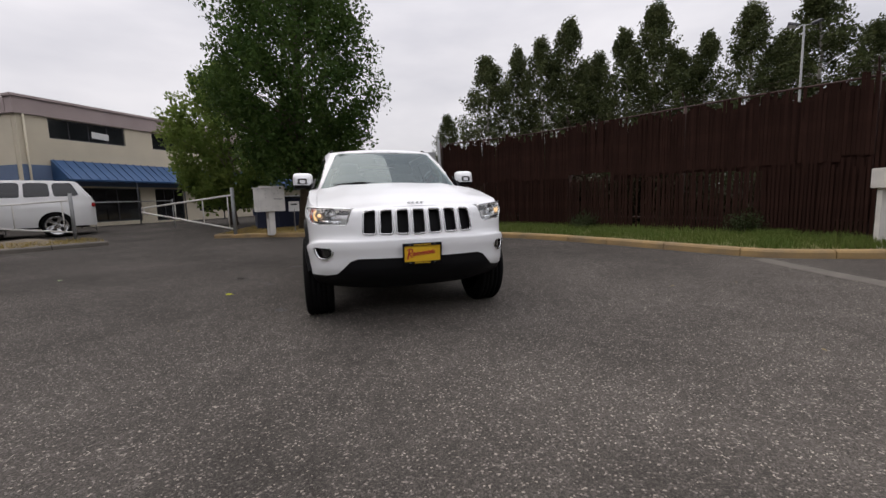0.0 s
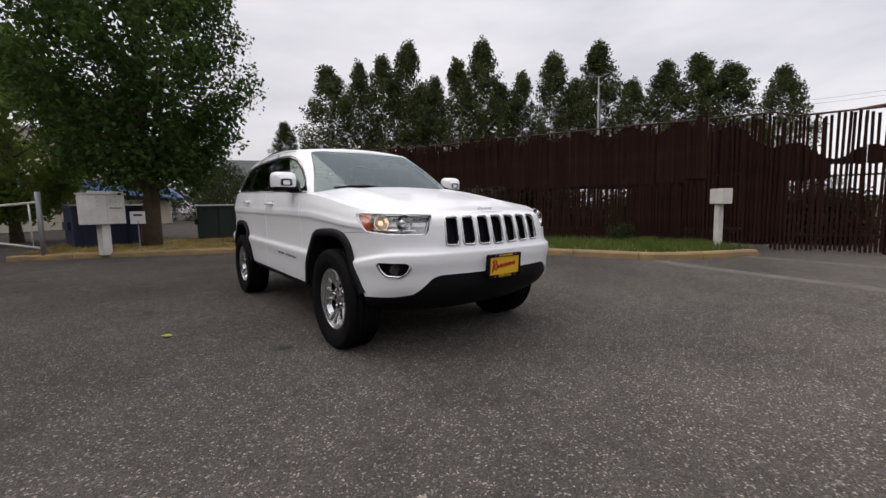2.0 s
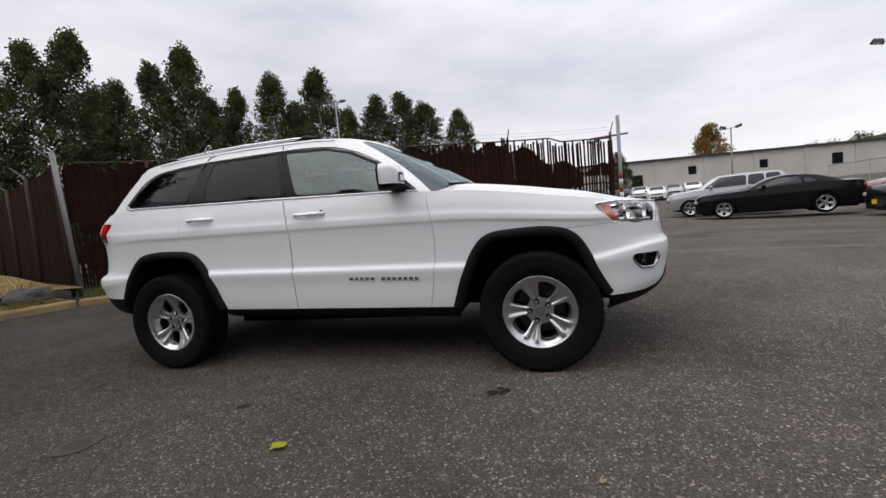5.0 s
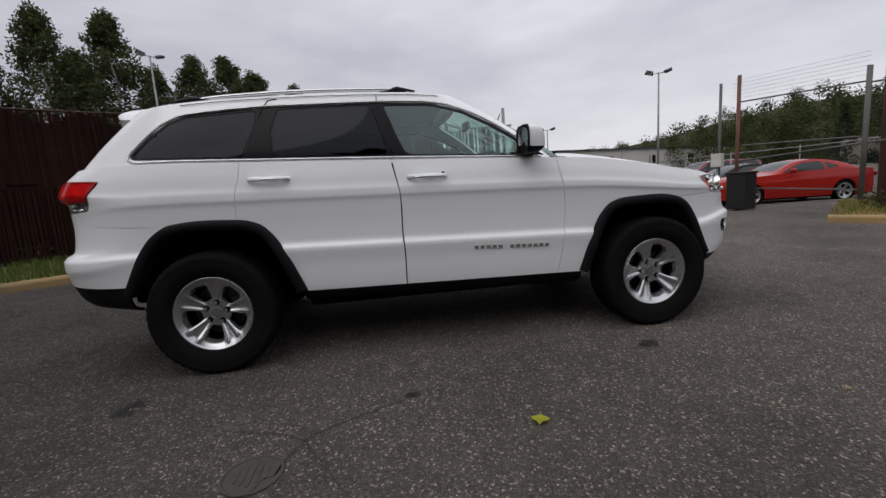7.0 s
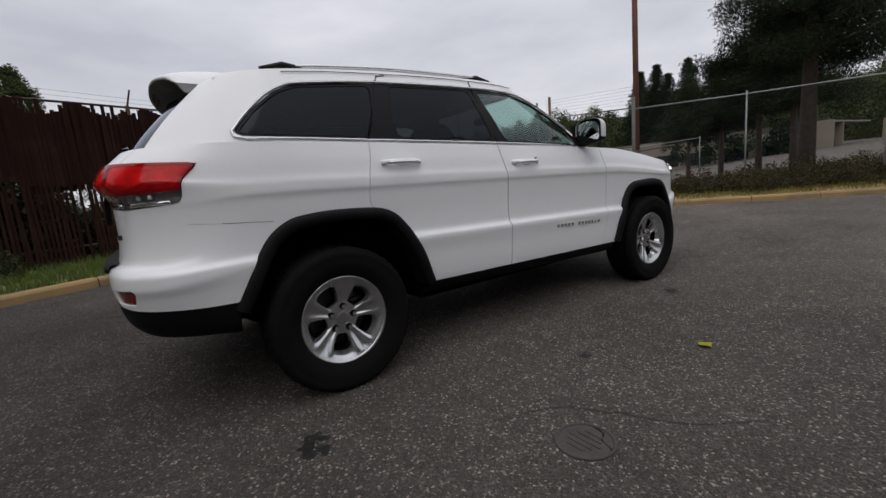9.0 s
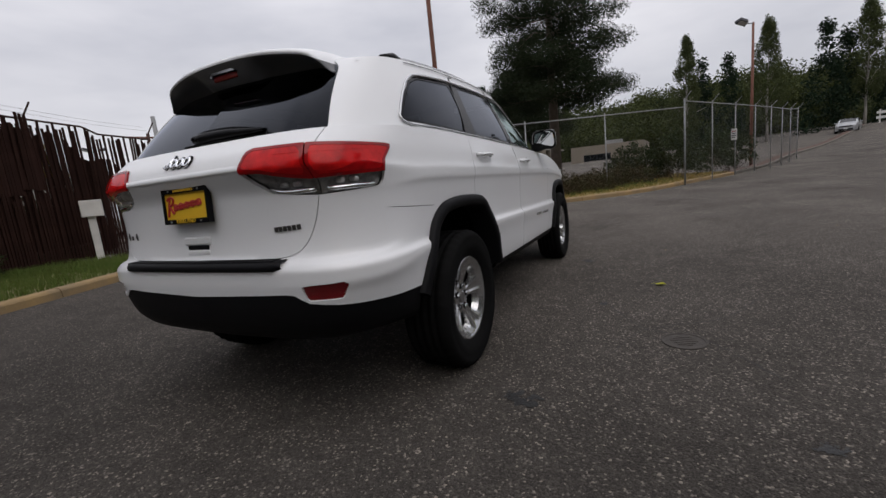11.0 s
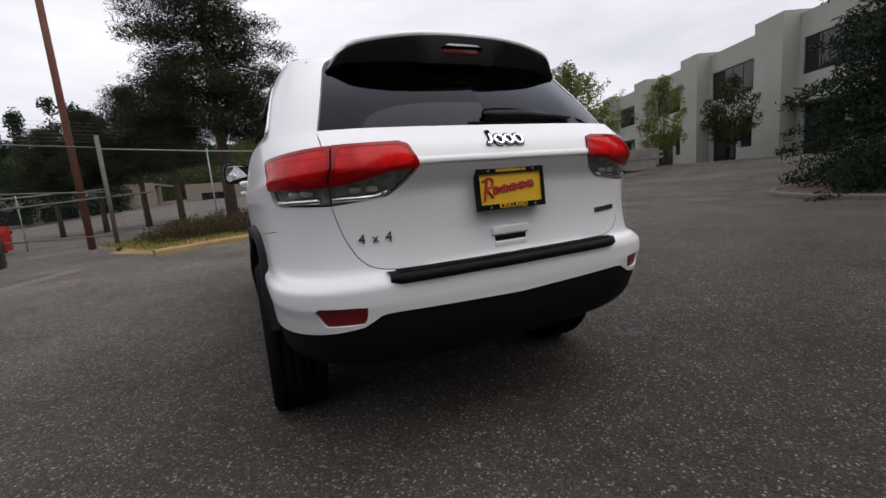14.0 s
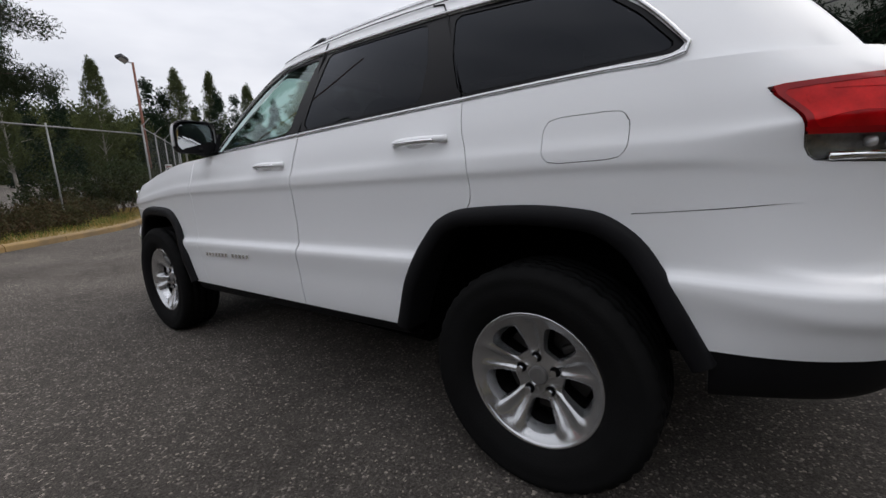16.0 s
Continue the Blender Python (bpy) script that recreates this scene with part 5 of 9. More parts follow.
woods("far_conifers", [(b, d, g, h) for b, d, g, h in ((143, 75, 0, 8.5), (146, 78, 0, 10), (155, 62, 0, 9.4), (157, 60, 0, 11.8), (159, 64, 0, 12.8), (161.5, 60, 0, 13.6), (163.5, 62, 0, 13.2), (165.5, 64, 0, 12.4), (188, 70, 0, 14), (190.5, 68, 0, 13.5), (198.5, 72, 0, 15.4), (200, 74, 0, 14.6), (203, 76, 0, 13), (205.5, 76, 0, 15.5), (207.5, 80, 1, 14.2), (210, 84, 1, 14), (212, 95, 2, 15), (214.5, 98, 2, 14), (217, 98, 2, 13), (219, 100, 2, 16), (221.5, 96, 2, 15))], CONIFER, "tall dark firs standing above the woods", 77, "fir")
woods("far_woods", ridge(-40, 22, ((-40, 3.0), (-12, 3.4), (2, 4.2), (14, 6.0), (22, 6.5)), 62, 2, 3.0, 6, 78), BUSH, "dark bushes and trees behind the parking lot", 79)
woods("far_woods", ridge(22, 84, ((22, 6.5), (40, 6.0), (60, 5.5), (76, 4.6), (84, 2.6)), 75, 2, 2.4, 6, 80), BUSH, "dark undergrowth below the poplars", 81)
woods("far_woods", ridge(6, 58, ((6, 6.0), (20, 6.6), (40, 6.2), (58, 5.5)), 46, 3, 2.2, 7, 82), BUSH, "dark undergrowth behind the dry bank and the fence", 83)
for k, (b, d, h) in enumerate(((186.5, 66, 15), (194, 70, 15.5), (201.5, 74, 15), (205, 78, 15.5), (209, 84, 15), (215.5, 96, 14))):
    p = copy_thing(poplars[k % 3], on_ground(d * math.sin(radians(b)), d * math.cos(radians(b)), 0, 50 * k) @ Matrix.Diagonal((0.7, 0.7, h / ROW[k % 3][2], 1)))
    tagged(p, "tall open-crowned tree standing above the roadside woods", group="trees up the road")

# trees on the west bank and in the far lot
for k, (x, y, h, r, mt, lab) in enumerate(((-19.2, -18.8, 6.9, 3.6, TURNING, "young broadleaf tree turning yellow on the mulch bank"), (-18.9, -23.6, 7.7, 3.4, AUTUMN, "young broadleaf tree turning orange on the mulch bank"), (-21.2, -29.5, 7.6, 2.9, TURNING, "young yellow-green tree on the mulch bank"), (-26.0, -17.0, 5.4, 2.1, TURNING, "small yellow-green tree before the grey building"), (-24.6, -11.5, 4.2, 1.5, BUSH, "small dark tree against the grey building"))):
    broadleaf("young_tree", on_ground(x, y, 0.3), h, 0.09, 1.0, r, 260 if r > 2.5 else 85, 80, 0.062, mt, lab, 90 + k, spread=0.22, shape=0.5)
broadleaf("young_tree", on_ground(52, -9.5), 5.2, 0.12, 0.6, 1.9, 70, 90, 0.09, BUSH, "small round tree in front of the warehouse", 97, spread=0.4)
broadleaf("golden_tree", on_ground(72, -26), 9.5, 0.2, 1.6, 3.6, 110, 120, 0.13, GOLD, "golden autumn tree rising behind the warehouse", 98, spread=0.6)
for k, (i, d, s) in enumerate(((5, 1.5, 0.45), (8, 2.0, 0.55), (11, 1.3, 0.5), (13, 2.2, 0.65), (16, 1.4, 0.55), (18, 2.2, 0.7), (21, 1.5, 0.6), (25, 1.8, 0.7), (30, 1.9, 0.8), (34, 1.6, 0.7), (44, 2.2, 0.9))):
    p = offset_line(K_SOUTH, d)[i]
    shrub(on_ground(p[0], p[1], 0.1), (0.8, 0.7, s), 90, HEATH, "low scruffy brown-green shrub on the dry verge", 100 + k, 0.035)
for k, (x, y, s) in enumerate(((-4.2, -15.6, 1.9), (-5.6, -18.6, 2.1), (-7.0, -21.5, 2.0), (-2.6, -15.6, 1.6))):
    shrub(on_ground(x + 1.2, y - 0.5, 0.1), (1.1, 1.1, s), 150, BUSH, "tall green bush behind the chain-link fence", 120 + k, 0.05)
for k, (x, y, s) in enumerate(((7.9, 0.9, 0.5), (6.4, 4.2, 0.4))):
    shrub(on_ground(x - 0.5, y, 0.12), (0.35, 0.3, s), 30, BUSH, "weed clump at the foot of the slat fence", 130 + k, 0.03)

# dark bramble thicket behind the slat fence
thicket = offset_line(FENCE, -2.6)
clouds = []
for k, p in enumerate(thicket):
    u = k / (len(thicket) - 1)
    top = 0.8 + 1.0 * float(step01(0.30, 0.75, u)) + 0.45 * math.sin(0.11 * k) + 0.15 * math.sin(0.37 * k + 1)
    cs = [(p[0] + 0.5 * math.sin(3.1 * k + j), p[1] + 0.5 * math.cos(2.3 * k + 2 * j), top * (0.1 + 0.88 * j / 9)) for j in range(10)]
    clouds.append(leaf_cloud(cs, 0.20, 34, 0.06, 400 + k, aspect=0.6))
tagged(leafy_part("bramble_thicket", clouds, DEAD_BRAMBLE, None), "dark half-dead bramble thicket grown up behind the slat fence", "shrubbery", kind="stuff")


# ---------------------------------------------------------------- car surfaces
CAR_WHITE = surface("white_car_paint", (0.80, 0.81, 0.82), 0.35, vary=0.02, scale=1.5, fine=400, spec=0.3, coat=0.5)
CHROME = surface("chrome", (0.78, 0.79, 0.80), 0.10, 1.0, vary=0.04, scale=6, fine=200)
ALLOY = surface("silver_alloy", (0.56, 0.565, 0.57), 0.22, 0.88, vary=0.06, scale=8, fine=200)
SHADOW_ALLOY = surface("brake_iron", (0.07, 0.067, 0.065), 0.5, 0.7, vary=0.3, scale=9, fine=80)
RUBBER = surface("tyre_rubber", (0.008, 0.008, 0.008), 0.85, spec=0.06, vary=0.25, scale=8, fine=150, bump=0.15)
TRIM = surface("black_moulded_trim", (0.007, 0.007, 0.008), 0.55, spec=0.12, vary=0.15, scale=8, fine=350, bump=0.10)
GLOSS_BLACK = surface("gloss_black_trim", (0.009, 0.009, 0.010), 0.2, vary=0.1, scale=6, fine=100, spec=0.1)
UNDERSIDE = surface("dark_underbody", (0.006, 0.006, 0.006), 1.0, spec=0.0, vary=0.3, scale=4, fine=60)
CABIN = surface("charcoal_cabin_trim", (0.022, 0.022, 0.024), 0.7, vary=0.2, scale=5, fine=200, bump=0.1)
CABIN_CLOTH = surface("dark_seat_cloth", (0.030, 0.030, 0.033), 0.9, vary=0.2, scale=5, fine=300, bump=0.2)
TINT_GLASS = glass_material("privacy_glass", (0.030, 0.031, 0.034), ior=1.33, shine=(0.80, 0.84, 0.92), faces=1)
CLEAR_GLASS = glass_material("green_tint_glass", (0.80, 0.97, 0.90), shine=(0.80, 0.95, 0.93), faces=2.0)
SHIELD_GLASS = glass_material("windscreen_glass", (0.42, 0.54, 0.52), ior=1.75, shine=(0.58, 0.68, 0.70))
LENS = glass_material("clear_lamp_lens", (0.95, 0.96, 0.96))
RED_LENS = surface("red_lamp_lens", (0.28, 0.004, 0.006), 0.10, vary=0.3, scale=14, fine=120, spec=0.2, coat=0.2)
RED_GUIDE = surface("red_light_guide", (0.60, 0.010, 0.010), 0.12, vary=0.45, scale=18, fine=160, spec=0.15, coat=0.12)
RED_DEEP = surface("deep_red_reflector", (0.40, 0.005, 0.007), 0.12, vary=0.45, scale=22, fine=220, spec=0.15, coat=0.12)
SATIN_DARK = surface("dark_satin_plastic", (0.085, 0.085, 0.086), 0.4, vary=0.2, scale=6, fine=250)
DARK_RED = surface("dark_red_reflector", (0.17, 0.008, 0.010), 0.16, vary=0.2, scale=20, fine=250, coat=0.5)
AMBER = surface("amber_lamp", (0.62, 0.10, 0.02), 0.15, vary=0.2, scale=14, fine=120, coat=0.6)
YELLOW_PLATE = surface("yellow_plate_insert", (0.78, 0.47, 0.02), 0.45, vary=0.06, scale=9, fine=100)
RED_INK = surface("red_script_ink", (0.42, 0.02, 0.02), 0.5, vary=0.1)
LAMP_SILVER = surface("lamp_silver", (0.66, 0.66, 0.66), 0.25, 0.4, vary=0.5, scale=40, fine=200)
TAIL_SILVER = surface("tail_lamp_smoke", (0.30, 0.295, 0.29), 0.25, 0.4, vary=0.8, scale=26, fine=120)
MIRROR = surface("mirror_glass", (0.85, 0.87, 0.88), 0.02, 1.0, vary=0.02)

lamp_glow = bpy.data.materials.new("lit_bulb")
lamp_glow.use_nodes = True
b_ = lamp_glow.node_tree.nodes["Principled BSDF"]
b_.inputs["Base Color"].default_value = (0.9, 0.8, 0.6, 1)
b_.inputs["Emission Color"].default_value = (1.0, 0.62, 0.28, 1)
b_.inputs["Emission Strength"].default_value = 0.9


class Sheet:
    """A sheet of faces whose vertices carry x, y, z and the way round the car's plan; it can be cut along any curve."""

    def __init__(self, v, f):
        self.v, self.f = np.asarray(v, float), [tuple(q) for q in f]

    def clip(self, val):
        """What lies where val (one number a vertex) is positive, cut exactly along its zero line."""
        pos = val > 0
        v, cut, out = list(self.v), {}, []
        for f in self.f:
            p = [pos[i] for i in f]
            if all(p):
                out.append(f)
                continue
            if not any(p):
                continue
            g = []
            for k, i in enumerate(f):
                j = f[(k + 1) % len(f)]
                if pos[i]:
                    g.append(i)
                if pos[i] != pos[j]:
                    key = (min(i, j), max(i, j))
                    if key not in cut:
                        a, b = key
                        t = val[a] / (val[a] - val[b])
                        cut[key] = len(v)
                        v.append(self.v[a] + (self.v[b] - self.v[a]) * t)
                    g.append(cut[key])
            if len(g) > 2:
                out.append(tuple(g))
        used = sorted({i for f in out for i in f})
        new_id = {o: n for n, o in enumerate(used)}
        return Sheet(np.array([v[i] for i in used]) if used else np.zeros((0, 4)), [tuple(new_id[i] for i in f) for f in out])

    def split(self, field, gap=0.0):
        """The part inside the curve and the part outside, with a gap between."""
        d = field(self.v)
        return self.clip(-d - gap / 2), self.clip(d - gap / 2)

    def mirrored(self):
        v = self.v.copy()
        v[:, 0] *= -1
        return Sheet(v, [tuple(reversed(f)) for f in self.f])

    def both(self):
        m = self.mirrored()
        return Sheet(np.concatenate([self.v, m.v]), self.f + [tuple(i + len(self.v) for i in f) for f in m.f])

    def moved(self, d):
        """Shifted along its normals."""
        s = Sheet(self.v.copy(), self.f)
        s.v[:, :3] += normals_of(self) * d
        return s


def biggest(s):
    """Only the largest connected piece of a sheet."""
    root = list(range(len(s.v)))
    def find(i):
        while root[i] != i:
            root[i] = root[root[i]]
            i = root[i]
        return i
    for f in s.f:
        a = find(f[0])
        for i in f[1:]:
            root[find(i)] = a
    count = {}
    for f in s.f:
        count[find(f[0])] = count.get(find(f[0]), 0) + 1
    best = max(count, key=count.get)
    return Sheet(s.v, [f for f in s.f if find(f[0]) == best]).clip(np.ones(len(s.v)))


def normals_of(s):
    n = np.zeros((len(s.v), 3))
    p = s.v[:, :3]
    for f in s.f:
        a, b, c = p[f[0]], p[f[1]], p[f[2]]
        q = np.cross(b - a, c - a)
        if len(f) > 3:
            q = q + np.cross(c - a, p[f[3]] - a)
        for i in f:
            n[i] += q
    return n / (np.linalg.norm(n, axis=1)[:, None] + 1e-12)


def panel(name, s, mat, parent, label="", depth=0.014, weld=True, smooth=True):
    """A sheet as a panel with turned-in edges, welded along the car's centre line."""
    if not s.f:
        return None
    nrm = normals_of(s)
    count = {}
    for f in s.f:
        for k in range(len(f)):
            i, j = f[k], f[(k + 1) % len(f)]
            key = (min(i, j), max(i, j))
            count[key] = None if key in count else (i, j)
    rim = [e for e in count.values() if e and not (abs(s.v[e[0]][0]) < 1e-4 and abs(s.v[e[1]][0]) < 1e-4)]
    v = [tuple(p[:3]) for p in s.v]
    f = list(s.f)
    ids = {}
    if depth:
        for i, j in rim:
            for q in (i, j):
                if q not in ids:
                    ids[q] = len(v)
                    v.append(tuple(s.v[q][:3] - nrm[q] * depth))
            f.append((j, i, ids[i], ids[j]))
    bm = bmesh.new()
    bv = [bm.verts.new(p) for p in v]
    for q in f:
        try:
            fc = bm.faces.new([bv[i] for i in q])
            fc.smooth = smooth
        except ValueError:
            pass
    if depth:
        for i, j in rim:
            e = bm.edges.get((bv[i], bv[j]))
            if e:
                e.smooth = False
    if weld:
        mid = [w for w in bm.verts if abs(w.co.x) < 1e-4]
        bmesh.ops.remove_doubles(bm, verts=mid, dist=2e-4)
    me = bpy.data.meshes.new(name)
    bm.to_mesh(me)
    bm.free()
    me.materials.append(mat)
    ob = new(name, me)
    ob.parent = parent
    if label:
        tagged(ob, label)
    return ob


def pillow(c, size, m=None, nu=20, nv=12, e=0.55):
    """A soft rounded block."""
    v, f = [], []
    sp = lambda q, p: math.copysign(abs(q) ** p, q)
    for j in range(nv + 1):
        b = -math.pi / 2 + math.pi * j / nv
        for i in range(nu):
            a = math.tau * i / nu
            p = Vector((sp(math.cos(b), e) * sp(math.cos(a), e) * size[0], sp(math.cos(b), e) * sp(math.sin(a), e) * size[1], sp(math.sin(b), e) * size[2]))
            v.append((m @ p if m is not None else p) + Vector(c))
    f = [(j * nu + i, j * nu + (i + 1) % nu, (j + 1) * nu + (i + 1) % nu, (j + 1) * nu + i) for j in range(nv) for i in range(nu)]
    return v, f


def poly_distance(poly, p):
    """Signed distance to a closed polygon, negative inside."""
    a = np.array(poly, float)
    b = np.roll(a, -1, axis=0)
    best = np.full(len(p), 1e9)
    inside = np.zeros(len(p), bool)
    for (ax, ay), (bx, by) in zip(a, b):
        ex, ey = bx - ax, by - ay
        wx, wy = p[:, 0] - ax, p[:, 1] - ay
        t = np.clip((wx * ex + wy * ey) / (ex * ex + ey * ey + 1e-12), 0, 1)
        best = np.minimum(best, np.hypot(wx - ex * t, wy - ey * t))
        cross = (ay > p[:, 1]) != (by > p[:, 1])
        with np.errstate(divide="ignore", invalid="ignore"):
            hit = p[:, 0] < ex * (p[:, 1] - ay) / (by - ay if by != ay else 1e-12) + ax
        inside ^= cross & hit
    return np.where(inside, -best, best)


def rounded(poly, r=0.03, n=5):
    """A polygon with its corners rounded."""
    out, m = [], len(poly)
    for k in range(m):
        p, a, b = (Vector(poly[(k + d) % m]) for d in (0, -1, 1))
        rr = r[k] if isinstance(r, (list, tuple)) else r
        u, w = a - p, b - p
        d = min(rr, u.length * 0.45, w.length * 0.45)
        s, e = p + u.normalized() * d, p + w.normalized() * d
        for i in range(n + 1):
            t = i / n
            out.append(tuple((1 - t) ** 2 * s + 2 * t * (1 - t) * p + t * t * e))
    return out


def side_field(poly, where=None):
    """Distance field of a polygon drawn on the car's side (y, z)."""
    def f(v):
        d = poly_distance(poly, v[:, 1:3])
        return d if where is None else np.where(where(v), d, 1.0)
    return f


def face_field(poly, where):
    """Distance field of a polygon drawn on the car's front or rear (x, z)."""
    return lambda v: np.where(where(v), poly_distance(poly, v[:, [0, 2]]), 1.0)


def wrap_field(poly, where=None):
    """Distance field of a polygon drawn along the way round the plan (u, z)."""
    def f(v):
        d = poly_distance(poly, v[:, [3, 2]])
        return d if where is None else np.where(where(v), d, 1.0)
    return f


# the half plan of the lower body, from the front's middle round the side to the rear's middle
PLAN = np.array([(0, -2.325), (0.2, -2.319), (0.41, -2.298), (0.59, -2.245), (0.738, -2.145), (0.836, -2.01), (0.886, -1.86), (0.908, -1.65), (0.920, -1.3), (0.924, -0.8), (0.925, -0.2), (0.925, 0.5), (0.921, 1.0), (0.912, 1.4), (0.893, 1.72), (0.868, 1.95), (0.833, 2.11), (0.775, 2.235), (0.68, 2.325), (0.54, 2.370), (0.34, 2.388), (0, 2.395)])
PLAN_S = np.r_[0, np.cumsum(np.linalg.norm(np.diff(PLAN, axis=0), axis=1))]


def along(x, y):
    """How far round the plan a point lies."""
    q = np.linspace(0, PLAN_S[-1], 1500)
    px, py = pchip(PLAN_S, PLAN[:, 0], q), pchip(PLAN_S, PLAN[:, 1], q)
    return float(q[np.argmin((px - abs(x)) ** 2 + (py - y) ** 2)])


def belt_top(y):
    """The upper edge of the lower body: nose, fender, belt line and rear."""
    return pchip([-2.4, -2.2, -2.0, -1.85, -1.65, -1.4, -1.19, -1.0, -0.71, 0.31, 1.18, 1.74, 2.1, 2.4], [1.012, 1.015, 1.035, 1.055, 1.085, 1.13, 1.163, 1.188, 1.205, 1.247, 1.280, 1.298, 1.298, 1.292], y)


# levels of the body side: height at the front, the side and the rear; how far the side, the front and the rear stand off the plan
LEVELS = np.array([
    (0.33, 0.36, 0.405, -0.13, 0.22, -0.14), (0.40, 0.40, 0.455, -0.045, 0.10, -0.06), (0.47, 0.45, 0.53, -0.020, 0.03, -0.010), (0.54, 0.53, 0.60, -0.010, 0.004, 0.006),
    (0.62, 0.62, 0.655, -0.004, 0.0, 0.012), (0.70, 0.704, 0.70, 0.008, -0.010, 0.016), (0.745, 0.722, 0.745, 0.006, -0.008, 0.016), (0.770, 0.758, 0.775, -0.016, 0.004, 0.006),
    (0.80, 0.84, 0.80, -0.017, 0.018, -0.032), (0.88, 0.93, 0.93, -0.013, 0.030, -0.050), (0.915, 0.99, 1.00, -0.008, 0.038, -0.050), (0.945, 1.015, 1.06, -0.001, 0.046, -0.050), (0.982, 1.045, 1.135, -0.003, 0.062, -0.010),
    (0.998, 1.075, 1.155, -0.012, 0.076, -0.002), (1.008, 1.13, 1.215, -0.024, 0.090, -0.028), (1.016, 1.205, 1.295, -0.046, 0.106, -0.105)])


def lower_body(cols=190, sub=4):
    q = np.linspace(0, PLAN_S[-1], cols)
    px, py = pchip(PLAN_S, PLAN[:, 0], q), pchip(PLAN_S, PLAN[:, 1], q)
    front, rear = step01(-1.72, -2.16, py), step01(1.80, 2.20, py)
    top = belt_top(py)
    rows = []
    n = len(LEVELS)
    for zf, zm, zr, dx, df, dr in LEVELS:
        zs = np.where(zm > 0.775, 0.775 + (zm - 0.775) * (top - 0.775) / (1.205 - 0.775), zm) + 0.028 * np.clip(py, -1.3, 1.3) * (zm < 0.9)
        z = zs * (1 - front - rear) + zf * front + zr * rear
        rx = float(np.interp(zm, [0.36, 0.45, 0.62, 0.72, 0.77, 0.84, 0.93, 1.015], [0.0, 0.012, 0.024, 0.028, 0.028, 0.018, 0.006, 0.0]))
        rows.append(np.stack([px + dx * np.minimum(1, px / 0.6) + rx * step01(1.78, 2.12, py) * np.minimum(1, px / 0.75), py + df * front + dr * rear, z, q], 1))
    rows[-1][:, 2] = top
    grid = np.array(rows)
    t = np.linspace(0, n - 1, (n - 1) * sub + 1)
    fine = np.empty((len(t), cols, 4))
    for c in range(cols):
        for k in range(4):
            fine[:, c, k] = pchip(np.arange(n), grid[:, c, k], t)
    r = len(t)
    f = [(j * cols + i, j * cols + i + 1, (j + 1) * cols + i + 1, (j + 1) * cols + i) for j in range(r - 1) for i in range(cols - 1)]
    return Sheet(fine.reshape(-1, 4), f), fine


LOWER, LOWER_GRID = lower_body()
SIDE_PTS = LOWER_GRID.reshape(-1, 4)


def skin_x(y, z):
    """The half width of the body at a place on its side."""
    d = (SIDE_PTS[:, 1] - y) ** 2 + (SIDE_PTS[:, 2] - z) ** 2
    k = np.argsort(d)[:6]
    w = 1 / (d[k] + 1e-5)
    return float((SIDE_PTS[k, 0] * w).sum() / w.sum())


def skin_y(x, z, rear):
    """How far forward or back the body reaches at a place on its front or rear."""
    p = SIDE_PTS[(SIDE_PTS[:, 1] > 1.5) if rear else (SIDE_PTS[:, 1] < -1.5)]
    d = (p[:, 0] - abs(x)) ** 2 + (p[:, 2] - z) ** 2
    k = np.argsort(d)[:6]
    w = 1 / (d[k] + 1e-5)
    return float((p[k, 1] * w).sum() / w.sum())


def hood_sheet(cols=80, rows=26):
    """From the fender edges up over the middle, back to the foot of the windscreen."""
    top = LOWER_GRID[-1]
    y_end = -0.86
    q = np.linspace(0, np.interp(y_end, top[:, 1], top[:, 3]), cols)
    ex, ey, ez = (np.interp(q, top[:, 3], top[:, k]) for k in (0, 1, 2))
    crown = pchip([-2.25, -2.1, -1.9, -1.5, -1.0, -0.8], [0.004, 0.030, 0.052, 0.066, 0.066, 0.055], ey)
    v = []
    for k in np.linspace(0, 1, rows):
        bulge = 1 - (1 - k) ** 2.2
        ridge = 0.012 * np.exp(-(((1 - k) - 0.62) / 0.10) ** 2) * step01(-2.15, -1.7, ey)
        v.append(np.stack([ex * (1 - k), ey - 0.05 * k * step01(-1.6, -0.86, ey), ez + crown * bulge + ridge, q], 1))
    f = [(j * cols + i, j * cols + i + 1, (j + 1) * cols + i + 1, (j + 1) * cols + i) for j in range(rows - 1) for i in range(cols - 1)]
    return Sheet(np.concatenate(v), f)


# the glasshouse: plan at the belt and at the roof's edge
G_LOW = np.array([(0, -1.05), (0.35, -1.02), (0.60, -0.945), (0.745, -0.845), (0.815, -0.72), (0.848, -0.5), (0.866, -0.1), (0.872, 0.4), (0.868, 0.9), (0.860, 1.3), (0.842, 1.65), (0.811, 1.91), (0.760, 2.072), (0.675, 2.180), (0.48, 2.250), (0.25, 2.268), (0, 2.278)])
G_TOP = np.array([(0, -0.255), (0.30, -0.24), (0.50, -0.20), (0.60, -0.13), (0.645, -0.03), (0.672, 0.15), (0.688, 0.4), (0.695, 0.7), (0.692, 1.0), (0.688, 1.3), (0.679, 1.53), (0.664, 1.69), (0.630, 1.785), (0.564, 1.858), (0.40, 1.912), (0.20, 1.938), (0, 1.95)])
G_S = np.linspace(0, 1, len(G_LOW))


def roof_edge(y):
    return pchip([-0.3, -0.1, 0.2, 0.7, 1.2, 1.6, 1.95], [1.655, 1.675, 1.690, 1.695, 1.688, 1.668, 1.628], y)


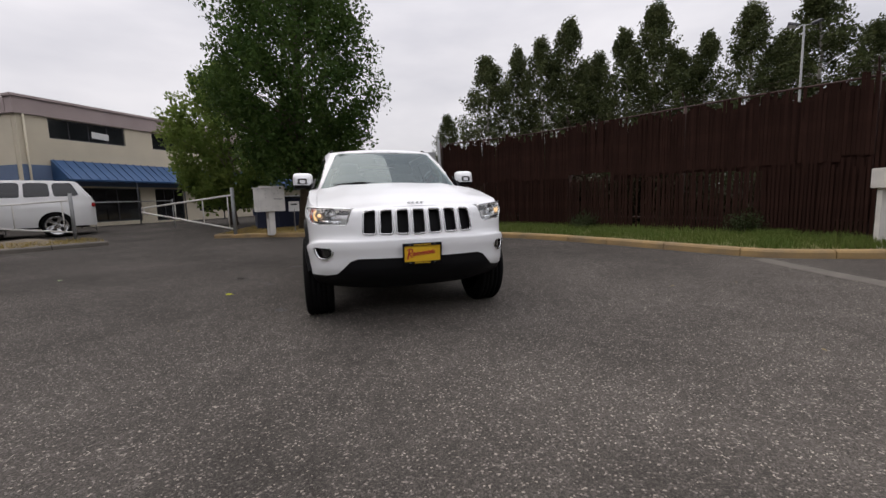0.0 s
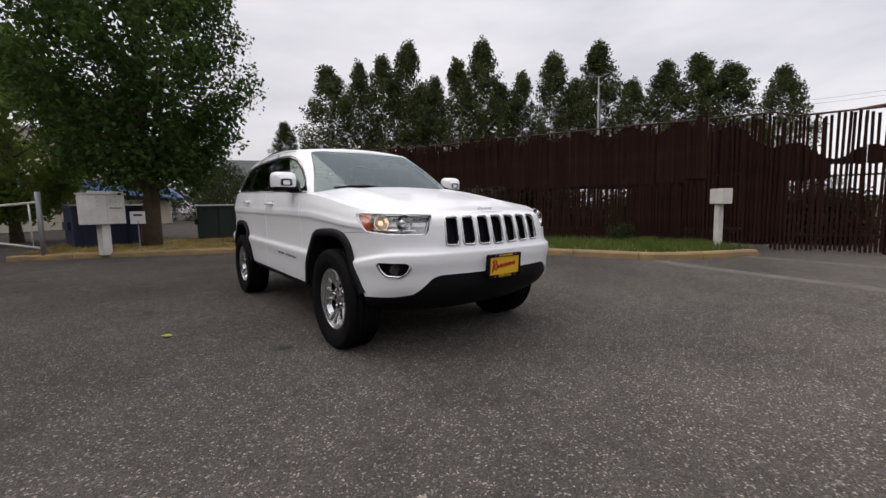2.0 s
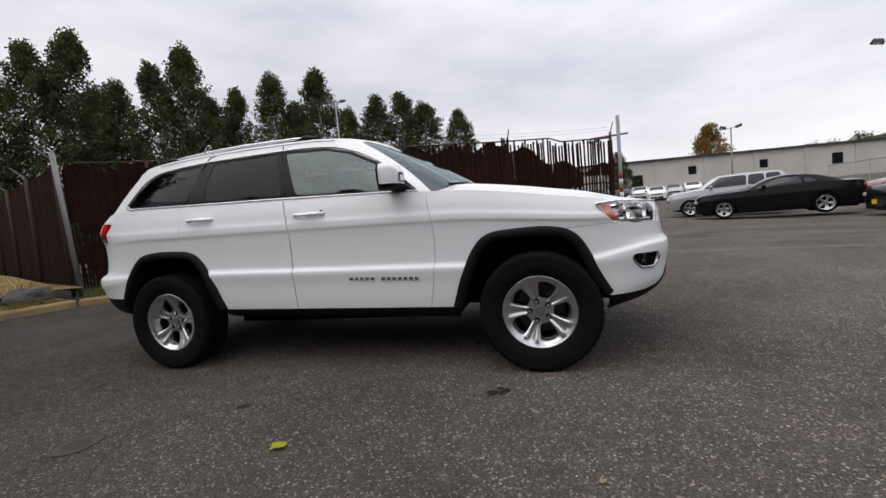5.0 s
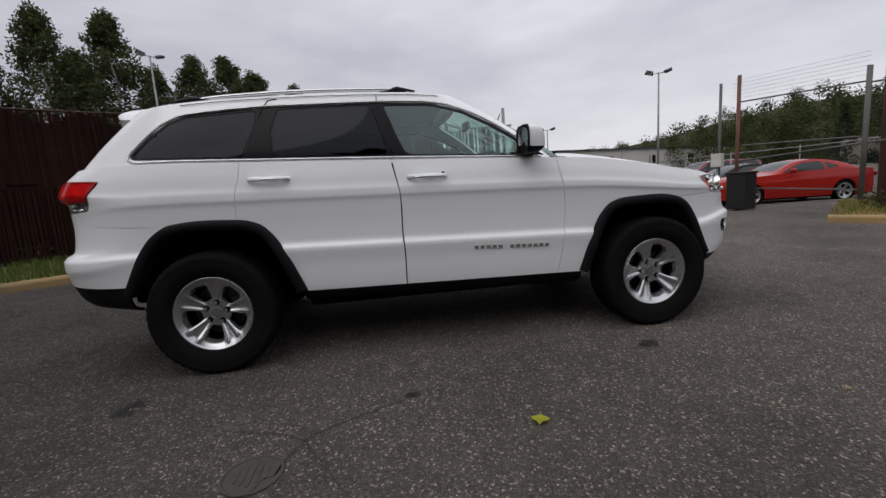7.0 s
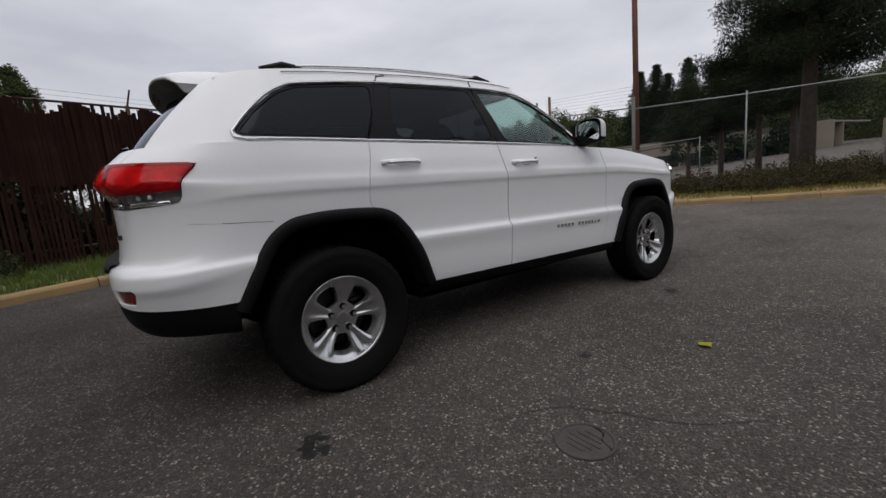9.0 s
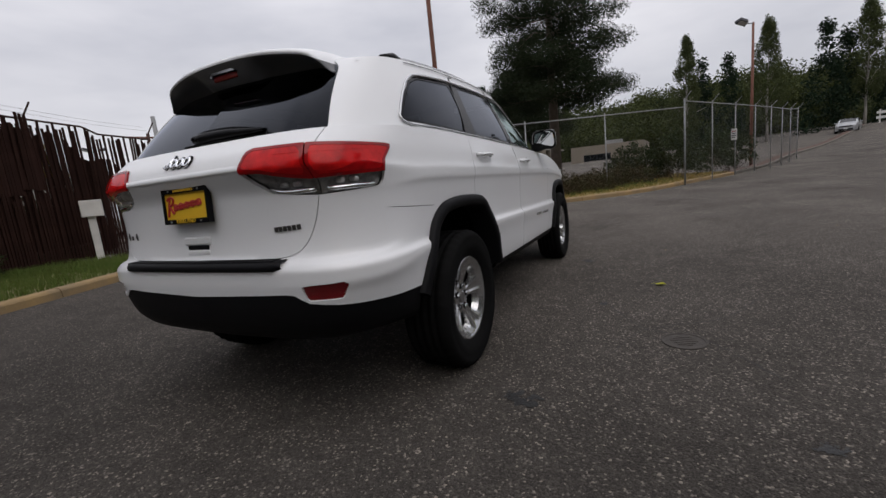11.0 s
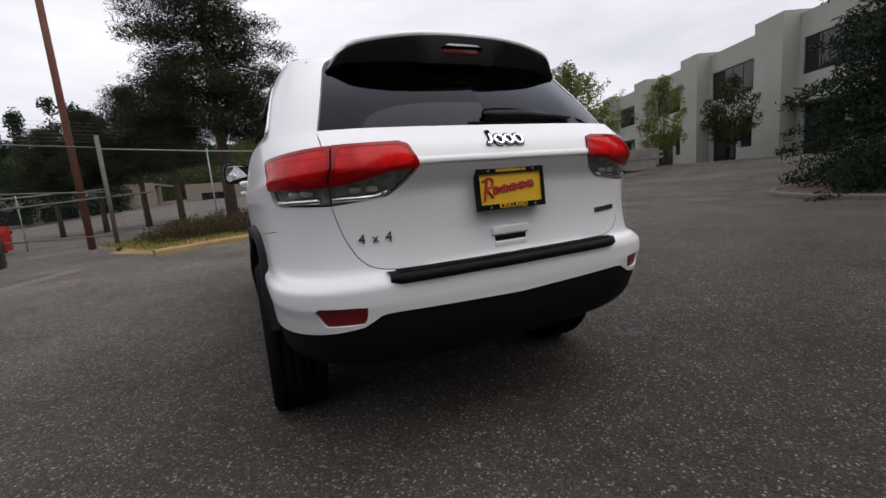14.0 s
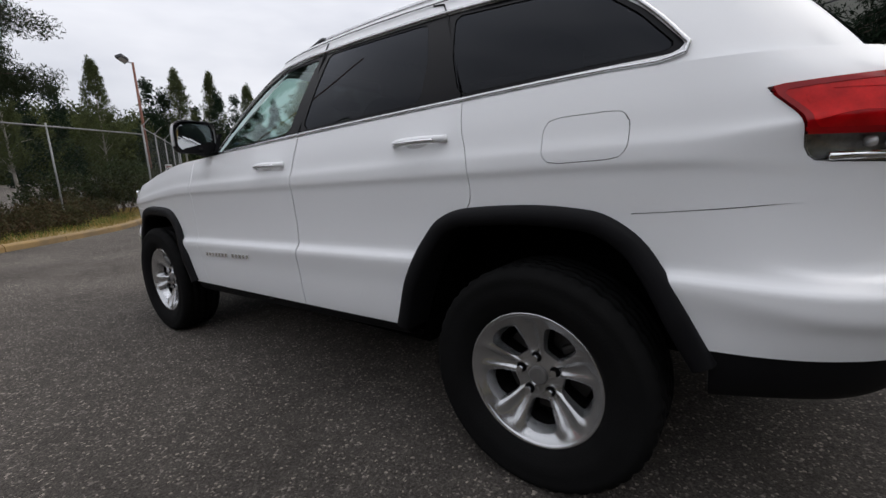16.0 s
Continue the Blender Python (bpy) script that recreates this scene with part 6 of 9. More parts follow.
def glasshouse(cols=170, rows=34):
    q = np.linspace(0, 1, cols)
    lx, ly, tx, ty = (pchip(G_S, a, q) for a in (G_LOW[:, 0], G_LOW[:, 1], G_TOP[:, 0], G_TOP[:, 1]))
    lz, tz = belt_top(ly) - 0.02, roof_edge(ty)
    lz = np.where(ly < -0.7, np.interp(lx, [0, 0.5, 0.815], [1.225, 1.215, 1.185]), lz)
    v = []
    side = step01(-0.75, -0.45, ly) * step01(2.0, 1.75, ly)
    for k in np.linspace(0, 1, rows):
        bow = 4 * k * (1 - k)
        v.append(np.stack([lx + (tx - lx) * (k ** (1 + 0.28 * side)) + 0.004 * bow * side, ly + (ty - ly) * k - 0.018 * bow * step01(-0.5, -0.85, ly) + 0.02 * bow * step01(1.9, 2.1, ly), lz + (tz - lz) * k + 0.012 * bow * step01(-0.5, -0.85, ly), q], 1))
    f = [(j * cols + i, j * cols + i + 1, (j + 1) * cols + i + 1, (j + 1) * cols + i) for j in range(rows - 1) for i in range(cols - 1)]
    return Sheet(np.concatenate(v), f), np.array(v)


GLASS_SHEET, GLASS_GRID = glasshouse()


def roof_sheet(rows=16):
    edge = GLASS_GRID[-1]
    cols = len(edge)
    v = []
    for k in np.linspace(0, 1, rows):
        crown = pchip([-0.3, 0.1, 0.8, 1.5, 1.95], [0.028, 0.05, 0.058, 0.052, 0.034], edge[:, 1]) * np.minimum(1, edge[:, 0] / 0.5)
        v.append(np.stack([edge[:, 0] * (1 - k), edge[:, 1], edge[:, 2] + crown * (1 - (1 - k) ** 2), edge[:, 3]], 1))
    f = [(j * cols + i, j * cols + i + 1, (j + 1) * cols + i + 1, (j + 1) * cols + i) for j in range(rows - 1) for i in range(cols - 1)]
    return Sheet(np.concatenate(v), f)


# outlines on the body side (y, z)
ARCH_F = [(-0.905, 0.30), (-0.905, 0.44), (-0.985, 0.66), (-1.07, 0.82), (-1.14, 0.885), (-1.23, 0.91), (-1.47, 0.918), (-1.62, 0.898), (-1.71, 0.845), (-1.775, 0.74), (-1.83, 0.61), (-1.895, 0.49), (-1.895, 0.30)]
ARCH_R = [(0.885, 0.30), (0.885, 0.485), (0.955, 0.68), (1.04, 0.83), (1.11, 0.905), (1.21, 0.94), (1.45, 0.953), (1.63, 0.938), (1.74, 0.88), (1.82, 0.78), (1.89, 0.65), (1.945, 0.55), (1.945, 0.30)]


def shrunk(arch, d):
    """The arch's line moved in towards the wheel by d."""
    c = np.array(arch[1:-1])
    t = np.gradient(c, axis=0)
    t /= np.linalg.norm(t, axis=1)[:, None]
    n = np.stack([t[:, 1], -t[:, 0]], 1)
    mid = c.mean(0) - (0, 0.15)
    s = np.sign(((mid - c) * n).sum(1))[:, None]
    return c + n * s * d


hero = thing("suv_car", Matrix.Identity(4), "white mid-size SUV with black arches parked on the asphalt", "car")


def build_hero():
    on_side = lambda v: (v[:, 1] > -2.05) & (v[:, 1] < 2.12)
    at_front = lambda v: v[:, 1] < -1.6
    at_rear = lambda v: v[:, 1] > 1.7
    G = 0.0034
    # black cladding below the white body
    def clad(v):
        x, y, z = np.abs(v[:, 0]), v[:, 1], v[:, 2]
        fr = np.interp(x, [0, 0.50, 0.56, 0.66, 0.75, 1.0], [0.606, 0.612, 0.592, 0.488, 0.468, 0.455])
        rr = np.interp(x, [0, 0.48, 0.55, 0.61, 0.70, 0.8, 1.0], [0.645, 0.660, 0.660, 0.622, 0.608, 0.595, 0.56])
        sd = 0.452 + 0.022 * np.clip(y, -1.3, 1.3)
        c = sd
        c = np.where(y < -1.7, fr, c)
        c = np.where(y > 1.7, rr, c)
        return z - c
    clad_sheet, body = LOWER.split(clad, 0.004)[0], LOWER.clip(clad(LOWER.v))
    # wheel openings
    open_f, open_r = [tuple(p) for p in shrunk(ARCH_F, 0.02)], [tuple(p) for p in shrunk(ARCH_R, 0.02)]
    open_f = [(open_f[0][0], 0.2), *open_f, (open_f[-1][0], 0.2)]
    open_r = [(open_r[0][0], 0.2), *open_r, (open_r[-1][0], 0.2)]
    for poly in (open_f, open_r):
        body = body.split(side_field(poly, on_side))[1]
        clad_sheet = clad_sheet.split(side_field(poly, on_side))[1]
    mid = lambda s, a, b: s.clip(np.minimum(s.v[:, 1] - a, b - s.v[:, 1]))
    for s, nm, lab in ((mid(clad_sheet, -9, -1.45), "front_valance", "black lower front valance"), (mid(clad_sheet, 1.45, 9), "rear_valance", "black lower rear valance")):
        panel(nm, s.both().moved(-0.004), TRIM, hero, lab, 0.02)
    rock = mid(clad_sheet, -1.45, 1.45)
    panel("sill", rock.moved(-0.006), TRIM, hero, "black rocker sill", 0.02)
    panel("sill", rock.mirrored().moved(-0.006), TRIM, hero, "black rocker sill", 0.02)

    # doors
    front_door = rounded([(0.262, 0.30), (0.255, 0.66), (0.262, 0.78), (0.255, 1.03), (0.30, 1.245), (0.30, 1.5), (-0.76, 1.5), (-0.775, 1.165), (-0.815, 0.97), (-0.81, 0.75), (-0.775, 0.53), (-0.745, 0.42), (-0.745, 0.30)], 0.10)
    rear_door = rounded([(1.19, 1.5), (1.205, 1.20), (1.235, 1.10), (1.245, 0.94), (1.10, 0.88), (1.03, 0.80), (0.93, 0.61), (0.875, 0.47), (0.86, 0.30), (0.267, 0.30), (0.260, 0.66), (0.267, 0.78), (0.260, 1.03), (0.305, 1.245), (0.305, 1.5)], 0.05)
    fd, body = body.split(side_field(front_door, on_side), G)
    rd, body = body.split(side_field(rear_door, on_side), G)
    # fuel flap on the car's left
    flap = rounded([(1.488, 1.068), (1.72, 1.075), (1.722, 1.20), (1.49, 1.195)], 0.045)
    # lamps
    uh0, uh1 = along(0.55, -2.262), along(0.888, -1.85)
    head = rounded([(uh0 + 0.035, 0.878), (uh0 - 0.012, 1.008), (uh1 - 0.10, 1.026), (uh1 + 0.02, 1.022), (uh1 - 0.085, 0.905), (uh0 + 0.28, 0.882)], 0.018)
    hl, body = body.split(wrap_field(head, at_front), 0.004)
    ut0, ut1, utm = along(0.375, 2.386), along(0.815, 2.0), along(0.67, 2.33)
    tail = rounded([(ut0, 1.155), (ut0 - 0.045, 1.235), (utm, 1.232), (ut1, 1.215), (ut1 + 0.07, 1.13), (ut1 + 0.13, 1.048), (utm, 1.035), (ut0 - 0.10, 1.055), (ut0 - 0.025, 1.11)], 0.02)
    tl, body = body.split(wrap_field(tail, at_rear), 0.003)
    # tailgate
    gate_line = rounded([(-0.2, 0.792), (0.50, 0.800), (0.585, 0.825), (0.635, 0.92), (0.668, 1.05), (0.672, 1.5), (-0.2, 1.5)], [0.02, 0.06, 0.10, 0.1, 0.05, 0.02, 0.02])
    tg, body = body.split(face_field(gate_line, lambda v: v[:, 1] > 2.12), G)
    # bumpers
    uf = along(0.862, -1.84)
    fb, body = body.split(lambda v: np.where(v[:, 1] < -1.6, np.maximum(v[:, 2] - np.interp(v[:, 3], [0, 0.50, 0.56, uf - 0.05, uf + 0.3], [1.2, 1.2, 0.90, 0.90, 0.885]), v[:, 3] - (uf + 0.4)), 1.0), G)
    ub = along(0.86, 1.98)
    seam = np.where(body.v[:, 1] > 1.7, body.v[:, 2] - np.interp(body.v[:, 3], [ub - 0.3, ub, ub + 0.13], [0.925, 0.945, 0.955]), 1.0)
    open_seam = 0.0014 * step01(ub + 0.16, ub + 0.06, body.v[:, 3])
    rb, body = body.clip(-seam - open_seam), body.clip(seam - open_seam)

    # grille slots and fog lamp openings in the front bumper
    slots = []
    for k in range(4):
        x0 = 0.128 * k
        w = 0.051
        lean = 0.006 * k
        slots.append(rounded([(x0 - w + lean * 0.4, 0.993), (x0 + w + lean * 0.2, 0.991 - 0.002 * k), (x0 + w + lean, 0.798 + 0.003 * k), (x0 - w + lean * 1.1, 0.794 + 0.003 * k)], 0.022))
    for k, p in enumerate(slots):
        hole, fb = fb.split(face_field(p, at_front))
        rims = [p] if k == 0 else [p, [(-a, c) for a, c in p]]
        for r in rims:
            pts = [(a, skin_y(a, c, False) - 0.003, c) for a, c in r]
            part("grille_frame", Soup().tube(pts, 0.007, 6, closed=True), ALLOY, hero, "satin silver grille frame", smooth=True)
            back = [(a, skin_y(a, c, False) + 0.045, c) for a, c in r]
            n = len(pts)
            part("grille_mesh", Soup().add(pts + back, [(i, (i + 1) % n, n + (i + 1) % n, n + i) for i in range(n)] + [tuple(range(n, 2 * n))]), TRIM, hero, "black mesh behind the grille slot")
    fog_u = along(0.775, -2.11)
    fog = rounded([(fog_u - 0.12, 0.698), (fog_u + 0.125, 0.702), (fog_u + 0.11, 0.655), (fog_u + 0.06, 0.612), (fog_u - 0.035, 0.607), (fog_u - 0.10, 0.645)], 0.02)
    fg, fb = fb.split(wrap_field(fog, at_front))
    # mark under the grille: a fold across the bumper
    panel("front_bumper", biggest(fb).both(), CAR_WHITE, hero, "white front bumper with upright grille")
    # rear bumper details
    ref_u = along(0.655, 2.338)
    refl = rounded([(ref_u - 0.10, 0.700), (ref_u + 0.09, 0.694), (ref_u + 0.06, 0.632), (ref_u - 0.08, 0.630)], 0.008)
    rf, rb = rb.split(wrap_field(refl, at_rear))
    panel("rear_bumper", rb.both(), CAR_WHITE, hero, "white rear bumper")
    for s in (rf, rf.mirrored()):
        panel("rear_reflector", s.moved(-0.008), DARK_RED, hero, "dark red bumper reflector")
    for s in (fg, fg.mirrored()):
        fl = panel("fog_lamp", s.moved(-0.045), GLOSS_BLACK, hero, "fog lamp in a black recess", 0)
    for sgn in (1, -1):
        pts = [(sgn * pchip(PLAN_S, PLAN[:, 0], u), pchip(PLAN_S, PLAN[:, 1], u) - 0.012, z) for u, z in fog]
        n = len(pts)
        inner = [(p[0] * 0.985, p[1] + 0.05, p[2]) for p in pts]
        part("fog_recess", Soup().add(pts + inner, [(i, (i + 1) % n, n + (i + 1) % n, n + i) for i in range(n)]), GLOSS_BLACK, hero)
        low = [p for p in pts if p[2] < 0.690 ]
        low = sorted(low, key=lambda p: -p[0] * sgn)
        part("fog_trim", Soup().tube([(p[0] * 0.984, p[1] + 0.002, p[2]) for p in low], 0.0085, 6), CHROME, hero, "chrome fog lamp trim", smooth=True)
        c = Vector((sgn * 0.74, -2.08, 0.655))
        part("fog_bulb", Soup().tube([c, c + Vector((sgn * 0.012, -0.02, 0))], 0.036, 14), LENS, hero)

    for s in (fd, fd.mirrored()):
        panel("front_door", s, CAR_WHITE, hero, "white front door")
    for s in (rd, rd.mirrored()):
        panel("rear_door", s, CAR_WHITE, hero, "white rear door")
    panel("tailgate", tg.both(), CAR_WHITE, hero, "white tailgate")
    quarter_l = biggest(body.clip(body.v[:, 1]))
    fl_in, quarter_l2 = quarter_l.split(side_field(flap), 0.0022)
    panel("fuel_flap", fl_in, CAR_WHITE, hero, "white fuel flap")
    panel("rear_quarter", quarter_l2, CAR_WHITE, hero, "white rear quarter panel with the fuel flap")
    panel("rear_quarter", quarter_l.mirrored(), CAR_WHITE, hero, "white rear quarter panel")
    fend = biggest(body.clip(-body.v[:, 1]))
    hood = hood_sheet()
    # shut line of the hood
    def shut(v):
        x = np.abs(v[:, 0])
        lim = np.interp(v[:, 1], [-2.3, -2.1, -1.95, -1.8, -1.5, -1.1, -0.85], [0.9, 0.80, 0.79, 0.795, 0.80, 0.785, 0.755])
        return x - lim
    hd_in, hd_out = hood.split(shut, G)
    panel("hood", hd_in.both(), CAR_WHITE, hero, "white hood with raised middle")
    for s, o in ((fend, hd_out), (fend.mirrored(), hd_out.mirrored())):
        panel("front_fender", Sheet(np.concatenate([s.v, o.v]), s.f + [tuple(i + len(s.v) for i in f) for f in o.f]), CAR_WHITE, hero, "white front fender", 0.012)

    # head lamps
    for sgn, s in ((1, hl), (-1, hl.mirrored())):
        h = panel("headlight", s.moved(-0.055), LAMP_SILVER, hero, "headlight with chrome reflector and amber corner", 0)
        panel("lens", s.moved(-0.002), LENS, h, "clear lens", 0.02).visible_shadow = False
        ring = [(sgn * pchip(PLAN_S, PLAN[:, 0], u) * 0.986, pchip(PLAN_S, PLAN[:, 1], u) + 0.046 * float(step01(-1.72, -2.16, pchip(PLAN_S, PLAN[:, 1], u))), z) for u, z in head]
        part("bezel", Soup().tube([(p[0], p[1] + 0.006, p[2]) for p in ring], 0.007, 6, closed=True), CHROME, h, "chrome edge", smooth=True)
        for x, y, r, mt, nm in ((0.780, -1.985, 0.044, lamp_glow, "lit_bulb"), (0.672, -2.095, 0.048, CHROME, "projector")):
            c = Vector((sgn * x, y, 0.958))
            part("reflector_bowl", Soup().tube([c + Vector((0, 0.03, 0)), c, c + Vector((sgn * 0.01, -0.025, 0))], [0.02, r * 0.9, r * 1.12], 18, caps=False), CHROME, h, smooth=True)
            part(nm, Soup().tube([c + Vector((0, 0.015, 0)), c + Vector((0, -0.004, 0))], r * (0.34 if nm == "lit_bulb" else 0.6), 14), mt, h, smooth=True)
        am = wrap_field([(uh1 - 0.10, 0.5), (uh1 - 0.155, 1.5), (uh1 + 0.3, 1.5), (uh1 + 0.3, 0.5)], at_front)
        amber = hl.split(am)[0]
        panel("amber_reflector", (amber if sgn > 0 else amber.mirrored()).moved(-0.018), AMBER, h, "amber corner reflector", 0)
        part("trim_bar", Soup().tube([(sgn * 0.615, -2.155, 0.90), (sgn * 0.735, -2.06, 0.905), (sgn * 0.812, -1.955, 0.915)], 0.012, 6), CHROME, h, smooth=True)

    # tail lamps: red above, clear below, in two pieces that part at the tailgate's edge
    for sgn in (1, -1):
        red_poly = [(ut1 - 0.3, 1.108), (ut1 + 0.06, 1.106), (utm, 1.100), (utm + 0.05, 1.106), (ut0 - 0.17, 1.122), (ut0 - 0.10, 1.140), (ut0 + 0.1, 1.150), (ut0 + 0.1, 1.5), (ut1 - 0.3, 1.5)]
        guide = lambda v: np.maximum(np.maximum(poly_distance(tail, v[:, [3, 2]]), poly_distance(red_poly, v[:, [3, 2]])), 0.004 - np.abs(v[:, 3] - utm)) + 0.013
        up, low = tl.split(wrap_field(red_poly))
        for keep in (1, -1):
            cut = lambda q: q.clip(keep * (utm - q.v[:, 3]) - 0.003)
            a, b = cut(up), cut(low)
            inner, edge = a.split(guide)
            bright, deep = inner.split(lambda v: 1.135 + 0.012 * np.sin(22 * (v[:, 3] - utm)) - v[:, 2])
            glow, bright = bright.split(lambda v: np.abs(poly_distance(tail, v[:, [3, 2]]) + 0.030) - 0.006)
            if sgn < 0:
                a, b, edge, bright, deep, glow = (q.mirrored() for q in (a, b, edge, bright, deep, glow))
            lamp = panel("tail_light", b.moved(-0.022), TAIL_SILVER, hero, "tail light with red top and clear lower lens", 0)
            panel("red_lens", edge.moved(0.008), RED_LENS, lamp, "deep red lens border", 0.03)
            panel("light_guide", bright.moved(0.0065), RED_GUIDE, lamp, "bright red light guide", 0.004)
            panel("guide_ring", glow.moved(0.0075), RED_GUIDE, lamp, "bright red guide ring", 0.004)
            panel("lower_reflector", deep.moved(0.006), RED_DEEP, lamp, "deep red lower reflector", 0.004)
            panel("clear_lens", b.moved(0.004), LENS, lamp, "clear lower lens", 0.006).visible_shadow = False
        for x0, x1 in ((0.47, 0.655), (0.695, 0.81)):
            strip_path = [(sgn * x, skin_y(x, 1.062, True) - 0.004, 1.056 + 0.022 * float(step01(0.52, 0.46, x))) for x in np.linspace(x0, x1, 7)]
            part("reversing_bar", Soup().tube(strip_path, 0.0105, 6), CHROME, hero, "chrome strip in the tail light", smooth=True)
            for u in (0.3, 0.6):
                x = x0 + (x1 - x0) * u
                part("reflector_cup", Soup().add(*pillow((sgn * x, skin_y(x, 1.085, True) - 0.022, 1.084), (0.022, 0.012, 0.012), None, 14, 8, 0.7)), LAMP_SILVER, hero, "small silver reflector cup", smooth=True)

    # glasshouse
    g = GLASS_SHEET
    dlo = rounded([(-0.70, 1.222), (-0.54, 1.232), (0.31, 1.268), (1.18, 1.300), (1.80, 1.325), (1.832, 1.346), (1.73, 1.456), (1.615, 1.545), (1.52, 1.585), (1.27, 1.606), (1.0, 1.615), (0.3, 1.618), (0.0, 1.606), (-0.20, 1.555), (-0.40, 1.455), (-0.55, 1.353)], 0.02)
    d_in, g = g.split(side_field(dlo, lambda v: (v[:, 1] > -0.78) & (v[:, 1] < 1.86)))
    shield = rounded([(-0.3, 1.12), (0.80, 1.12), (0.765, 1.215), (0.57, 1.640), (0.50, 1.652), (-0.3, 1.660)], 0.02)
    ws, g = g.split(face_field(shield, lambda v: (v[:, 3] < 0.30) & (v[:, 1] < 0.1)), 0.004)
    rearp = rounded([(-0.3, 1.287), (0.665, 1.285), (0.562, 1.60), (0.50, 1.64), (-0.3, 1.64)], [0.02, 0.025, 0.05, 0.02, 0.02])
    rg, g = g.split(face_field(rearp, lambda v: v[:, 1] > 1.78), 0.004)
    roof = roof_sheet()
    panel("windscreen", ws.both().moved(-0.004), SHIELD_GLASS, hero, "raked windscreen", 0.006).visible_shadow = False
    panel("rear_window", rg.both().moved(-0.004), TINT_GLASS, hero, "dark tinted rear window", 0.006).visible_shadow = False
    panel("roof", roof.both(), CAR_WHITE, hero, "white roof", 0)
    for s in (g, g.mirrored()):
        panel("pillar_frame", s, CAR_WHITE, hero, "white pillars and window frame", 0.02)
    # side panes: front, rear and quarter, with dark pillars between
    W = ((rounded([(-0.66, 1.235), (0.205, 1.276), (0.325, 1.60), (0.0, 1.590), (-0.18, 1.545), (-0.38, 1.446), (-0.53, 1.345)], 0.02), CLEAR_GLASS, "front side window with a green tint"),
         (rounded([(0.315, 1.280), (1.005, 1.307), (1.015, 1.45), (0.975, 1.600), (0.40, 1.606)], 0.02), TINT_GLASS, "dark tinted rear door window"),
         (rounded([(1.175, 1.312), (1.785, 1.337), (1.806, 1.351), (1.71, 1.453), (1.60, 1.538), (1.50, 1.572), (1.10, 1.597), (1.125, 1.45)], 0.02), TINT_GLASS, "dark tinted quarter window"))
    rest = d_in
    for poly, mt, lab in W:
        pane, rest = rest.split(side_field(poly), 0.003)
        for s in (pane, pane.mirrored()):
            panel("side_window", s.moved(-0.005), mt, hero, lab, 0.005).visible_shadow = False
    for s in (rest, rest.mirrored()):
        panel("window_pillar", s.moved(-0.002), GLOSS_BLACK, hero, "gloss black window surround", 0.01)
    # chrome along the belt and round the quarter glass
    gp = GLASS_GRID.reshape(-1, 4)
    def glass_x(y, z):
        d = (gp[:, 1] - y) ** 2 + (gp[:, 2] - z) ** 2
        k = np.argsort(d)[:6]
        w = 1 / (d[k] + 1e-5)
        return float((gp[k, 0] * w).sum() / w.sum())
    belt = [(y, float(belt_top(y)) + 0.012) for y in np.linspace(-0.70, 1.77, 26)]
    hoop = belt + [tuple(p) for p in smooth_line([(1.80, 1.316), (1.832, 1.326), (1.838, 1.340), (1.815, 1.372), (1.735, 1.460), (1.625, 1.549), (1.53, 1.588), (1.42, 1.600), (1.0, 1.623), (0.3, 1.626), (0.0, 1.614), (-0.20, 1.563), (-0.40, 1.463), (-0.55, 1.361)], 0.03)]
    for sgn in (1, -1):
        part("window_trim", Soup().tube([(sgn * (glass_x(y, z) + 0.006), y, z) for y, z in hoop], 0.006, 6), ALLOY, hero, "chrome window surround", smooth=True)
        part("roof_moulding", Soup().tube([(sgn * (glass_x(y, float(roof_edge(y)) - 0.02) + 0.006), y, float(roof_edge(y)) - 0.018) for y in np.linspace(-0.05, 1.55, 24)], 0.0022, 5), GLOSS_BLACK, hero, smooth=True)
        part("door_joint", Soup().tube([(sgn * (glass_x(y, z) + 0.002), y, z) for y, z in ((1.195, 1.29), (1.06, 1.615), (1.03, 1.66), (0.98, 1.668))], 0.0035, 5), GLOSS_BLACK, hero, smooth=True)
        part("door_joint", Soup().tube([(sgn * (glass_x(y, z) + 0.002), y, z) for y, z in ((0.285, 1.26), (0.36, 1.61), (0.36, 1.668))], 0.0035, 5), GLOSS_BLACK, hero, smooth=True)
        # roof rails
        rail = [(0.12, -0.016), (0.18, 0.002), (0.30, 0.010), (0.8, 0.012), (1.3, 0.008), (1.50, 0.0), (1.60, -0.016)]
        path = smooth_line([(sgn * (0.625 - 0.02 * abs(y - 0.8)), y, float(roof_edge(y)) + 0.022 + h) for y, h in rail], 0.06)
        part("roof_rail", Soup().tube(path, 0.016, 8, flat=0.8), ALLOY, hero, "silver roof rail", smooth=True)
        for y0, y1 in ((0.10, 0.33), (1.40, 1.63)):
            part("rail_foot", Soup().tube([(sgn * 0.613, y0, float(roof_edge(y0)) + 0.015), (sgn * 0.613, (y0 + y1) / 2, float(roof_edge((y0 + y1) / 2)) + 0.030), (sgn * 0.613, y1, float(roof_edge(y1)) + 0.015)], [0.012, 0.022, 0.012], 8), GLOSS_BLACK, hero, smooth=True)

    # arch mouldings and wheel housings
    for arch in (ARCH_F, ARCH_R):
        outer = smooth_line(arch[1:-1], 0.03)
        inner = smooth_line([tuple(p) for p in shrunk(arch, 0.062)], 0.03)
        n = 64
        res = lambda line: np.stack([np.interp(np.linspace(0, 1, n), np.linspace(0, 1, len(line)), line[:, k]) for k in (0, 1)], 1)
        o, i_ = res(outer), res(inner)
        xs = np.array([skin_x(y, z) for y, z in o])
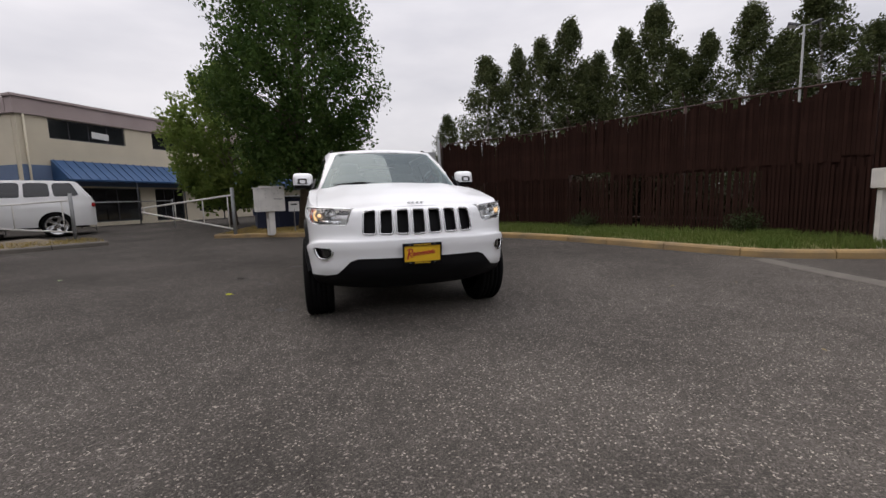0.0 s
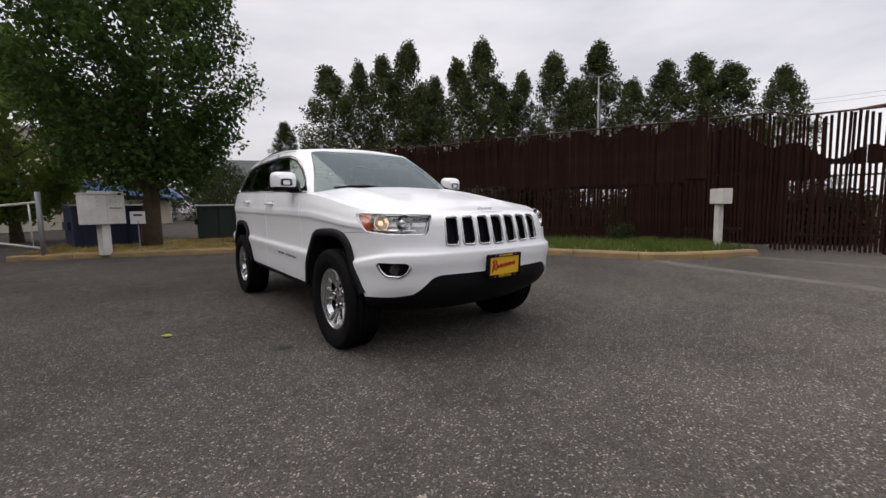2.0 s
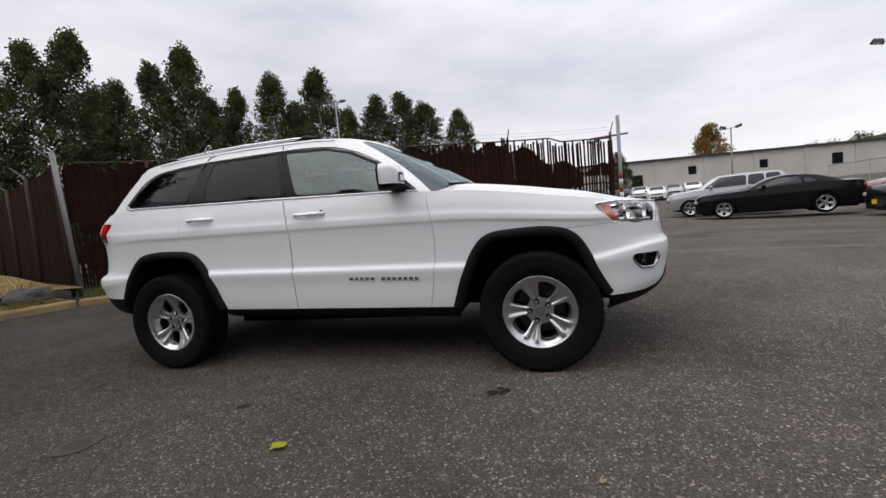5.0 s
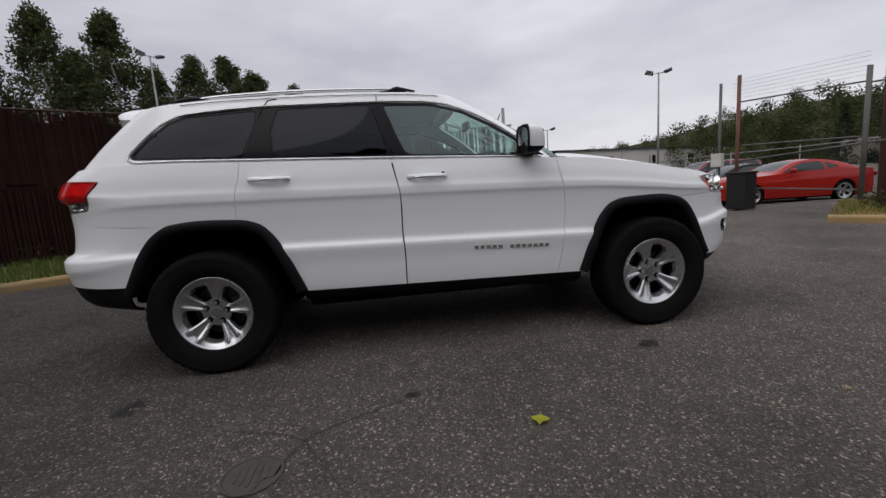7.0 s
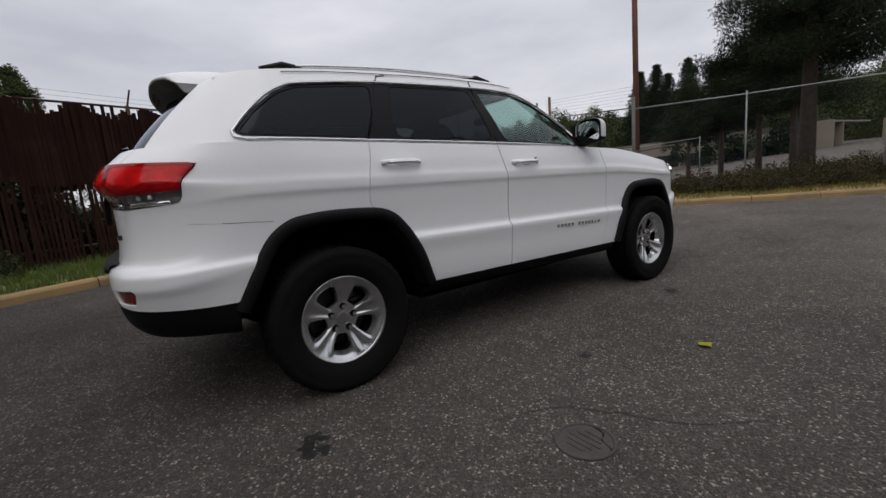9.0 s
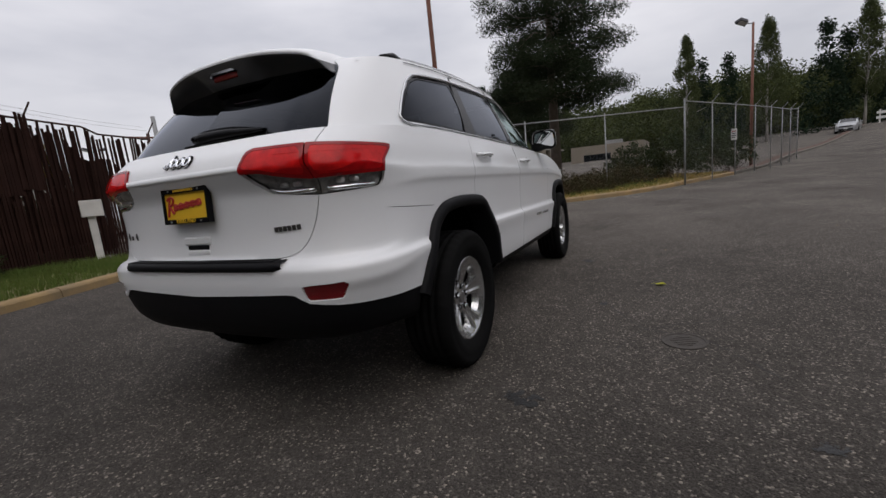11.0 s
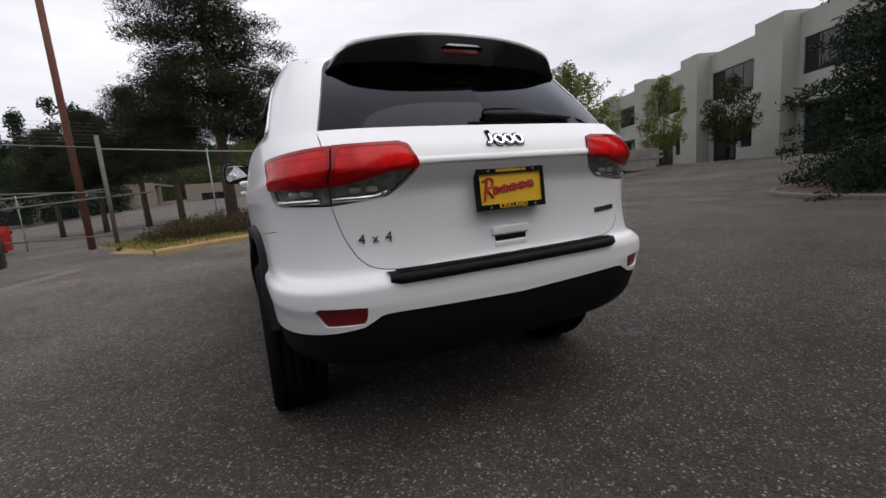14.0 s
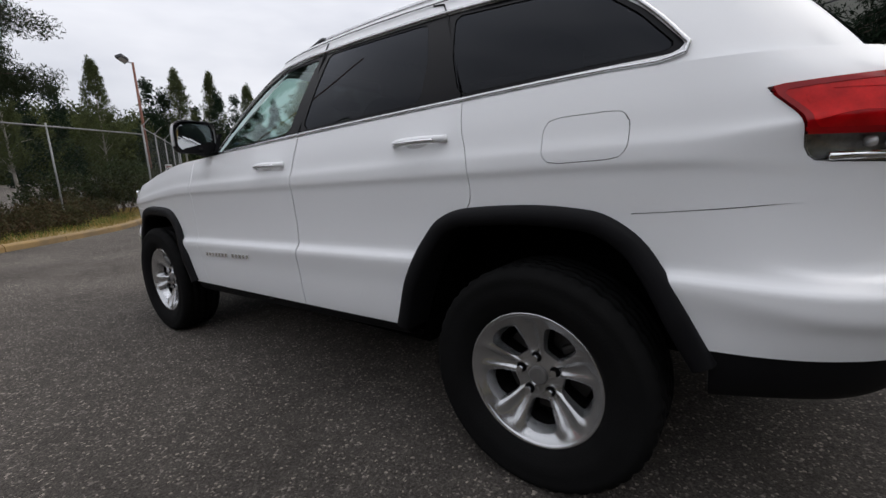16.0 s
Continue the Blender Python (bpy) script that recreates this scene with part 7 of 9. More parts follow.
        xs = np.convolve(np.pad(xs, 4, "edge"), np.ones(9) / 9, "valid")
        flare = xs + 0.022
        flare = np.minimum(flare, 0.955)
        rows = [np.c_[xs - 0.004, o], np.c_[flare - 0.004, o * 0.93 + i_ * 0.07], np.c_[flare + 0.004, o * 0.8 + i_ * 0.2], np.c_[flare + 0.007, o * 0.45 + i_ * 0.55], np.c_[flare + 0.003, o * 0.1 + i_ * 0.9], np.c_[flare - 0.008, i_], np.c_[np.full(n, 0.80), i_]]
        v = np.concatenate(rows)
        f = [(j * n + k, j * n + k + 1, (j + 1) * n + k + 1, (j + 1) * n + k) for j in range(len(rows) - 1) for k in range(n - 1)]
        for sgn in (1, -1):
            vv = v * (sgn, 1, 1)
            part("wheel_arch", Soup().add(vv, f if sgn < 0 else [tuple(reversed(q)) for q in f]), TRIM, hero, "black wheel arch moulding", smooth=True)
            h = Soup()
            ring = res(smooth_line([tuple(p) for p in shrunk(arch, 0.04)], 0.03))
            h.add(np.concatenate([np.c_[np.full(n, 0.81 * sgn), ring], np.c_[np.full(n, 0.50 * sgn), ring]]), [(k, k + 1, n + k + 1, n + k) for k in range(n - 1)] + [tuple(range(n, 2 * n))])
            part("wheel_housing", h, UNDERSIDE, hero)
    # underbody
    part("floor_pan", Soup().box(-0.74, -0.90, 0.33, 0.74, 0.90, 0.44), UNDERSIDE, hero, bevel=0.02)
    part("front_subframe", Soup().box(-0.50, -2.0, 0.36, 0.50, -0.90, 0.62), UNDERSIDE, hero, bevel=0.03)
    part("spare_well", Soup().box(-0.50, 0.90, 0.40, 0.50, 2.10, 0.62), UNDERSIDE, hero, bevel=0.03)
    part("bulkhead", Soup().box(-0.70, -1.0, 0.42, 0.70, -0.88, 1.12), UNDERSIDE, hero)
    part("engine_block", Soup().box(-0.45, -2.12, 0.62, 0.45, -0.95, 0.98), UNDERSIDE, hero)
    for y in (-1.4575, 1.4575):
        part("axle", Soup().tube([(-0.72, y, 0.385), (0.72, y, 0.385)], 0.05, 8), UNDERSIDE, hero)
    part("exhaust_pipe", Soup().tube([(-0.40, 1.3, 0.42), (-0.42, 1.8, 0.43), (-0.42, 2.0, 0.43)], 0.03, 10), SHADOW_ALLOY, hero, "exhaust tail pipe", smooth=True)


build_hero()


# ---------------------------------------------------------------- wheels, lamps and fittings of the white SUV
def revolve(profile, seg, wave=None):
    """A ring round the x axis from (radius, x) pairs."""
    v, n = [], len(profile)
    for k in range(seg):
        t = k / seg * math.tau
        for i, (r, x) in enumerate(profile):
            rr = r + (wave(i, k) if wave else 0)
            v.append((x, rr * math.cos(t), rr * math.sin(t)))
    f = [(k * n + i, ((k + 1) % seg) * n + i, ((k + 1) % seg) * n + i + 1, k * n + i + 1) for k in range(seg) for i in range(n - 1)]
    return v, f


def wheel(parent, m, tyre_r=0.381, rim_r=0.222, half=0.12, detail=True, label="silver five-spoke alloy wheel"):
    """Outer face looks to +x. A rim with cut spoke windows, and a tyre with tread, a brake disc, nuts and a cap under it."""
    cols, rows = (140, 26) if detail else (60, 10)
    rr = np.linspace(0.03, rim_r - 0.004, rows)
    prof = pchip([0.0, 0.035, 0.055, 0.09, 0.13, 0.17, 0.20, rim_r], [0.046, 0.046, 0.044, 0.046, 0.056, 0.070, 0.082, 0.094], rr * 0.222 / rim_r)
    v, f = [], []
    for j in range(rows):
        for i in range(cols + 1):
            t = i / cols * math.tau
            v.append((prof[j] + (0.010 * math.exp(-((abs(((t * 5 / math.tau) % 1) - 0.5) - 0.34) / 0.07) ** 2) - 0.004) * float(step01(0.05, 0.10, rr[j]) * step01(0.212, 0.185, rr[j])), rr[j] * math.cos(t), rr[j] * math.sin(t), 0))
    f = [(j * (cols + 1) + i, (j + 1) * (cols + 1) + i, (j + 1) * (cols + 1) + i + 1, j * (cols + 1) + i + 1) for j in range(rows - 1) for i in range(cols)]
    s = Sheet(v, f)
    k_ = rim_r / 0.222
    windows = []
    for w in range(5):
        a = (w + 0.5) * math.tau / 5
        quad = [(0.084, 0), (0.089, -17), (0.108, -20), (0.150, -20), (0.184, -18.5), (0.193, -10), (0.195, 0), (0.193, 10), (0.184, 18.5), (0.150, 20), (0.108, 20), (0.089, 17)]
        poly = rounded([(k_ * r * math.cos(a + radians(d)), k_ * r * math.sin(a + radians(d))) for r, d in quad], 0.009, 3)
        windows.append(poly)
        s = s.clip(poly_distance(poly, s.v[:, 1:3]))
    rim = panel("wheel", s, ALLOY, parent, label, 0.012, weld=False)
    rim.matrix_basis = m
    for poly in windows:
        p = np.array(poly)
        c = p.mean(0)
        rad = np.hypot(p[:, 0], p[:, 1])
        low = c + (p - c) * (0.87, 0.87) - c / np.linalg.norm(c) * 0.007 * k_
        x0 = np.interp(rad, rr, prof)
        n = len(p)
        v = [(x0[i] - 0.003, *p[i]) for i in range(n)] + [(0.5 * x0[i] - 0.002, *low[i]) for i in range(n)] + [(-0.03, *low[i]) for i in range(n)]
        ring = [(i, (i + 1) % n, n + (i + 1) % n, n + i) for i in range(n)]
        bevel_part = part("spoke_window", Soup().add(v[: 2 * n], ring), ALLOY, rim)
        # deep walls coloured black: the shade inside the spoke windows
        part("shaded_wall", Soup().add(v[n:], ring), UNDERSIDE, bevel_part)
    pv, pf = revolve([(rim_r - 0.004, 0.090), (rim_r + 0.004, 0.100), (rim_r + 0.010, 0.098), (rim_r + 0.010, 0.085), (rim_r - 0.012, 0.06), (rim_r - 0.028, 0.02), (rim_r - 0.030, -0.09)], 96 if detail else 36)
    part("rim_lip", Soup().add(pv, [tuple(reversed(q)) for q in pf]), ALLOY, rim, "polished rim lip", smooth=True)
    T = tyre_r
    prof_t = [(rim_r + 0.004, 0.085), (rim_r + 0.012, 0.100), (rim_r + 0.03, 0.112), (rim_r + 0.055, 0.1215), (rim_r + 0.062, 0.1245), (rim_r + 0.09, 0.127), (T - 0.045, 0.124), (T - 0.036, 0.1265), (T - 0.02, 0.120), (T - 0.007, 0.108), (T, 0.092)]
    for g0 in (0.062, 0.022, -0.022, -0.062):
        prof_t += [(T, g0 + 0.008), (T - 0.009, g0 + 0.006), (T - 0.009, g0 - 0.006), (T, g0 - 0.008)]
    prof_t += [(T, -0.092), (T - 0.02, -0.120), (T - 0.08, -0.127), (rim_r + 0.02, -0.10)]
    seg = 132 if detail else 40
    wave = lambda i, k: -0.006 if (9 <= i <= 11 and k % 3 == 0) or (14 <= i <= 24 and (k + (i > 19)) % 4 == 0) else 0.0
    tv, tf = revolve([(r, x * half / 0.12) for r, x in prof_t], seg, wave)
    part("tyre", Soup().add(tv, [tuple(reversed(q)) for q in tf]), RUBBER, rim, "black all-terrain tyre", smooth=True)
    part("brake_disc", Soup().tube([(-0.05, 0, 0), (-0.03, 0, 0)], rim_r * 0.70, 40), SHADOW_ALLOY, rim)
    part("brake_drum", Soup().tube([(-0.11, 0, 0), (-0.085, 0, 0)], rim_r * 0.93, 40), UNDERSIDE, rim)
    part("hub_cap", Soup().tube([(0.03, 0, 0), (0.052, 0, 0), (0.056, 0, 0)], [0.032, 0.032, 0.027], 24), GATE_STEEL, rim, "dark grey round centre cap", smooth=False)
    for k in range(5):
        a = (k + 0.5) * math.tau / 5 + math.tau / 10
        c = Vector((0.0435, 0.0635 * math.cos(a), 0.0635 * math.sin(a)))
        # flat black disc paints the shade of a recess round each nut
        part("nut_shade", Soup().tube([c + Vector((0.003, 0, 0)), c + Vector((0.0045, 0, 0))], 0.0175, 16), UNDERSIDE, rim)
        part("lug_nut", Soup().tube([c, c + Vector((0.022, 0, 0))], 0.0112, 6), CHROME, rim)
    if detail:
        part("caliper", Soup().box(-0.07, 0.08, -0.06, -0.012, 0.165, 0.06), SHADOW_ALLOY, rim, bevel=0.01)
    return rim


def copy_part(ob, m):
    return copy_thing(ob, m)


first_wheel = wheel(hero, pose(0.803, 1.452, 0.380, 24, 0, 0))
copy_part(first_wheel, pose(0.820, -1.452, 0.380, 50, 0, 0))
copy_part(first_wheel, pose(-0.803, 1.452, 0.380, 0, 0, 180) @ pose(0, 0, 0, 10, 0, 0))
copy_part(first_wheel, pose(-0.820, -1.452, 0.380, 0, 0, 180) @ pose(0, 0, 0, 35, 0, 0))


def loft(sections, closed=False):
    n = len(sections[0])
    v = [p for s in sections for p in s]
    f = [(j * n + i, j * n + (i + 1) % n, (j + 1) * n + (i + 1) % n, (j + 1) * n + i) for j in range(len(sections) - 1) for i in range(n if closed else n - 1)]
    return v, f


def spoiler():
    xs = np.r_[np.linspace(0, 0.46, 15), 0.49, 0.51, 0.525, 0.533, 0.536]
    wide = 1.055
    top_p = [(1.80, 1.728), (1.90, 1.728), (2.0, 1.720), (2.055, 1.710), (2.085, 1.698), (2.092, 1.686), (2.088, 1.674), (2.068, 1.640), (2.040, 1.606), (2.022, 1.590)]
    back_p = [(2.084, 1.676), (2.045, 1.662), (1.99, 1.640), (1.965, 1.616)]
    under_p = [(2.022, 1.590), (1.992, 1.586), (1.985, 1.578), (1.995, 1.570), (2.012, 1.562)]
    rows_t, rows_u = [], []
    for x in xs:
        q = x / 0.536
        end = float(step01(0.40, 0.536, x))
        dz, dy = -0.062 * q ** 2.4, -0.10 * q ** 2.6
        mz = 1.60
        squeeze = 1 - 0.75 * end ** 3
        w = float(step01(0.13, 0.21, x))
        tp = top_p[:6] + [tuple(np.array(a) * (1 - w) + np.array(b) * w) for a, b in zip(top_p[6:], back_p)]
        up_ = [tp[-1]] + [tuple(np.array(a) * (1 - w) + np.array((1.955 + 0.016 * i, a[1])) * w) for i, a in enumerate(under_p[1:])]
        rows_t.append([(x * wide, 1.99 + (y - 1.99) * (1 - 0.25 * end ** 2) + dy, mz + (z - mz) * squeeze + dz) for y, z in tp])
        rows_u.append([(x * wide, 1.99 + (y - 1.99) * (1 - 0.25 * end ** 2) + dy, mz + (z - mz) * (squeeze if i == 0 else 1 - 0.5 * end ** 3) + dz * (1 if i == 0 else 0.6)) for i, (y, z) in enumerate(up_)])
    v, f = loft(rows_t)
    sheet = Sheet([(*p, 0) for p in v], [tuple(reversed(q)) for q in f])
    slot = rounded([(-0.2, 1.655), (0.118, 1.654), (0.078, 1.615), (-0.2, 1.613)], 0.012)
    sheet = sheet.clip(np.where(sheet.v[:, 1] > 2.03, poly_distance(slot, sheet.v[:, [0, 2]]), 1.0))
    ax = np.abs(sheet.v[:, 0])
    edge = 1.680 - 0.062 * (ax / 0.566) ** 2.4 - 0.02 * step01(0.45, 0.56, ax)
    lip = sheet.v[:, 2] - edge
    panel("spoiler", sheet.clip(lip).both(), CAR_WHITE, hero, "white roof spoiler", 0.006)
    panel("spoiler_back", sheet.clip(-lip).both(), SATIN_DARK, hero, "dark satin back of the spoiler", 0.006)
    v, f = loft(rows_u)
    panel("spoiler_underside", Sheet([(*p, 0) for p in v], [tuple(reversed(q)) for q in f]).both(), TRIM, hero, "black spoiler underside", 0)
    part("slot_recess", Soup().box(-0.118, 1.97, 1.614, 0.118, 2.034, 1.660), TRIM, hero)
    part("brake_light", Soup().box(-0.085, 2.04, 1.617, 0.085, 2.058, 1.645), DARK_RED, hero, "dark red third brake light", bevel=0.008)


spoiler()

# door mirrors
for sgn in (1, -1):
    c = Vector((sgn * 0.958, -0.565, 1.312))
    sections = []
    for k, (dy, w, h, dz) in enumerate(((-0.085, 0.03, 0.02, -0.01), (-0.078, 0.068, 0.050, -0.004), (-0.055, 0.092, 0.074, 0), (-0.015, 0.106, 0.086, 0.002), (0.03, 0.110, 0.088, 0.002), (0.045, 0.107, 0.085, 0.002))):
        sections.append([c + Vector((math.copysign(abs(math.cos(t)) ** 0.46, math.cos(t)) * w, dy, dz + math.copysign(abs(math.sin(t)) ** 0.46, math.sin(t)) * h)) for t in (i / 28 * math.tau for i in range(28))])
    v, f = loft(sections, True)
    f = f + [tuple(range(28))]
    sh = Sheet([(*p, 0) for p in v], f)
    cap, low = sh.clip(np.minimum(sh.v[:, 2] - 1.266, -0.532 - sh.v[:, 1])), sh.clip(np.maximum(1.265 - sh.v[:, 2], sh.v[:, 1] + 0.533))
    mir = panel("door_mirror", cap, CAR_WHITE, hero, "white door mirror with black foot", 0.004, weld=False)
    panel("lower_shell", low, TRIM, mir, "black lower shell", 0.004, weld=False)
    part("mirror_glass", Soup().add([c + Vector((math.copysign(abs(math.cos(t)) ** 0.6, math.cos(t)) * 0.096, 0.028 + 0.006 * sgn * math.copysign(abs(math.cos(t)) ** 0.6, math.cos(t)) + 0.014 * math.sin(t), 0.002 + math.copysign(abs(math.sin(t)) ** 0.6, math.sin(t)) * 0.074)) for t in (i / 28 * math.tau for i in range(28))], [tuple(range(28))]), MIRROR, mir)
    part("mirror_back", Soup().add([c + Vector((math.copysign(abs(math.cos(t)) ** 0.6, math.cos(t)) * 0.108, 0.021, 0.002 + math.copysign(abs(math.sin(t)) ** 0.6, math.sin(t)) * 0.086)) for t in (i / 28 * math.tau for i in range(28))], [tuple(range(28))]), TRIM, mir)
    part("foot", Soup().tube([(sgn * 0.95, -0.57, 1.252), (sgn * 0.90, -0.585, 1.240), (sgn * 0.845, -0.605, 1.252)], [0.034, 0.040, 0.052], 10, flat=0.7), TRIM, mir, smooth=True)
    part("sail", Soup().add([(sgn * 0.868, -0.70, 1.222), (sgn * 0.868, -0.52, 1.235), (sgn * 0.832, -0.53, 1.34), (sgn * 0.845, -0.70, 1.225), (sgn * 0.845, -0.52, 1.238), (sgn * 0.812, -0.53, 1.34)], [(0, 1, 2), (3, 5, 4), (0, 2, 5, 3), (1, 4, 5, 2)]), GLOSS_BLACK, mir)

# door handles
for sgn in (1, -1):
    for y, z in ((0.085, 1.128), (1.03, 1.168)):
        x = skin_x(y, z)
        pts = smooth_line([(sgn * (x - 0.005), y - 0.118, z - 0.003), (sgn * (x + 0.020), y - 0.095, z), (sgn * (x + 0.032), y, z + 0.004), (sgn * (x + 0.024), y + 0.09, z + 0.003), (sgn * (x - 0.002), y + 0.12, z + 0.002)], 0.02)
        h = part("door_handle", Soup().tube(pts, 0.0105, 8, flat=1.2), CAR_WHITE, hero, "white pull handle with chrome insert", smooth=True)
        part("chrome_insert", Soup().tube([(p[0] + sgn * 0.012, p[1], p[2] - 0.003) for p in pts[2:-2]], 0.004, 6), CHROME, h, smooth=True)
        part("grip_recess", Soup().add(*pillow((sgn * (x - 0.006), y - 0.012, z - 0.006), (0.012, 0.065, 0.026), None, 16, 8, 0.9)), CAR_WHITE, h, smooth=True)
        if y < 0.5 and sgn < 0:
            part("lock", Soup().tube([(sgn * (x + 0.0), y - 0.10, z + 0.018), (sgn * (x + 0.006), y - 0.10, z + 0.018)], 0.008, 10), DARK_INK, h)

# belt mouldings inside the doors' lower crease are white; sill step line in black
rows = []
for x in np.linspace(-0.515, 0.515, 30):
    y = skin_y(x, 0.745, True)
    e = 0.012 * (abs(x) > 0.50)
    rows.append([(x, y - 0.055, 0.797), (x, y - 0.01, 0.795), (x, y + 0.010 - e, 0.786 - e), (x, y + 0.012 - e, 0.762 + e), (x, y - 0.004, 0.754 + e)])
v, f = loft(rows)
part("step_pad", Soup().add(v, f), TRIM, hero, "black ribbed bumper step pad", smooth=True)
for k in range(4):
    part("pad_rib", Soup().tube([(x, skin_y(x, 0.745, True) - 0.048 + 0.013 * k, 0.7975 - 0.0005 * k) for x in np.linspace(-0.48, 0.48, 12)], 0.003, 5), TRIM, hero)

# tailgate fittings: light bar over the plate, handle, wiper
part("light_bar", Soup().add(*loft([[(x, skin_y(x, 1.16, True) - 0.03, 1.185), (x, skin_y(x, 1.16, True) + 0.003, 1.176), (x, skin_y(x, 1.16, True) + 0.007, 1.160), (x, skin_y(x, 1.16, True) + 0.005, 1.152), (x, skin_y(x, 1.16, True) - 0.05, 1.146)] for x in np.linspace(-0.385, 0.385, 22)])), CAR_WHITE, hero, "white bar over the plate", smooth=True)
# black strip under the bar, coloured as the shadow of its overhang
part("bar_shadow_strip", Soup().box(-0.37, 2.325, 1.128, 0.37, 2.348, 1.146), TRIM, hero)
ly = skin_y(0.0, 0.86, True)
lt = part("tailgate_handle", Soup().box(-0.085, ly - 0.01, 0.868, 0.085, ly + 0.008, 0.903), CAR_WHITE, hero, "white tailgate latch handle", bevel=0.007)
part("latch_recess", Soup().box(-0.07, ly - 0.01, 0.846, 0.07, ly + 0.003, 0.866), TRIM, lt, bevel=0.002)
part("latch_lip", Soup().box(-0.075, ly - 0.01, 0.820, 0.075, ly + 0.006, 0.845), CAR_WHITE, lt, bevel=0.006)
gyr = lambda x, z: float(np.interp(z, [1.28, 1.6], [2.268, 1.985])) - 0.09 * abs(x) ** 2
wp = part("rear_wiper", Soup().add(*loft([[(x, gyr(x, z) + 0.012, z - h), (x, gyr(x, z) + 0.040, z - h * 0.6), (x, gyr(x, z) + 0.045, z + h * 0.4), (x, gyr(x, z) + 0.012, z + h)] for x, z, h in ((0.03, 1.328, 0.016), (0.02, 1.33, 0.030), (-0.02, 1.332, 0.033), (-0.12, 1.334, 0.031), (-0.2, 1.332, 0.028), (-0.3, 1.326, 0.019), (-0.40, 1.320, 0.008))], True)), GLOSS_BLACK, hero, "black rear wiper", smooth=True)
part("wiper_blade", Soup().tube([(0.10 - 0.05 * k, gyr(0.10 - 0.05 * k, 1.308) + 0.012, 1.304) for k in range(11)], 0.006, 5), RUBBER, wp)
# windscreen wipers and cowl
part("cowl", Soup().add(*loft([[(x, -1.10 + 0.14 * x * x, 1.215 - 0.03 * x * x), (x, -0.98 + 0.2 * x * x, 1.238 - 0.05 * x * x)] for x in np.linspace(-0.76, 0.76, 24)])), TRIM, hero, "black cowl below the windscreen")
for x0, x1 in ((0.55, -0.05), (-0.10, -0.62)):
    part("windscreen_wiper", Soup().tube([(x0, -0.965 + 0.2 * x0 * x0, 1.250 - 0.04 * x0 * x0), ((x0 + x1) / 2, -0.955 + 0.05 * x0 * x0, 1.268), (x1, -0.955 + 0.2 * x1 * x1, 1.272 - 0.05 * x1 * x1)], 0.008, 6), GLOSS_BLACK, hero, smooth=True)


def lettering(text, size, depth, mat, parent, m, name="lettering", label=""):
    cu = bpy.data.curves.new("text", "FONT")
    cu.body, cu.size, cu.extrude, cu.align_x, cu.align_y = text, size, depth, "CENTER", "CENTER"
    cu.resolution_u = 3
    tmp = bpy.data.objects.new("text", cu)
    scene.collection.objects.link(tmp)
    me = bpy.data.meshes.new_from_object(tmp.evaluated_get(bpy.context.evaluated_depsgraph_get()))
    bpy.data.objects.remove(tmp)
    me.materials.clear()
    me.materials.append(mat)
    ob = new(name, me)
    ob.parent = parent
    ob.matrix_basis = m
    if label:
        tagged(ob, label)
    return ob


def plate(m, w, h):
    """A yellow dealer plate in a black frame; looks to -y."""
    fr = Soup()
    t = 0.021
    for x0, x1, z0, z1 in ((-w / 2, w / 2, -h / 2, -h / 2 + t), (-w / 2, w / 2, h / 2 - t, h / 2), (-w / 2, -w / 2 + t * 0.55, -h / 2 + t, h / 2 - t), (w / 2 - t * 0.55, w / 2, -h / 2 + t, h / 2 - t)):
        fr.box(x0, -0.012, z0, x1, 0.012, z1)
    p = part("number_plate", fr, GLOSS_BLACK, hero, "black plate frame with a yellow dealer insert")
    p.matrix_basis = m
    part("insert", Soup().box(-w / 2 + 0.01, -0.004, -h / 2 + 0.01, w / 2 - 0.01, 0.004, h / 2 - 0.01), YELLOW_PLATE, p, "plain yellow insert")
    path = [(-0.080 + 0.0002 * k * 4.1 + 0.0085 * math.sin(k * 0.42), -0.006, (0.0105 + 0.004 * math.sin(k * 0.13)) * math.cos(k * 0.42) + 0.00008 * k - 0.006) for k in range(220)]
    part("script_mark", Soup().tube(path, 0.0030, 6), RED_INK, p, "red script mark", smooth=True)
    part("script_stem", Soup().tube([(-0.122, -0.006, -0.044), (-0.104, -0.006, 0.040)], 0.0055, 6), RED_INK, p)
    part("script_bow", Soup().tube(smooth_line([(-0.124, -0.006, 0.030), (-0.098, -0.006, 0.042), (-0.080, -0.006, 0.030), (-0.088, -0.006, 0.010), (-0.108, -0.006, 0.002), (-0.082, -0.006, -0.032)], 0.004), 0.005, 6), RED_INK, p)
    for k in range(11):
        part("frame_bar", Soup().box(-0.066 + 0.0125 * k, -0.0135, h / 2 - 0.0155, -0.058 + 0.0125 * k, -0.0115, h / 2 - 0.005), YELLOW_PLATE, p)
    lettering("KIRKLAND", 0.0265, 0.0012, YELLOW_PLATE, p, pose(0, -0.0125, -h / 2 + 0.0115, 90, 0, 0))
    for x in (-0.10, 0.10):
        for z in (h / 2 - 0.01, -h / 2 + 0.01):
            part("screw", Soup().tube([(x, -0.011, z), (x, -0.0145, z)], 0.0045, 8), STEEL, p)
    return p


plate(pose(0.005, -2.352, 0.638, 4, 0, 0), 0.318, 0.168)
plate(pose(0, 2.368, 1.045, 0, 0, 180) @ pose(0, 0, 0, -4, 0, 0), 0.302, 0.155)
part("plate_mount", Soup().box(-0.15, -2.345, 0.56, 0.16, -2.30, 0.715), TRIM, hero, "black plate bracket", bevel=0.006)


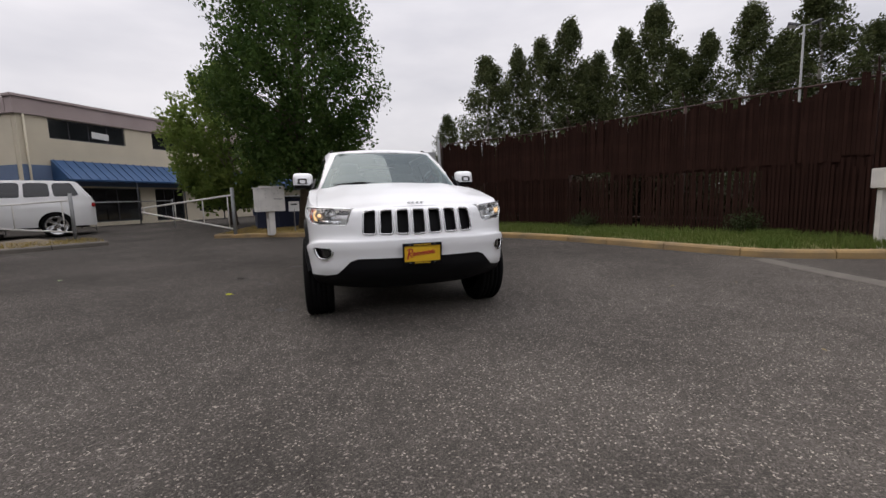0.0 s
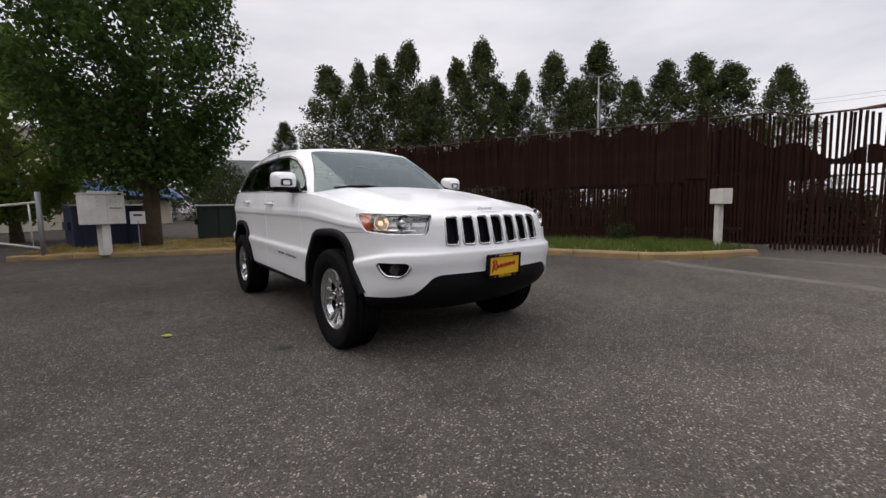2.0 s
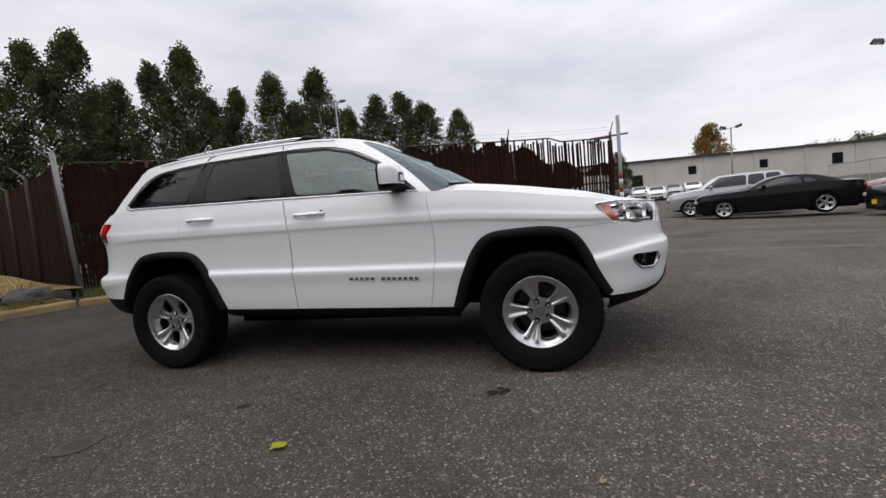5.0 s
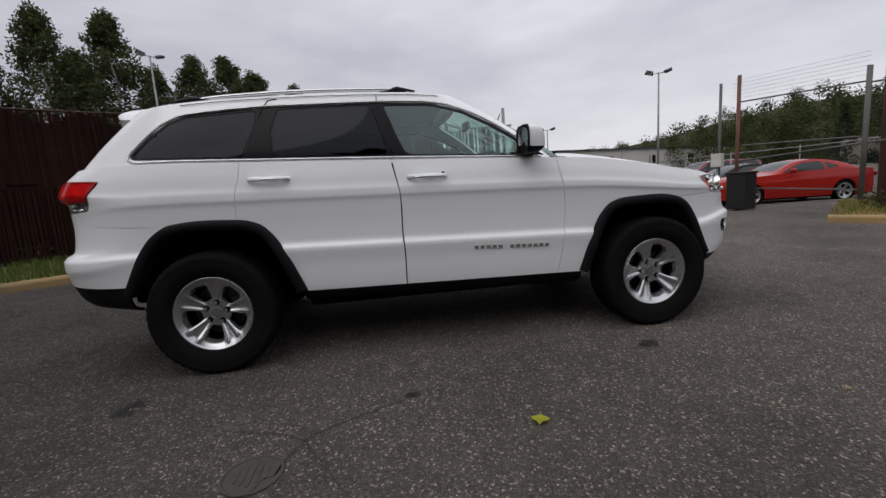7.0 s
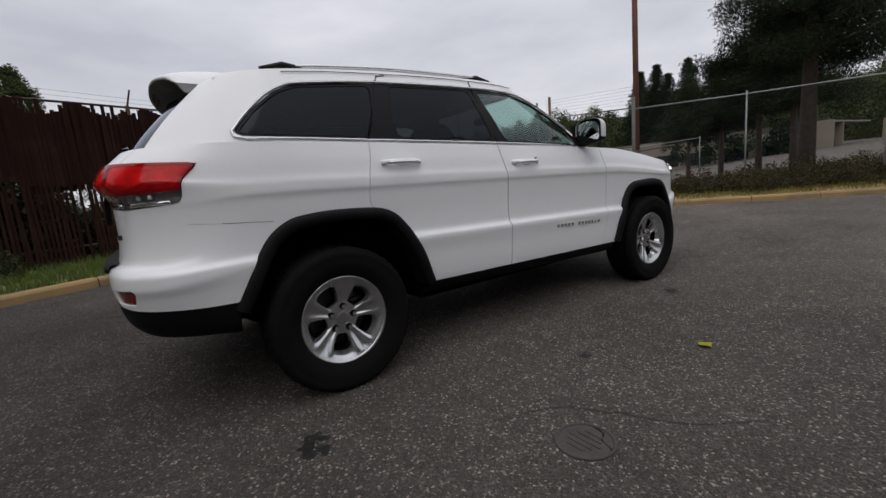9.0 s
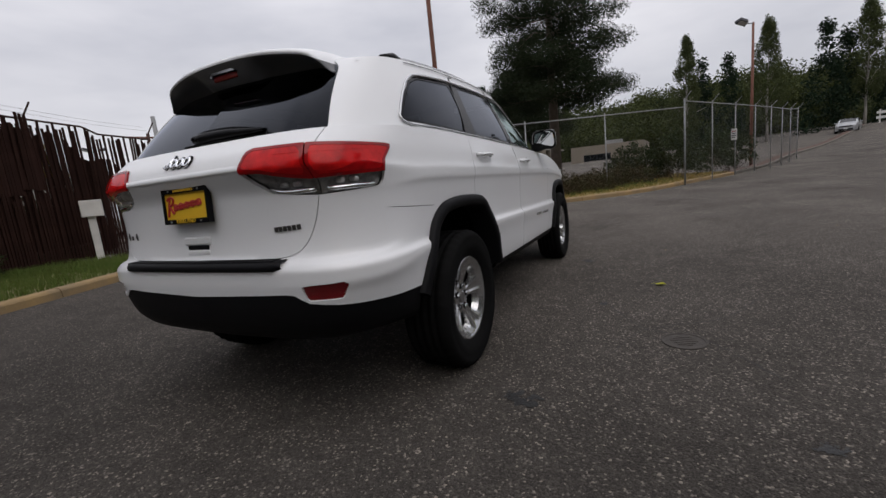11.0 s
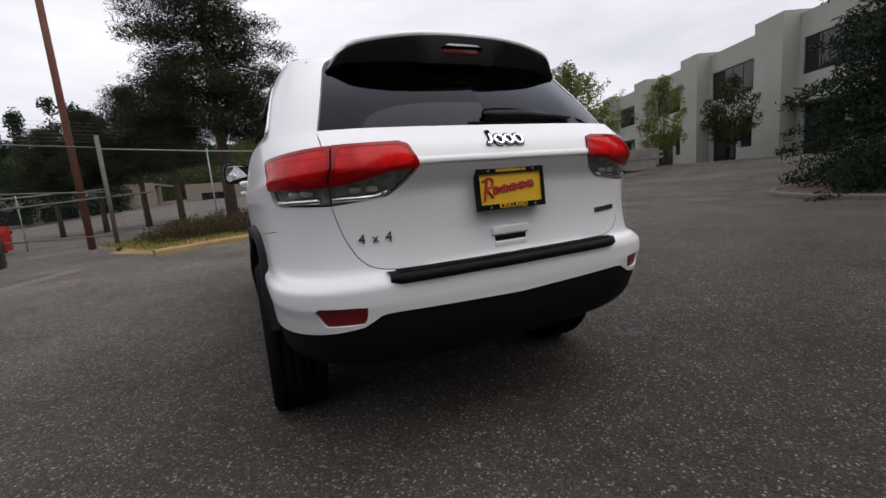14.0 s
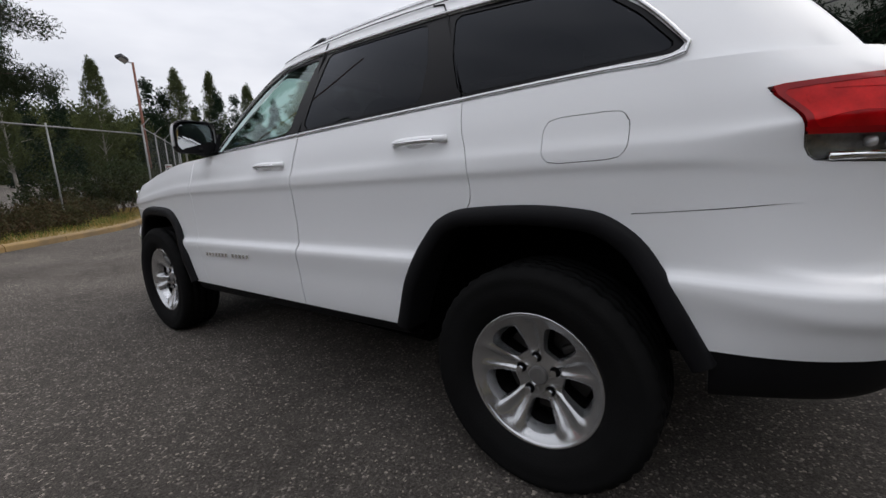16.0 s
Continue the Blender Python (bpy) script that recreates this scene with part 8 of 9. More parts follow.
BADGE_SILVER = surface("satin_badge_silver", (0.62, 0.63, 0.64), 0.3, 0.2, vary=0.06, scale=9, fine=200)


def badge(points, mat, label, radius=0.006, flat=1.0):
    part("badge", Soup().tube(points, radius, 6, flat=flat), mat, hero, label, smooth=True)


# rear maker's badge: a hook and three rings in chrome on a dark edge
def badge_shape(points, closed):
    pts = [(x, skin_y(x, z, True), z) for x, z in points]
    b = part("badge", Soup().tube([(x, y + 0.004, z) for x, y, z in pts], 0.0115, 8, closed=closed, flat=0.6), GLOSS_BLACK, hero, "dark edge of the maker's badge", smooth=True)
    part("badge_face", Soup().tube([(x, y + 0.009, z) for x, y, z in pts], 0.0078, 8, closed=closed, flat=0.7), CHROME, b, "chrome badge shape", smooth=True)


badge_shape([(0.066, 1.262), (0.067, 1.240), (0.070, 1.222), (0.080, 1.212), (0.092, 1.218)], False)
for x, r in ((0.036, 0.017), (-0.006, 0.017), (-0.050, 0.018)):
    badge_shape([(x + r * math.cos(t), 1.227 + r * 0.95 * math.sin(t)) for t in (k / 16 * math.tau for k in range(16))], True)
for k in range(4):
    x = 0.054 - 0.036 * k
    z, y = 1.033 + 0.003, -2.155
    part("badge", Soup().add(*pillow((x, y, z + 0.010), (0.013, 0.012, 0.008), None, 14, 8, 0.5)), BADGE_SILVER, hero, "small silver hood badge shape", smooth=True)
for k in range(6):
    x = -0.465 - 0.021 * k
    y = skin_y(x, 0.915, True) + 0.003
    part("badge", Soup().box(-0.0075, -0.003, -0.010, 0.0075, 0.003, 0.010, pose(x, y, 0.914 + 0.001 * k, 0, 0, 4)), SHADOW_ALLOY, hero, "small grey trim badge bar")
for k, ch in enumerate("4x4"):
    x = 0.580 - 0.046 * k
    lettering(ch, 0.050 if ch == "4" else 0.044, 0.002, SHADOW_ALLOY, hero, pose(x, skin_y(x, 0.915, True) + 0.004, 0.914, 90, 0, 168), "badge", "dark grey drive badge")
for sgn in (1, -1):
    for k in range(13):
        if k == 5:
            continue
        y, z = -0.20 - 0.0395 * k, 0.658 - 0.0017 * k
        part("badge", Soup().box(-0.002, -0.014, -0.0105, 0.003, 0.014, 0.0105, pose(sgn * (skin_x(y, z) + 0.001), y, z, 0, 0, 0)), CHROME, hero, "chrome door badge bar")

# cabin
part("cabin_floor", Soup().box(-0.78, -0.86, 0.44, 0.78, 0.84, 0.50), CABIN, hero)
part("load_floor", Soup().box(-0.48, 1.25, 0.50, 0.48, 2.15, 0.84), CABIN, hero, bevel=0.02)
part("dashboard", Soup().add(*loft([[(x, -0.90, 1.10), (x, -0.80, 1.185), (x, -0.60, 1.195), (x, -0.44, 1.16), (x, -0.38, 1.06), (x, -0.46, 0.78), (x, -0.9, 0.70)] for x in np.linspace(-0.74, 0.74, 9)], True)), CABIN, hero, "charcoal dashboard", smooth=False, bevel=0.02)
part("steering_wheel", Soup().tube([(0.37 + 0.185 * math.cos(t), -0.27 + 0.06 * math.sin(t) * -1, 1.06 + 0.17 * math.sin(t)) for t in (k / 28 * math.tau for k in range(28))], 0.015, 8, closed=True), CABIN, hero, "dark steering wheel", smooth=True)
part("steering_hub", Soup().add(*pillow((0.37, -0.27, 1.05), (0.075, 0.03, 0.06))), CABIN, hero, smooth=True)
part("steering_column", Soup().tube([(0.37, -0.28, 1.05), (0.37, -0.5, 0.98)], 0.035, 8), CABIN, hero)
part("centre_console", Soup().box(-0.13, -0.45, 0.5, 0.13, 0.55, 0.86), CABIN, hero, bevel=0.03)
for x in (-0.38, 0.38):
    st = part("front_seat", Soup().add(*pillow((x, 0.10, 0.75), (0.26, 0.27, 0.11))), CABIN_CLOTH, hero, "dark cloth front seat", smooth=True)
    part("seat_back", Soup().add(*pillow((x, 0.42, 1.10), (0.25, 0.09, 0.35), Matrix.Rotation(radians(-14), 3, "X"))), CABIN_CLOTH, st, smooth=True)
    part("headrest", Soup().add(*pillow((x, 0.52, 1.50), (0.14, 0.055, 0.10), Matrix.Rotation(radians(-10), 3, "X"))), CABIN_CLOTH, st, smooth=True)
    part("seat_base", Soup().box(x - 0.2, -0.1, 0.5, x + 0.2, 0.35, 0.66), CABIN, st)
rs = part("rear_seat", Soup().add(*pillow((0, 0.98, 0.80), (0.47, 0.27, 0.12))), CABIN_CLOTH, hero, "dark cloth rear bench", smooth=True)
part("bench_back", Soup().add(*pillow((0, 1.30, 1.22), (0.66, 0.09, 0.23), Matrix.Rotation(radians(-16), 3, "X"))), CABIN_CLOTH, rs, smooth=True)
for x in (-0.4, 0, 0.4):
    part("headrest", Soup().add(*pillow((x, 1.36, 1.46), (0.13, 0.05, 0.08))), CABIN_CLOTH, rs, smooth=True)
part("rear_view_mirror", Soup().add(*pillow((0, -0.36, 1.545), (0.12, 0.02, 0.035))), CABIN, hero, smooth=True)
part("headliner", Soup().add(*loft([[(x, y, float(roof_edge(y)) - 0.02 + 0.03 * (1 - (x / 0.62) ** 2)) for x in np.linspace(-0.62, 0.62, 9)] for y in np.linspace(-0.15, 1.85, 12)])), CABIN, hero)
for sgn in (1, -1):
    part("door_lining", Soup().box(sgn * 0.80 - 0.03, -0.75, 0.5, sgn * 0.80 + 0.03, 0.80, 1.19), CABIN, hero, bevel=0.02)
    part("rear_lining", Soup().box(sgn * 0.79 - 0.03, 0.80, 0.98, sgn * 0.79 + 0.03, 1.9, 1.24), CABIN, hero, bevel=0.02)


# ---------------------------------------------------------------- other vehicles
RED_CAR = surface("orange_red_car_paint", (0.36, 0.018, 0.012), 0.2, vary=0.04, scale=2, fine=300, spec=0.25, coat=0.25)
MAROON = surface("dark_red_car_paint", (0.16, 0.012, 0.015), 0.2, vary=0.04, scale=2, fine=300, coat=0.7)
BLACK_CAR = surface("black_car_paint", (0.007, 0.007, 0.008), 0.2, vary=0.05, scale=2, fine=300, spec=0.12, coat=0.1)
SILVER_CAR = surface("silver_car_paint", (0.38, 0.39, 0.40), 0.3, 0.5, vary=0.04, scale=2, fine=300, coat=0.6)
GREEN_CAR = surface("dull_green_car_paint", (0.10, 0.12, 0.085), 0.4, vary=0.08, scale=2, fine=200, coat=0.2)
PLAIN_WHITE = surface("plain_white_car_paint", (0.72, 0.72, 0.71), 0.3, vary=0.04, scale=2, fine=200, coat=0.4)

# length, width, height, nose top, belt height, windscreen foot and top, roof end and rear glass foot, tail top (all from the nose at y = 0)
KINDS = {
    "coupe": dict(L=5.0, W=1.92, hood=0.98, belt=1.02, roof=1.44, w0=1.75, w1=2.55, r0=3.35, r1=4.35, tail=1.08, wheels=(0.95, 3.90), wr=0.345, sill=0.22),
    "sedan": dict(L=4.8, W=1.84, hood=0.95, belt=0.98, roof=1.45, w0=1.35, w1=2.1, r0=3.4, r1=4.2, tail=1.10, wheels=(0.92, 3.70), wr=0.325, sill=0.22),
    "suv": dict(L=4.8, W=1.92, hood=1.12, belt=1.18, roof=1.74, w0=1.35, w1=2.1, r0=4.35, r1=4.72, tail=1.22, wheels=(0.93, 3.82), wr=0.37, sill=0.33),
    "van": dict(L=4.6, W=1.85, hood=1.10, belt=1.15, roof=1.88, w0=0.95, w1=1.6, r0=4.42, r1=4.55, tail=1.30, wheels=(0.85, 3.75), wr=0.34, sill=0.28),
}


def vehicle(kind, paint, name, label, m, group=""):
    """A parked vehicle: lofted body with cut wheel openings and panes, lamps, plate, mirrors and wheels. Nose to -y."""
    k = KINDS[kind]
    root = thing(name, m, label, "van" if kind == "van" else "car", group)
    L, W = k["L"], k["W"] / 2
    ys = np.r_[0.0, 0.03, 0.1, 0.2, np.linspace(0.32, L - 0.32, 56), L - 0.2, L - 0.1, L - 0.03, L]
    wid = W * pchip([0, 0.05, 0.2, 0.6, 1.2, L - 1.2, L - 0.5, L - 0.15, L - 0.04, L], [0.66, 0.76, 0.88, 0.97, 1, 1, 0.97, 0.90, 0.82, 0.72], ys)
    belt = pchip([0, 0.06, 0.35, k["w0"], k["r1"], L - 0.1, L], [k["hood"] - 0.28, k["hood"] - 0.16, k["hood"] - 0.09, k["belt"] - 0.02, k["tail"] - 0.02, k["tail"] - 0.05, k["tail"] - 0.14], ys)
    top = np.maximum(pchip([0, 0.06, 0.35, k["w0"] - 0.03, k["w0"], k["w1"], (k["w1"] + k["r0"]) / 2, k["r0"], k["r1"], k["r1"] + 0.03, L - 0.1, L], [k["hood"] - 0.27, k["hood"] - 0.13, k["hood"] - 0.04, k["belt"] + 0.02, k["belt"] + 0.04, k["roof"] - 0.04, k["roof"], k["roof"] - 0.03, k["tail"] + 0.03, k["tail"] + 0.01, k["tail"] - 0.03, k["tail"] - 0.13], ys), belt + 0.004)
    cab = np.clip((top - belt) / (k["roof"] - k["belt"]), 0, 1)
    topw = wid * (0.86 - 0.16 * cab)
    low, up, roof = [], [], []
    for t in np.linspace(0, 1, 13):
        z = k["sill"] + (belt - k["sill"]) * t
        b = 0.93 + 0.07 * math.sin(math.pi * (0.12 + 0.76 * t)) - 0.03 * t * t
        b += 0.012 * math.exp(-((t - 0.72) / 0.07) ** 2)
        low.append(np.stack([wid * b, ys, z, np.full(len(ys), t)], 1))
    for t in np.linspace(0, 1, 9):
        up.append(np.stack([low[-1][:, 0] + (topw - low[-1][:, 0]) * t ** 1.25, ys, belt + (top - belt) * t ** 0.9, ys], 1))
    for t in np.linspace(0, 1, 9):
        roof.append(np.stack([topw * (1 - t), ys, top + (0.045 - 0.01 * cab) * (1 - (1 - t) ** 2), ys], 1))
    n = len(ys)
    grid = lambda rows: Sheet(np.concatenate(rows), [(j * n + i, j * n + i + 1, (j + 1) * n + i + 1, (j + 1) * n + i) for j in range(len(rows) - 1) for i in range(n - 1)])
    lo, us, rf = grid(low), grid(up), grid(roof)
    for wy in k["wheels"]:
        arc = [(wy + (k["wr"] + 0.05) * math.cos(a), k["wr"] + (k["wr"] + 0.05) * math.sin(a)) for a in np.linspace(-0.5, math.pi + 0.5, 26)]
        lo = lo.split(side_field(arc))[1]
    b0, b1 = k["belt"] + 0.03, k["roof"] - 0.075
    if kind == "coupe":
        panes = [[(k["w0"] + 0.15, b0 + 0.0), (k["w1"] + 0.75, b0 + 0.04), (k["w1"] + 0.68, b1), (k["w1"] + 0.06, b1 - 0.02)], [(k["w1"] + 0.82, b0 + 0.06), (k["r0"] + 0.42, b0 + 0.10), (k["r0"] - 0.02, b1 - 0.02), (k["w1"] + 0.78, b1)]]
    elif kind == "van":
        panes = [[(k["w0"] + 0.12, b0), (k["w1"] + 0.55, b0), (k["w1"] + 0.5, b1), (k["w1"] + 0.02, b1)]]
    else:
        mid = (k["w1"] + k["r0"]) / 2
        panes = [[(k["w0"] + 0.12, b0), (mid - 0.15, b0 + 0.02), (mid - 0.12, b1), (k["w1"] + 0.04, b1)], [(mid - 0.06, b0 + 0.02), (k["r0"] + (0.15 if kind == "sedan" else -0.6), b0 + 0.05), (k["r0"] - (0.1 if kind == "sedan" else 0.62), b1), (mid - 0.04, b1)]]
        if kind == "suv":
            panes.append([(k["r0"] - 0.52, b0 + 0.04), (k["r0"] + 0.08, b0 + 0.06), (k["r0"] - 0.08, b1), (k["r0"] - 0.54, b1)])
    for p in panes:
        g, us = us.split(side_field(rounded(p, 0.04)), 0.006)
        for s in (g, g.mirrored()):
            panel("side_window", s.moved(-0.004), DARK_GLASS, root, "", 0.01)
    shield, rest = rf.split(lambda v: np.maximum(np.maximum(k["w0"] + 0.05 - v[:, 1], v[:, 1] - (k["w1"] - 0.03)), np.abs(v[:, 0]) - W * 0.66), 0.006)
    back, rest = rest.split(lambda v: np.maximum(np.maximum(k["r0"] + 0.05 - v[:, 1], v[:, 1] - (k["r1"] - 0.02)), np.abs(v[:, 0]) - W * 0.64), 0.006)
    panel("windscreen", shield.both().moved(-0.003), DARK_GLASS, root, "", 0.01)
    panel("rear_window", back.both().moved(-0.003), DARK_GLASS, root, "", 0.01)
    panel("body", lo.both(), paint, root, "", 0.03)
    panel("window_surround", us.both(), paint, root, "", 0.01)
    panel("hood_and_roof", rest.both(), paint, root, "", 0.01)
    for y, rows in ((0, 0), (L, -1)):
        i = 0 if y == 0 else n - 1
        ring = [tuple(r[i][:3]) for r in low] + [tuple(r[i][:3]) for r in up[1:]] + [tuple(r[i][:3]) for r in roof[1:]]
        full = ring + [(-p[0], p[1], p[2]) for p in reversed(ring[:-1])]
        part("nose" if y == 0 else "tail", Soup().add(full, [tuple(range(len(full)))]), paint, root)
    part("underbody", Soup().box(-W * 0.72, 0.25, k["sill"] - 0.06, W * 0.72, L - 0.2, k["belt"] - 0.25), UNDERSIDE, root)
    for wy in k["wheels"]:
        part("wheel_housing", Soup().box(-W * 0.9, wy - k["wr"] - 0.06, k["wr"], W * 0.9, wy + k["wr"] + 0.06, k["wr"] * 2 + 0.02), UNDERSIDE, root)
    part("grille", Soup().box(-W * 0.55, -0.012, k["hood"] - 0.36, W * 0.55, 0.02, k["hood"] - 0.26), GLOSS_BLACK, root, bevel=0.01)
    part("lower_intake", Soup().box(-W * 0.6, -0.014, k["sill"] + 0.03, W * 0.6, 0.02, k["sill"] + 0.2), GLOSS_BLACK, root, bevel=0.01)
    part("dealer_plate", Soup().box(-0.15, -0.03, k["sill"] + 0.16, 0.15, -0.012, k["sill"] + 0.30), YELLOW_PLATE if kind == "coupe" else SIGN_WHITE, root)
    for sgn in (1, -1):
        part("headlight", Soup().add(*pillow((sgn * W * 0.70, 0.075, k["hood"] - 0.30), (0.15, 0.05, 0.06), Matrix.Rotation(radians(-25 * sgn), 3, "Z"))), LAMP_SILVER, root, smooth=True)
        part("tail_light", Soup().add(*pillow((sgn * W * 0.72, L - 0.05, k["tail"] - 0.24), (0.17, 0.05, 0.075 if kind != "van" else 0.2))), RED_LENS, root, smooth=True)
        part("door_mirror", Soup().add(*pillow((sgn * (W + 0.06), k["w0"] + 0.42, k["belt"] + 0.08), (0.10, 0.06, 0.07))), paint if paint is not PLAIN_WHITE else BLACK_PLASTIC, root, smooth=True)
        for wy in k["wheels"]:
            if "wheel" not in STORE:
                STORE["wheel"] = wheel(root, Matrix.Identity(4), 0.345, 0.25, 0.11, False, "silver alloy wheel")
                w = STORE["wheel"]
            else:
                w = copy_thing(STORE["wheel"], Matrix.Identity(4))
                w.parent = root
            sc = k["wr"] / 0.345
            w.matrix_basis = pose(sgn * (W - 0.115), wy, k["wr"], 0, 0, 0 if sgn > 0 else 180) @ pose(0, 0, 0, 17 * wy, 0, 0) @ Matrix.Scale(sc, 4)
    return root


STORE = {}


def facing(x, y, dx, dy):
    """Where a vehicle's nose stands and which way it looks."""
    return on_ground(x, y, 0, math.degrees(math.atan2(dy, dx)) + 90)


lot = "cars parked in the dealer lot"
vehicle("coupe", RED_CAR, "coupe_car", "bright orange-red muscle coupe with silver wheels parked by the gate", facing(10.15, -11.1, 0.18, 0.98), lot)
black_coupe = vehicle("coupe", BLACK_CAR, "coupe_car", "glossy black muscle coupe with silver wheels parked in the lot", facing(16.05, -7.25, 0.27, 0.96), lot)
copy_thing(black_coupe, facing(12.5, -11.2, 0.18, 0.98))
vehicle("suv", MAROON, "suv_car", "dark red SUV parked among the coupes", facing(15.9, -13.1, 0.18, 0.98), lot)
silver_suv = vehicle("suv", SILVER_CAR, "suv_car", "silver SUV parked behind the black coupe", facing(19.4, -7.0, 0.22, 0.97), lot)
grey_sedan = vehicle("sedan", SILVER_CAR, "sedan_car", "silver sedan parked in the lot", facing(22.5, -8.0, 0.22, 0.97), lot)
for x, y in ((25.5, -9.1), (28.5, -10.1), (31.5, -11.1)):
    copy_thing(silver_suv if x < 27 else grey_sedan, facing(x, y, 0.22, 0.97))
white_sedan = vehicle("sedan", PLAIN_WHITE, "sedan_car", "white sedan parked before the warehouse", facing(44.5, -10.4, -0.97, 0.2), "cars before the warehouse")
for b, d, src in ((93.6, 40, silver_suv), (95.6, 44, black_coupe), (97.4, 47, black_coupe), (101.3, 46, white_sedan), (103.2, 48, grey_sedan), (105.3, 50, white_sedan), (111, 46, grey_sedan), (114, 44, white_sedan)):
    c = copy_thing(src, facing(-3.4 + d * math.sin(radians(b)), -2.4 + d * math.cos(radians(b)), -0.97, 0.2))
    tagged(c, group="cars before the warehouse")
street = "vehicles parked along the road"
van = vehicle("van", PLAIN_WHITE, "cargo_van", "white cargo van with black mirrors parked along the road", facing(-17.9, -26.0, -0.38, -0.92), street)
copy_thing(van, facing(-20.2, -31.5, -0.4, -0.92))
vehicle("suv", GREEN_CAR, "suv_car", "old dull green SUV parked along the road", facing(-22.4, -37.2, -0.42, -0.91), street)
tagged(copy_thing(black_coupe, facing(-25.0, -43.2, -0.42, -0.91)), "dark car parked farther up the road", group=street)
tagged(copy_thing(grey_sedan, facing(-20.5, -54.0, 0.4, 0.92)), "silver sedan coming to rest on the climbing road", group=street)
office_suv = vehicle("suv", PLAIN_WHITE, "suv_car", "tall white SUV parked behind the pipe gates by the office", facing(-14.9, 11.9, -0.88, -0.47) @ Matrix.Scale(1.2, 4), "vehicles by the office")
tagged(copy_thing(black_coupe, facing(-27, -24, 0.9, 0.4)), "dark car parked before the grey building", group="cars by the grey building")


# ---------------------------------------------------------------- small things on the asphalt
DARK_IRON = surface("dusty_cast_iron", (0.050, 0.043, 0.037), 0.85, vary=0.3, scale=20, fine=90, bump=0.3)
valve = thing("valve_cover", pose(-1.98, 0.955, 0.0), "small round iron valve cover set in the asphalt", "manhole cover")
part("ring", Soup().tube([(0.112 * math.cos(t), 0.112 * math.sin(t), 0.003) for t in (k / 32 * math.tau for k in range(32))], 0.008, 6, closed=True, flat=0.5), DARK_IRON, valve, smooth=True)
part("lid", Soup().tube([(0, 0, -0.01), (0, 0, 0.003)], 0.104, 32), DARK_IRON, valve)
for k in range(5):
    part("tread_bar", Soup().box(-0.07 + 0.016 * abs(k - 2), -0.06 + 0.028 * k, 0.003, 0.07 - 0.016 * abs(k - 2), -0.05 + 0.028 * k, 0.006), DARK_IRON, valve)

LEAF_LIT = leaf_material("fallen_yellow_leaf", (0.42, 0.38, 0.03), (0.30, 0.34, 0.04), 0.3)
DRY_LEAF = leaf_material("dry_leaf", (0.20, 0.14, 0.06), (0.30, 0.24, 0.12), 0.1)
TWIG_GREEN = leaf_material("fallen_green_leaf", (0.22, 0.34, 0.16), (0.30, 0.36, 0.2), 0.2)
OIL = surface("oil_stain", (0.010, 0.0095, 0.009), 0.55, vary=0.3, scale=9, fine=80, bump=0.5)
CRACK = surface("tar_crack", (0.026, 0.024, 0.022), 0.8, vary=0.3, scale=20, fine=90)


def fallen_leaf(x, y, turn, size, mat, label):
    pts = [(0, -0.5), (0.28, -0.32), (0.5, -0.05), (0.36, 0.22), (0.12, 0.36), (0.0, 0.6), (-0.14, 0.34), (-0.4, 0.2), (-0.48, -0.08), (-0.26, -0.34)]
    v = [(px * size, py * size, 0.012 + 0.12 * size * (abs(px) ** 1.4) + 0.05 * size * math.sin(5 * py)) for px, py in pts] + [(0, 0, 0.008)]
    s = Soup().add(v, [(i, (i + 1) % 10, 10) for i in range(10)]).tube([(0, -0.5 * size, 0.012), (0.05 * size, -0.85 * size, 0.006)], 0.0016, 4)
    ob = s.make("fallen_leaf", mat)
    ob.matrix_world = pose(x, y, 0.004, 0, 0, turn)
    return tagged(ob, label, "leaf")


fallen_leaf(-1.90, -0.235, 65, 0.085, LEAF_LIT, "single yellow-green maple leaf on the asphalt")
fallen_leaf(-4.65, 1.9, 20, 0.06, TWIG_GREEN, "pale green strip of leaf on the asphalt")
rng_ = np.random.default_rng(77)
for k in range(26):
    x, y = rng_.uniform(-9, 6), rng_.uniform(-8, 6)
    if abs(x) > 1.3 or abs(y) > 2.7:
        fallen_leaf(x, y, rng_.uniform(0, 360), rng_.uniform(0.015, 0.03), DRY_LEAF, "tiny dry leaf fragment on the asphalt")


def stain(x, y, size, seed):
    """A soaked-in patch with a ragged edge of its own."""
    rng = np.random.default_rng(seed)
    v, f = [], []
    for q in range(26):
        n = 9
        t, r = rng.random() * math.tau, size * math.sqrt(rng.random()) * 0.9
        c, rr = (r * math.cos(t), r * 0.7 * math.sin(t)), size * (0.10 + 0.28 * rng.random() * (1 - r / size))
        o = len(v)
        v += [(c[0] + rr * (0.7 + 0.5 * rng.random()) * math.cos(a), c[1] + rr * (0.6 + 0.5 * rng.random()) * math.sin(a), 0.0025 + 0.00006 * q) for a in (i / n * math.tau for i in range(n))]
        f.append(tuple(range(o, o + n)))
    ob = mesh_object("oil_stain", v, f, OIL)
    ob.matrix_world = pose(x, y, 0, 0, 0, seed * 40)
    return tagged(ob, "dark oil stain soaked into the asphalt", "stain")


for k, (x, y, r) in enumerate(((-1.225, -1.2, 0.09), (-1.265, 1.785, 0.11), (-2.35, 1.85, 0.06), (-2.9, 0.9, 0.05), (-1.5, 0.3, 0.05), (-2.6, 3.3, 0.08), (-3.2, 5.0, 0.10))):
    stain(x, y, r, 3 + k)


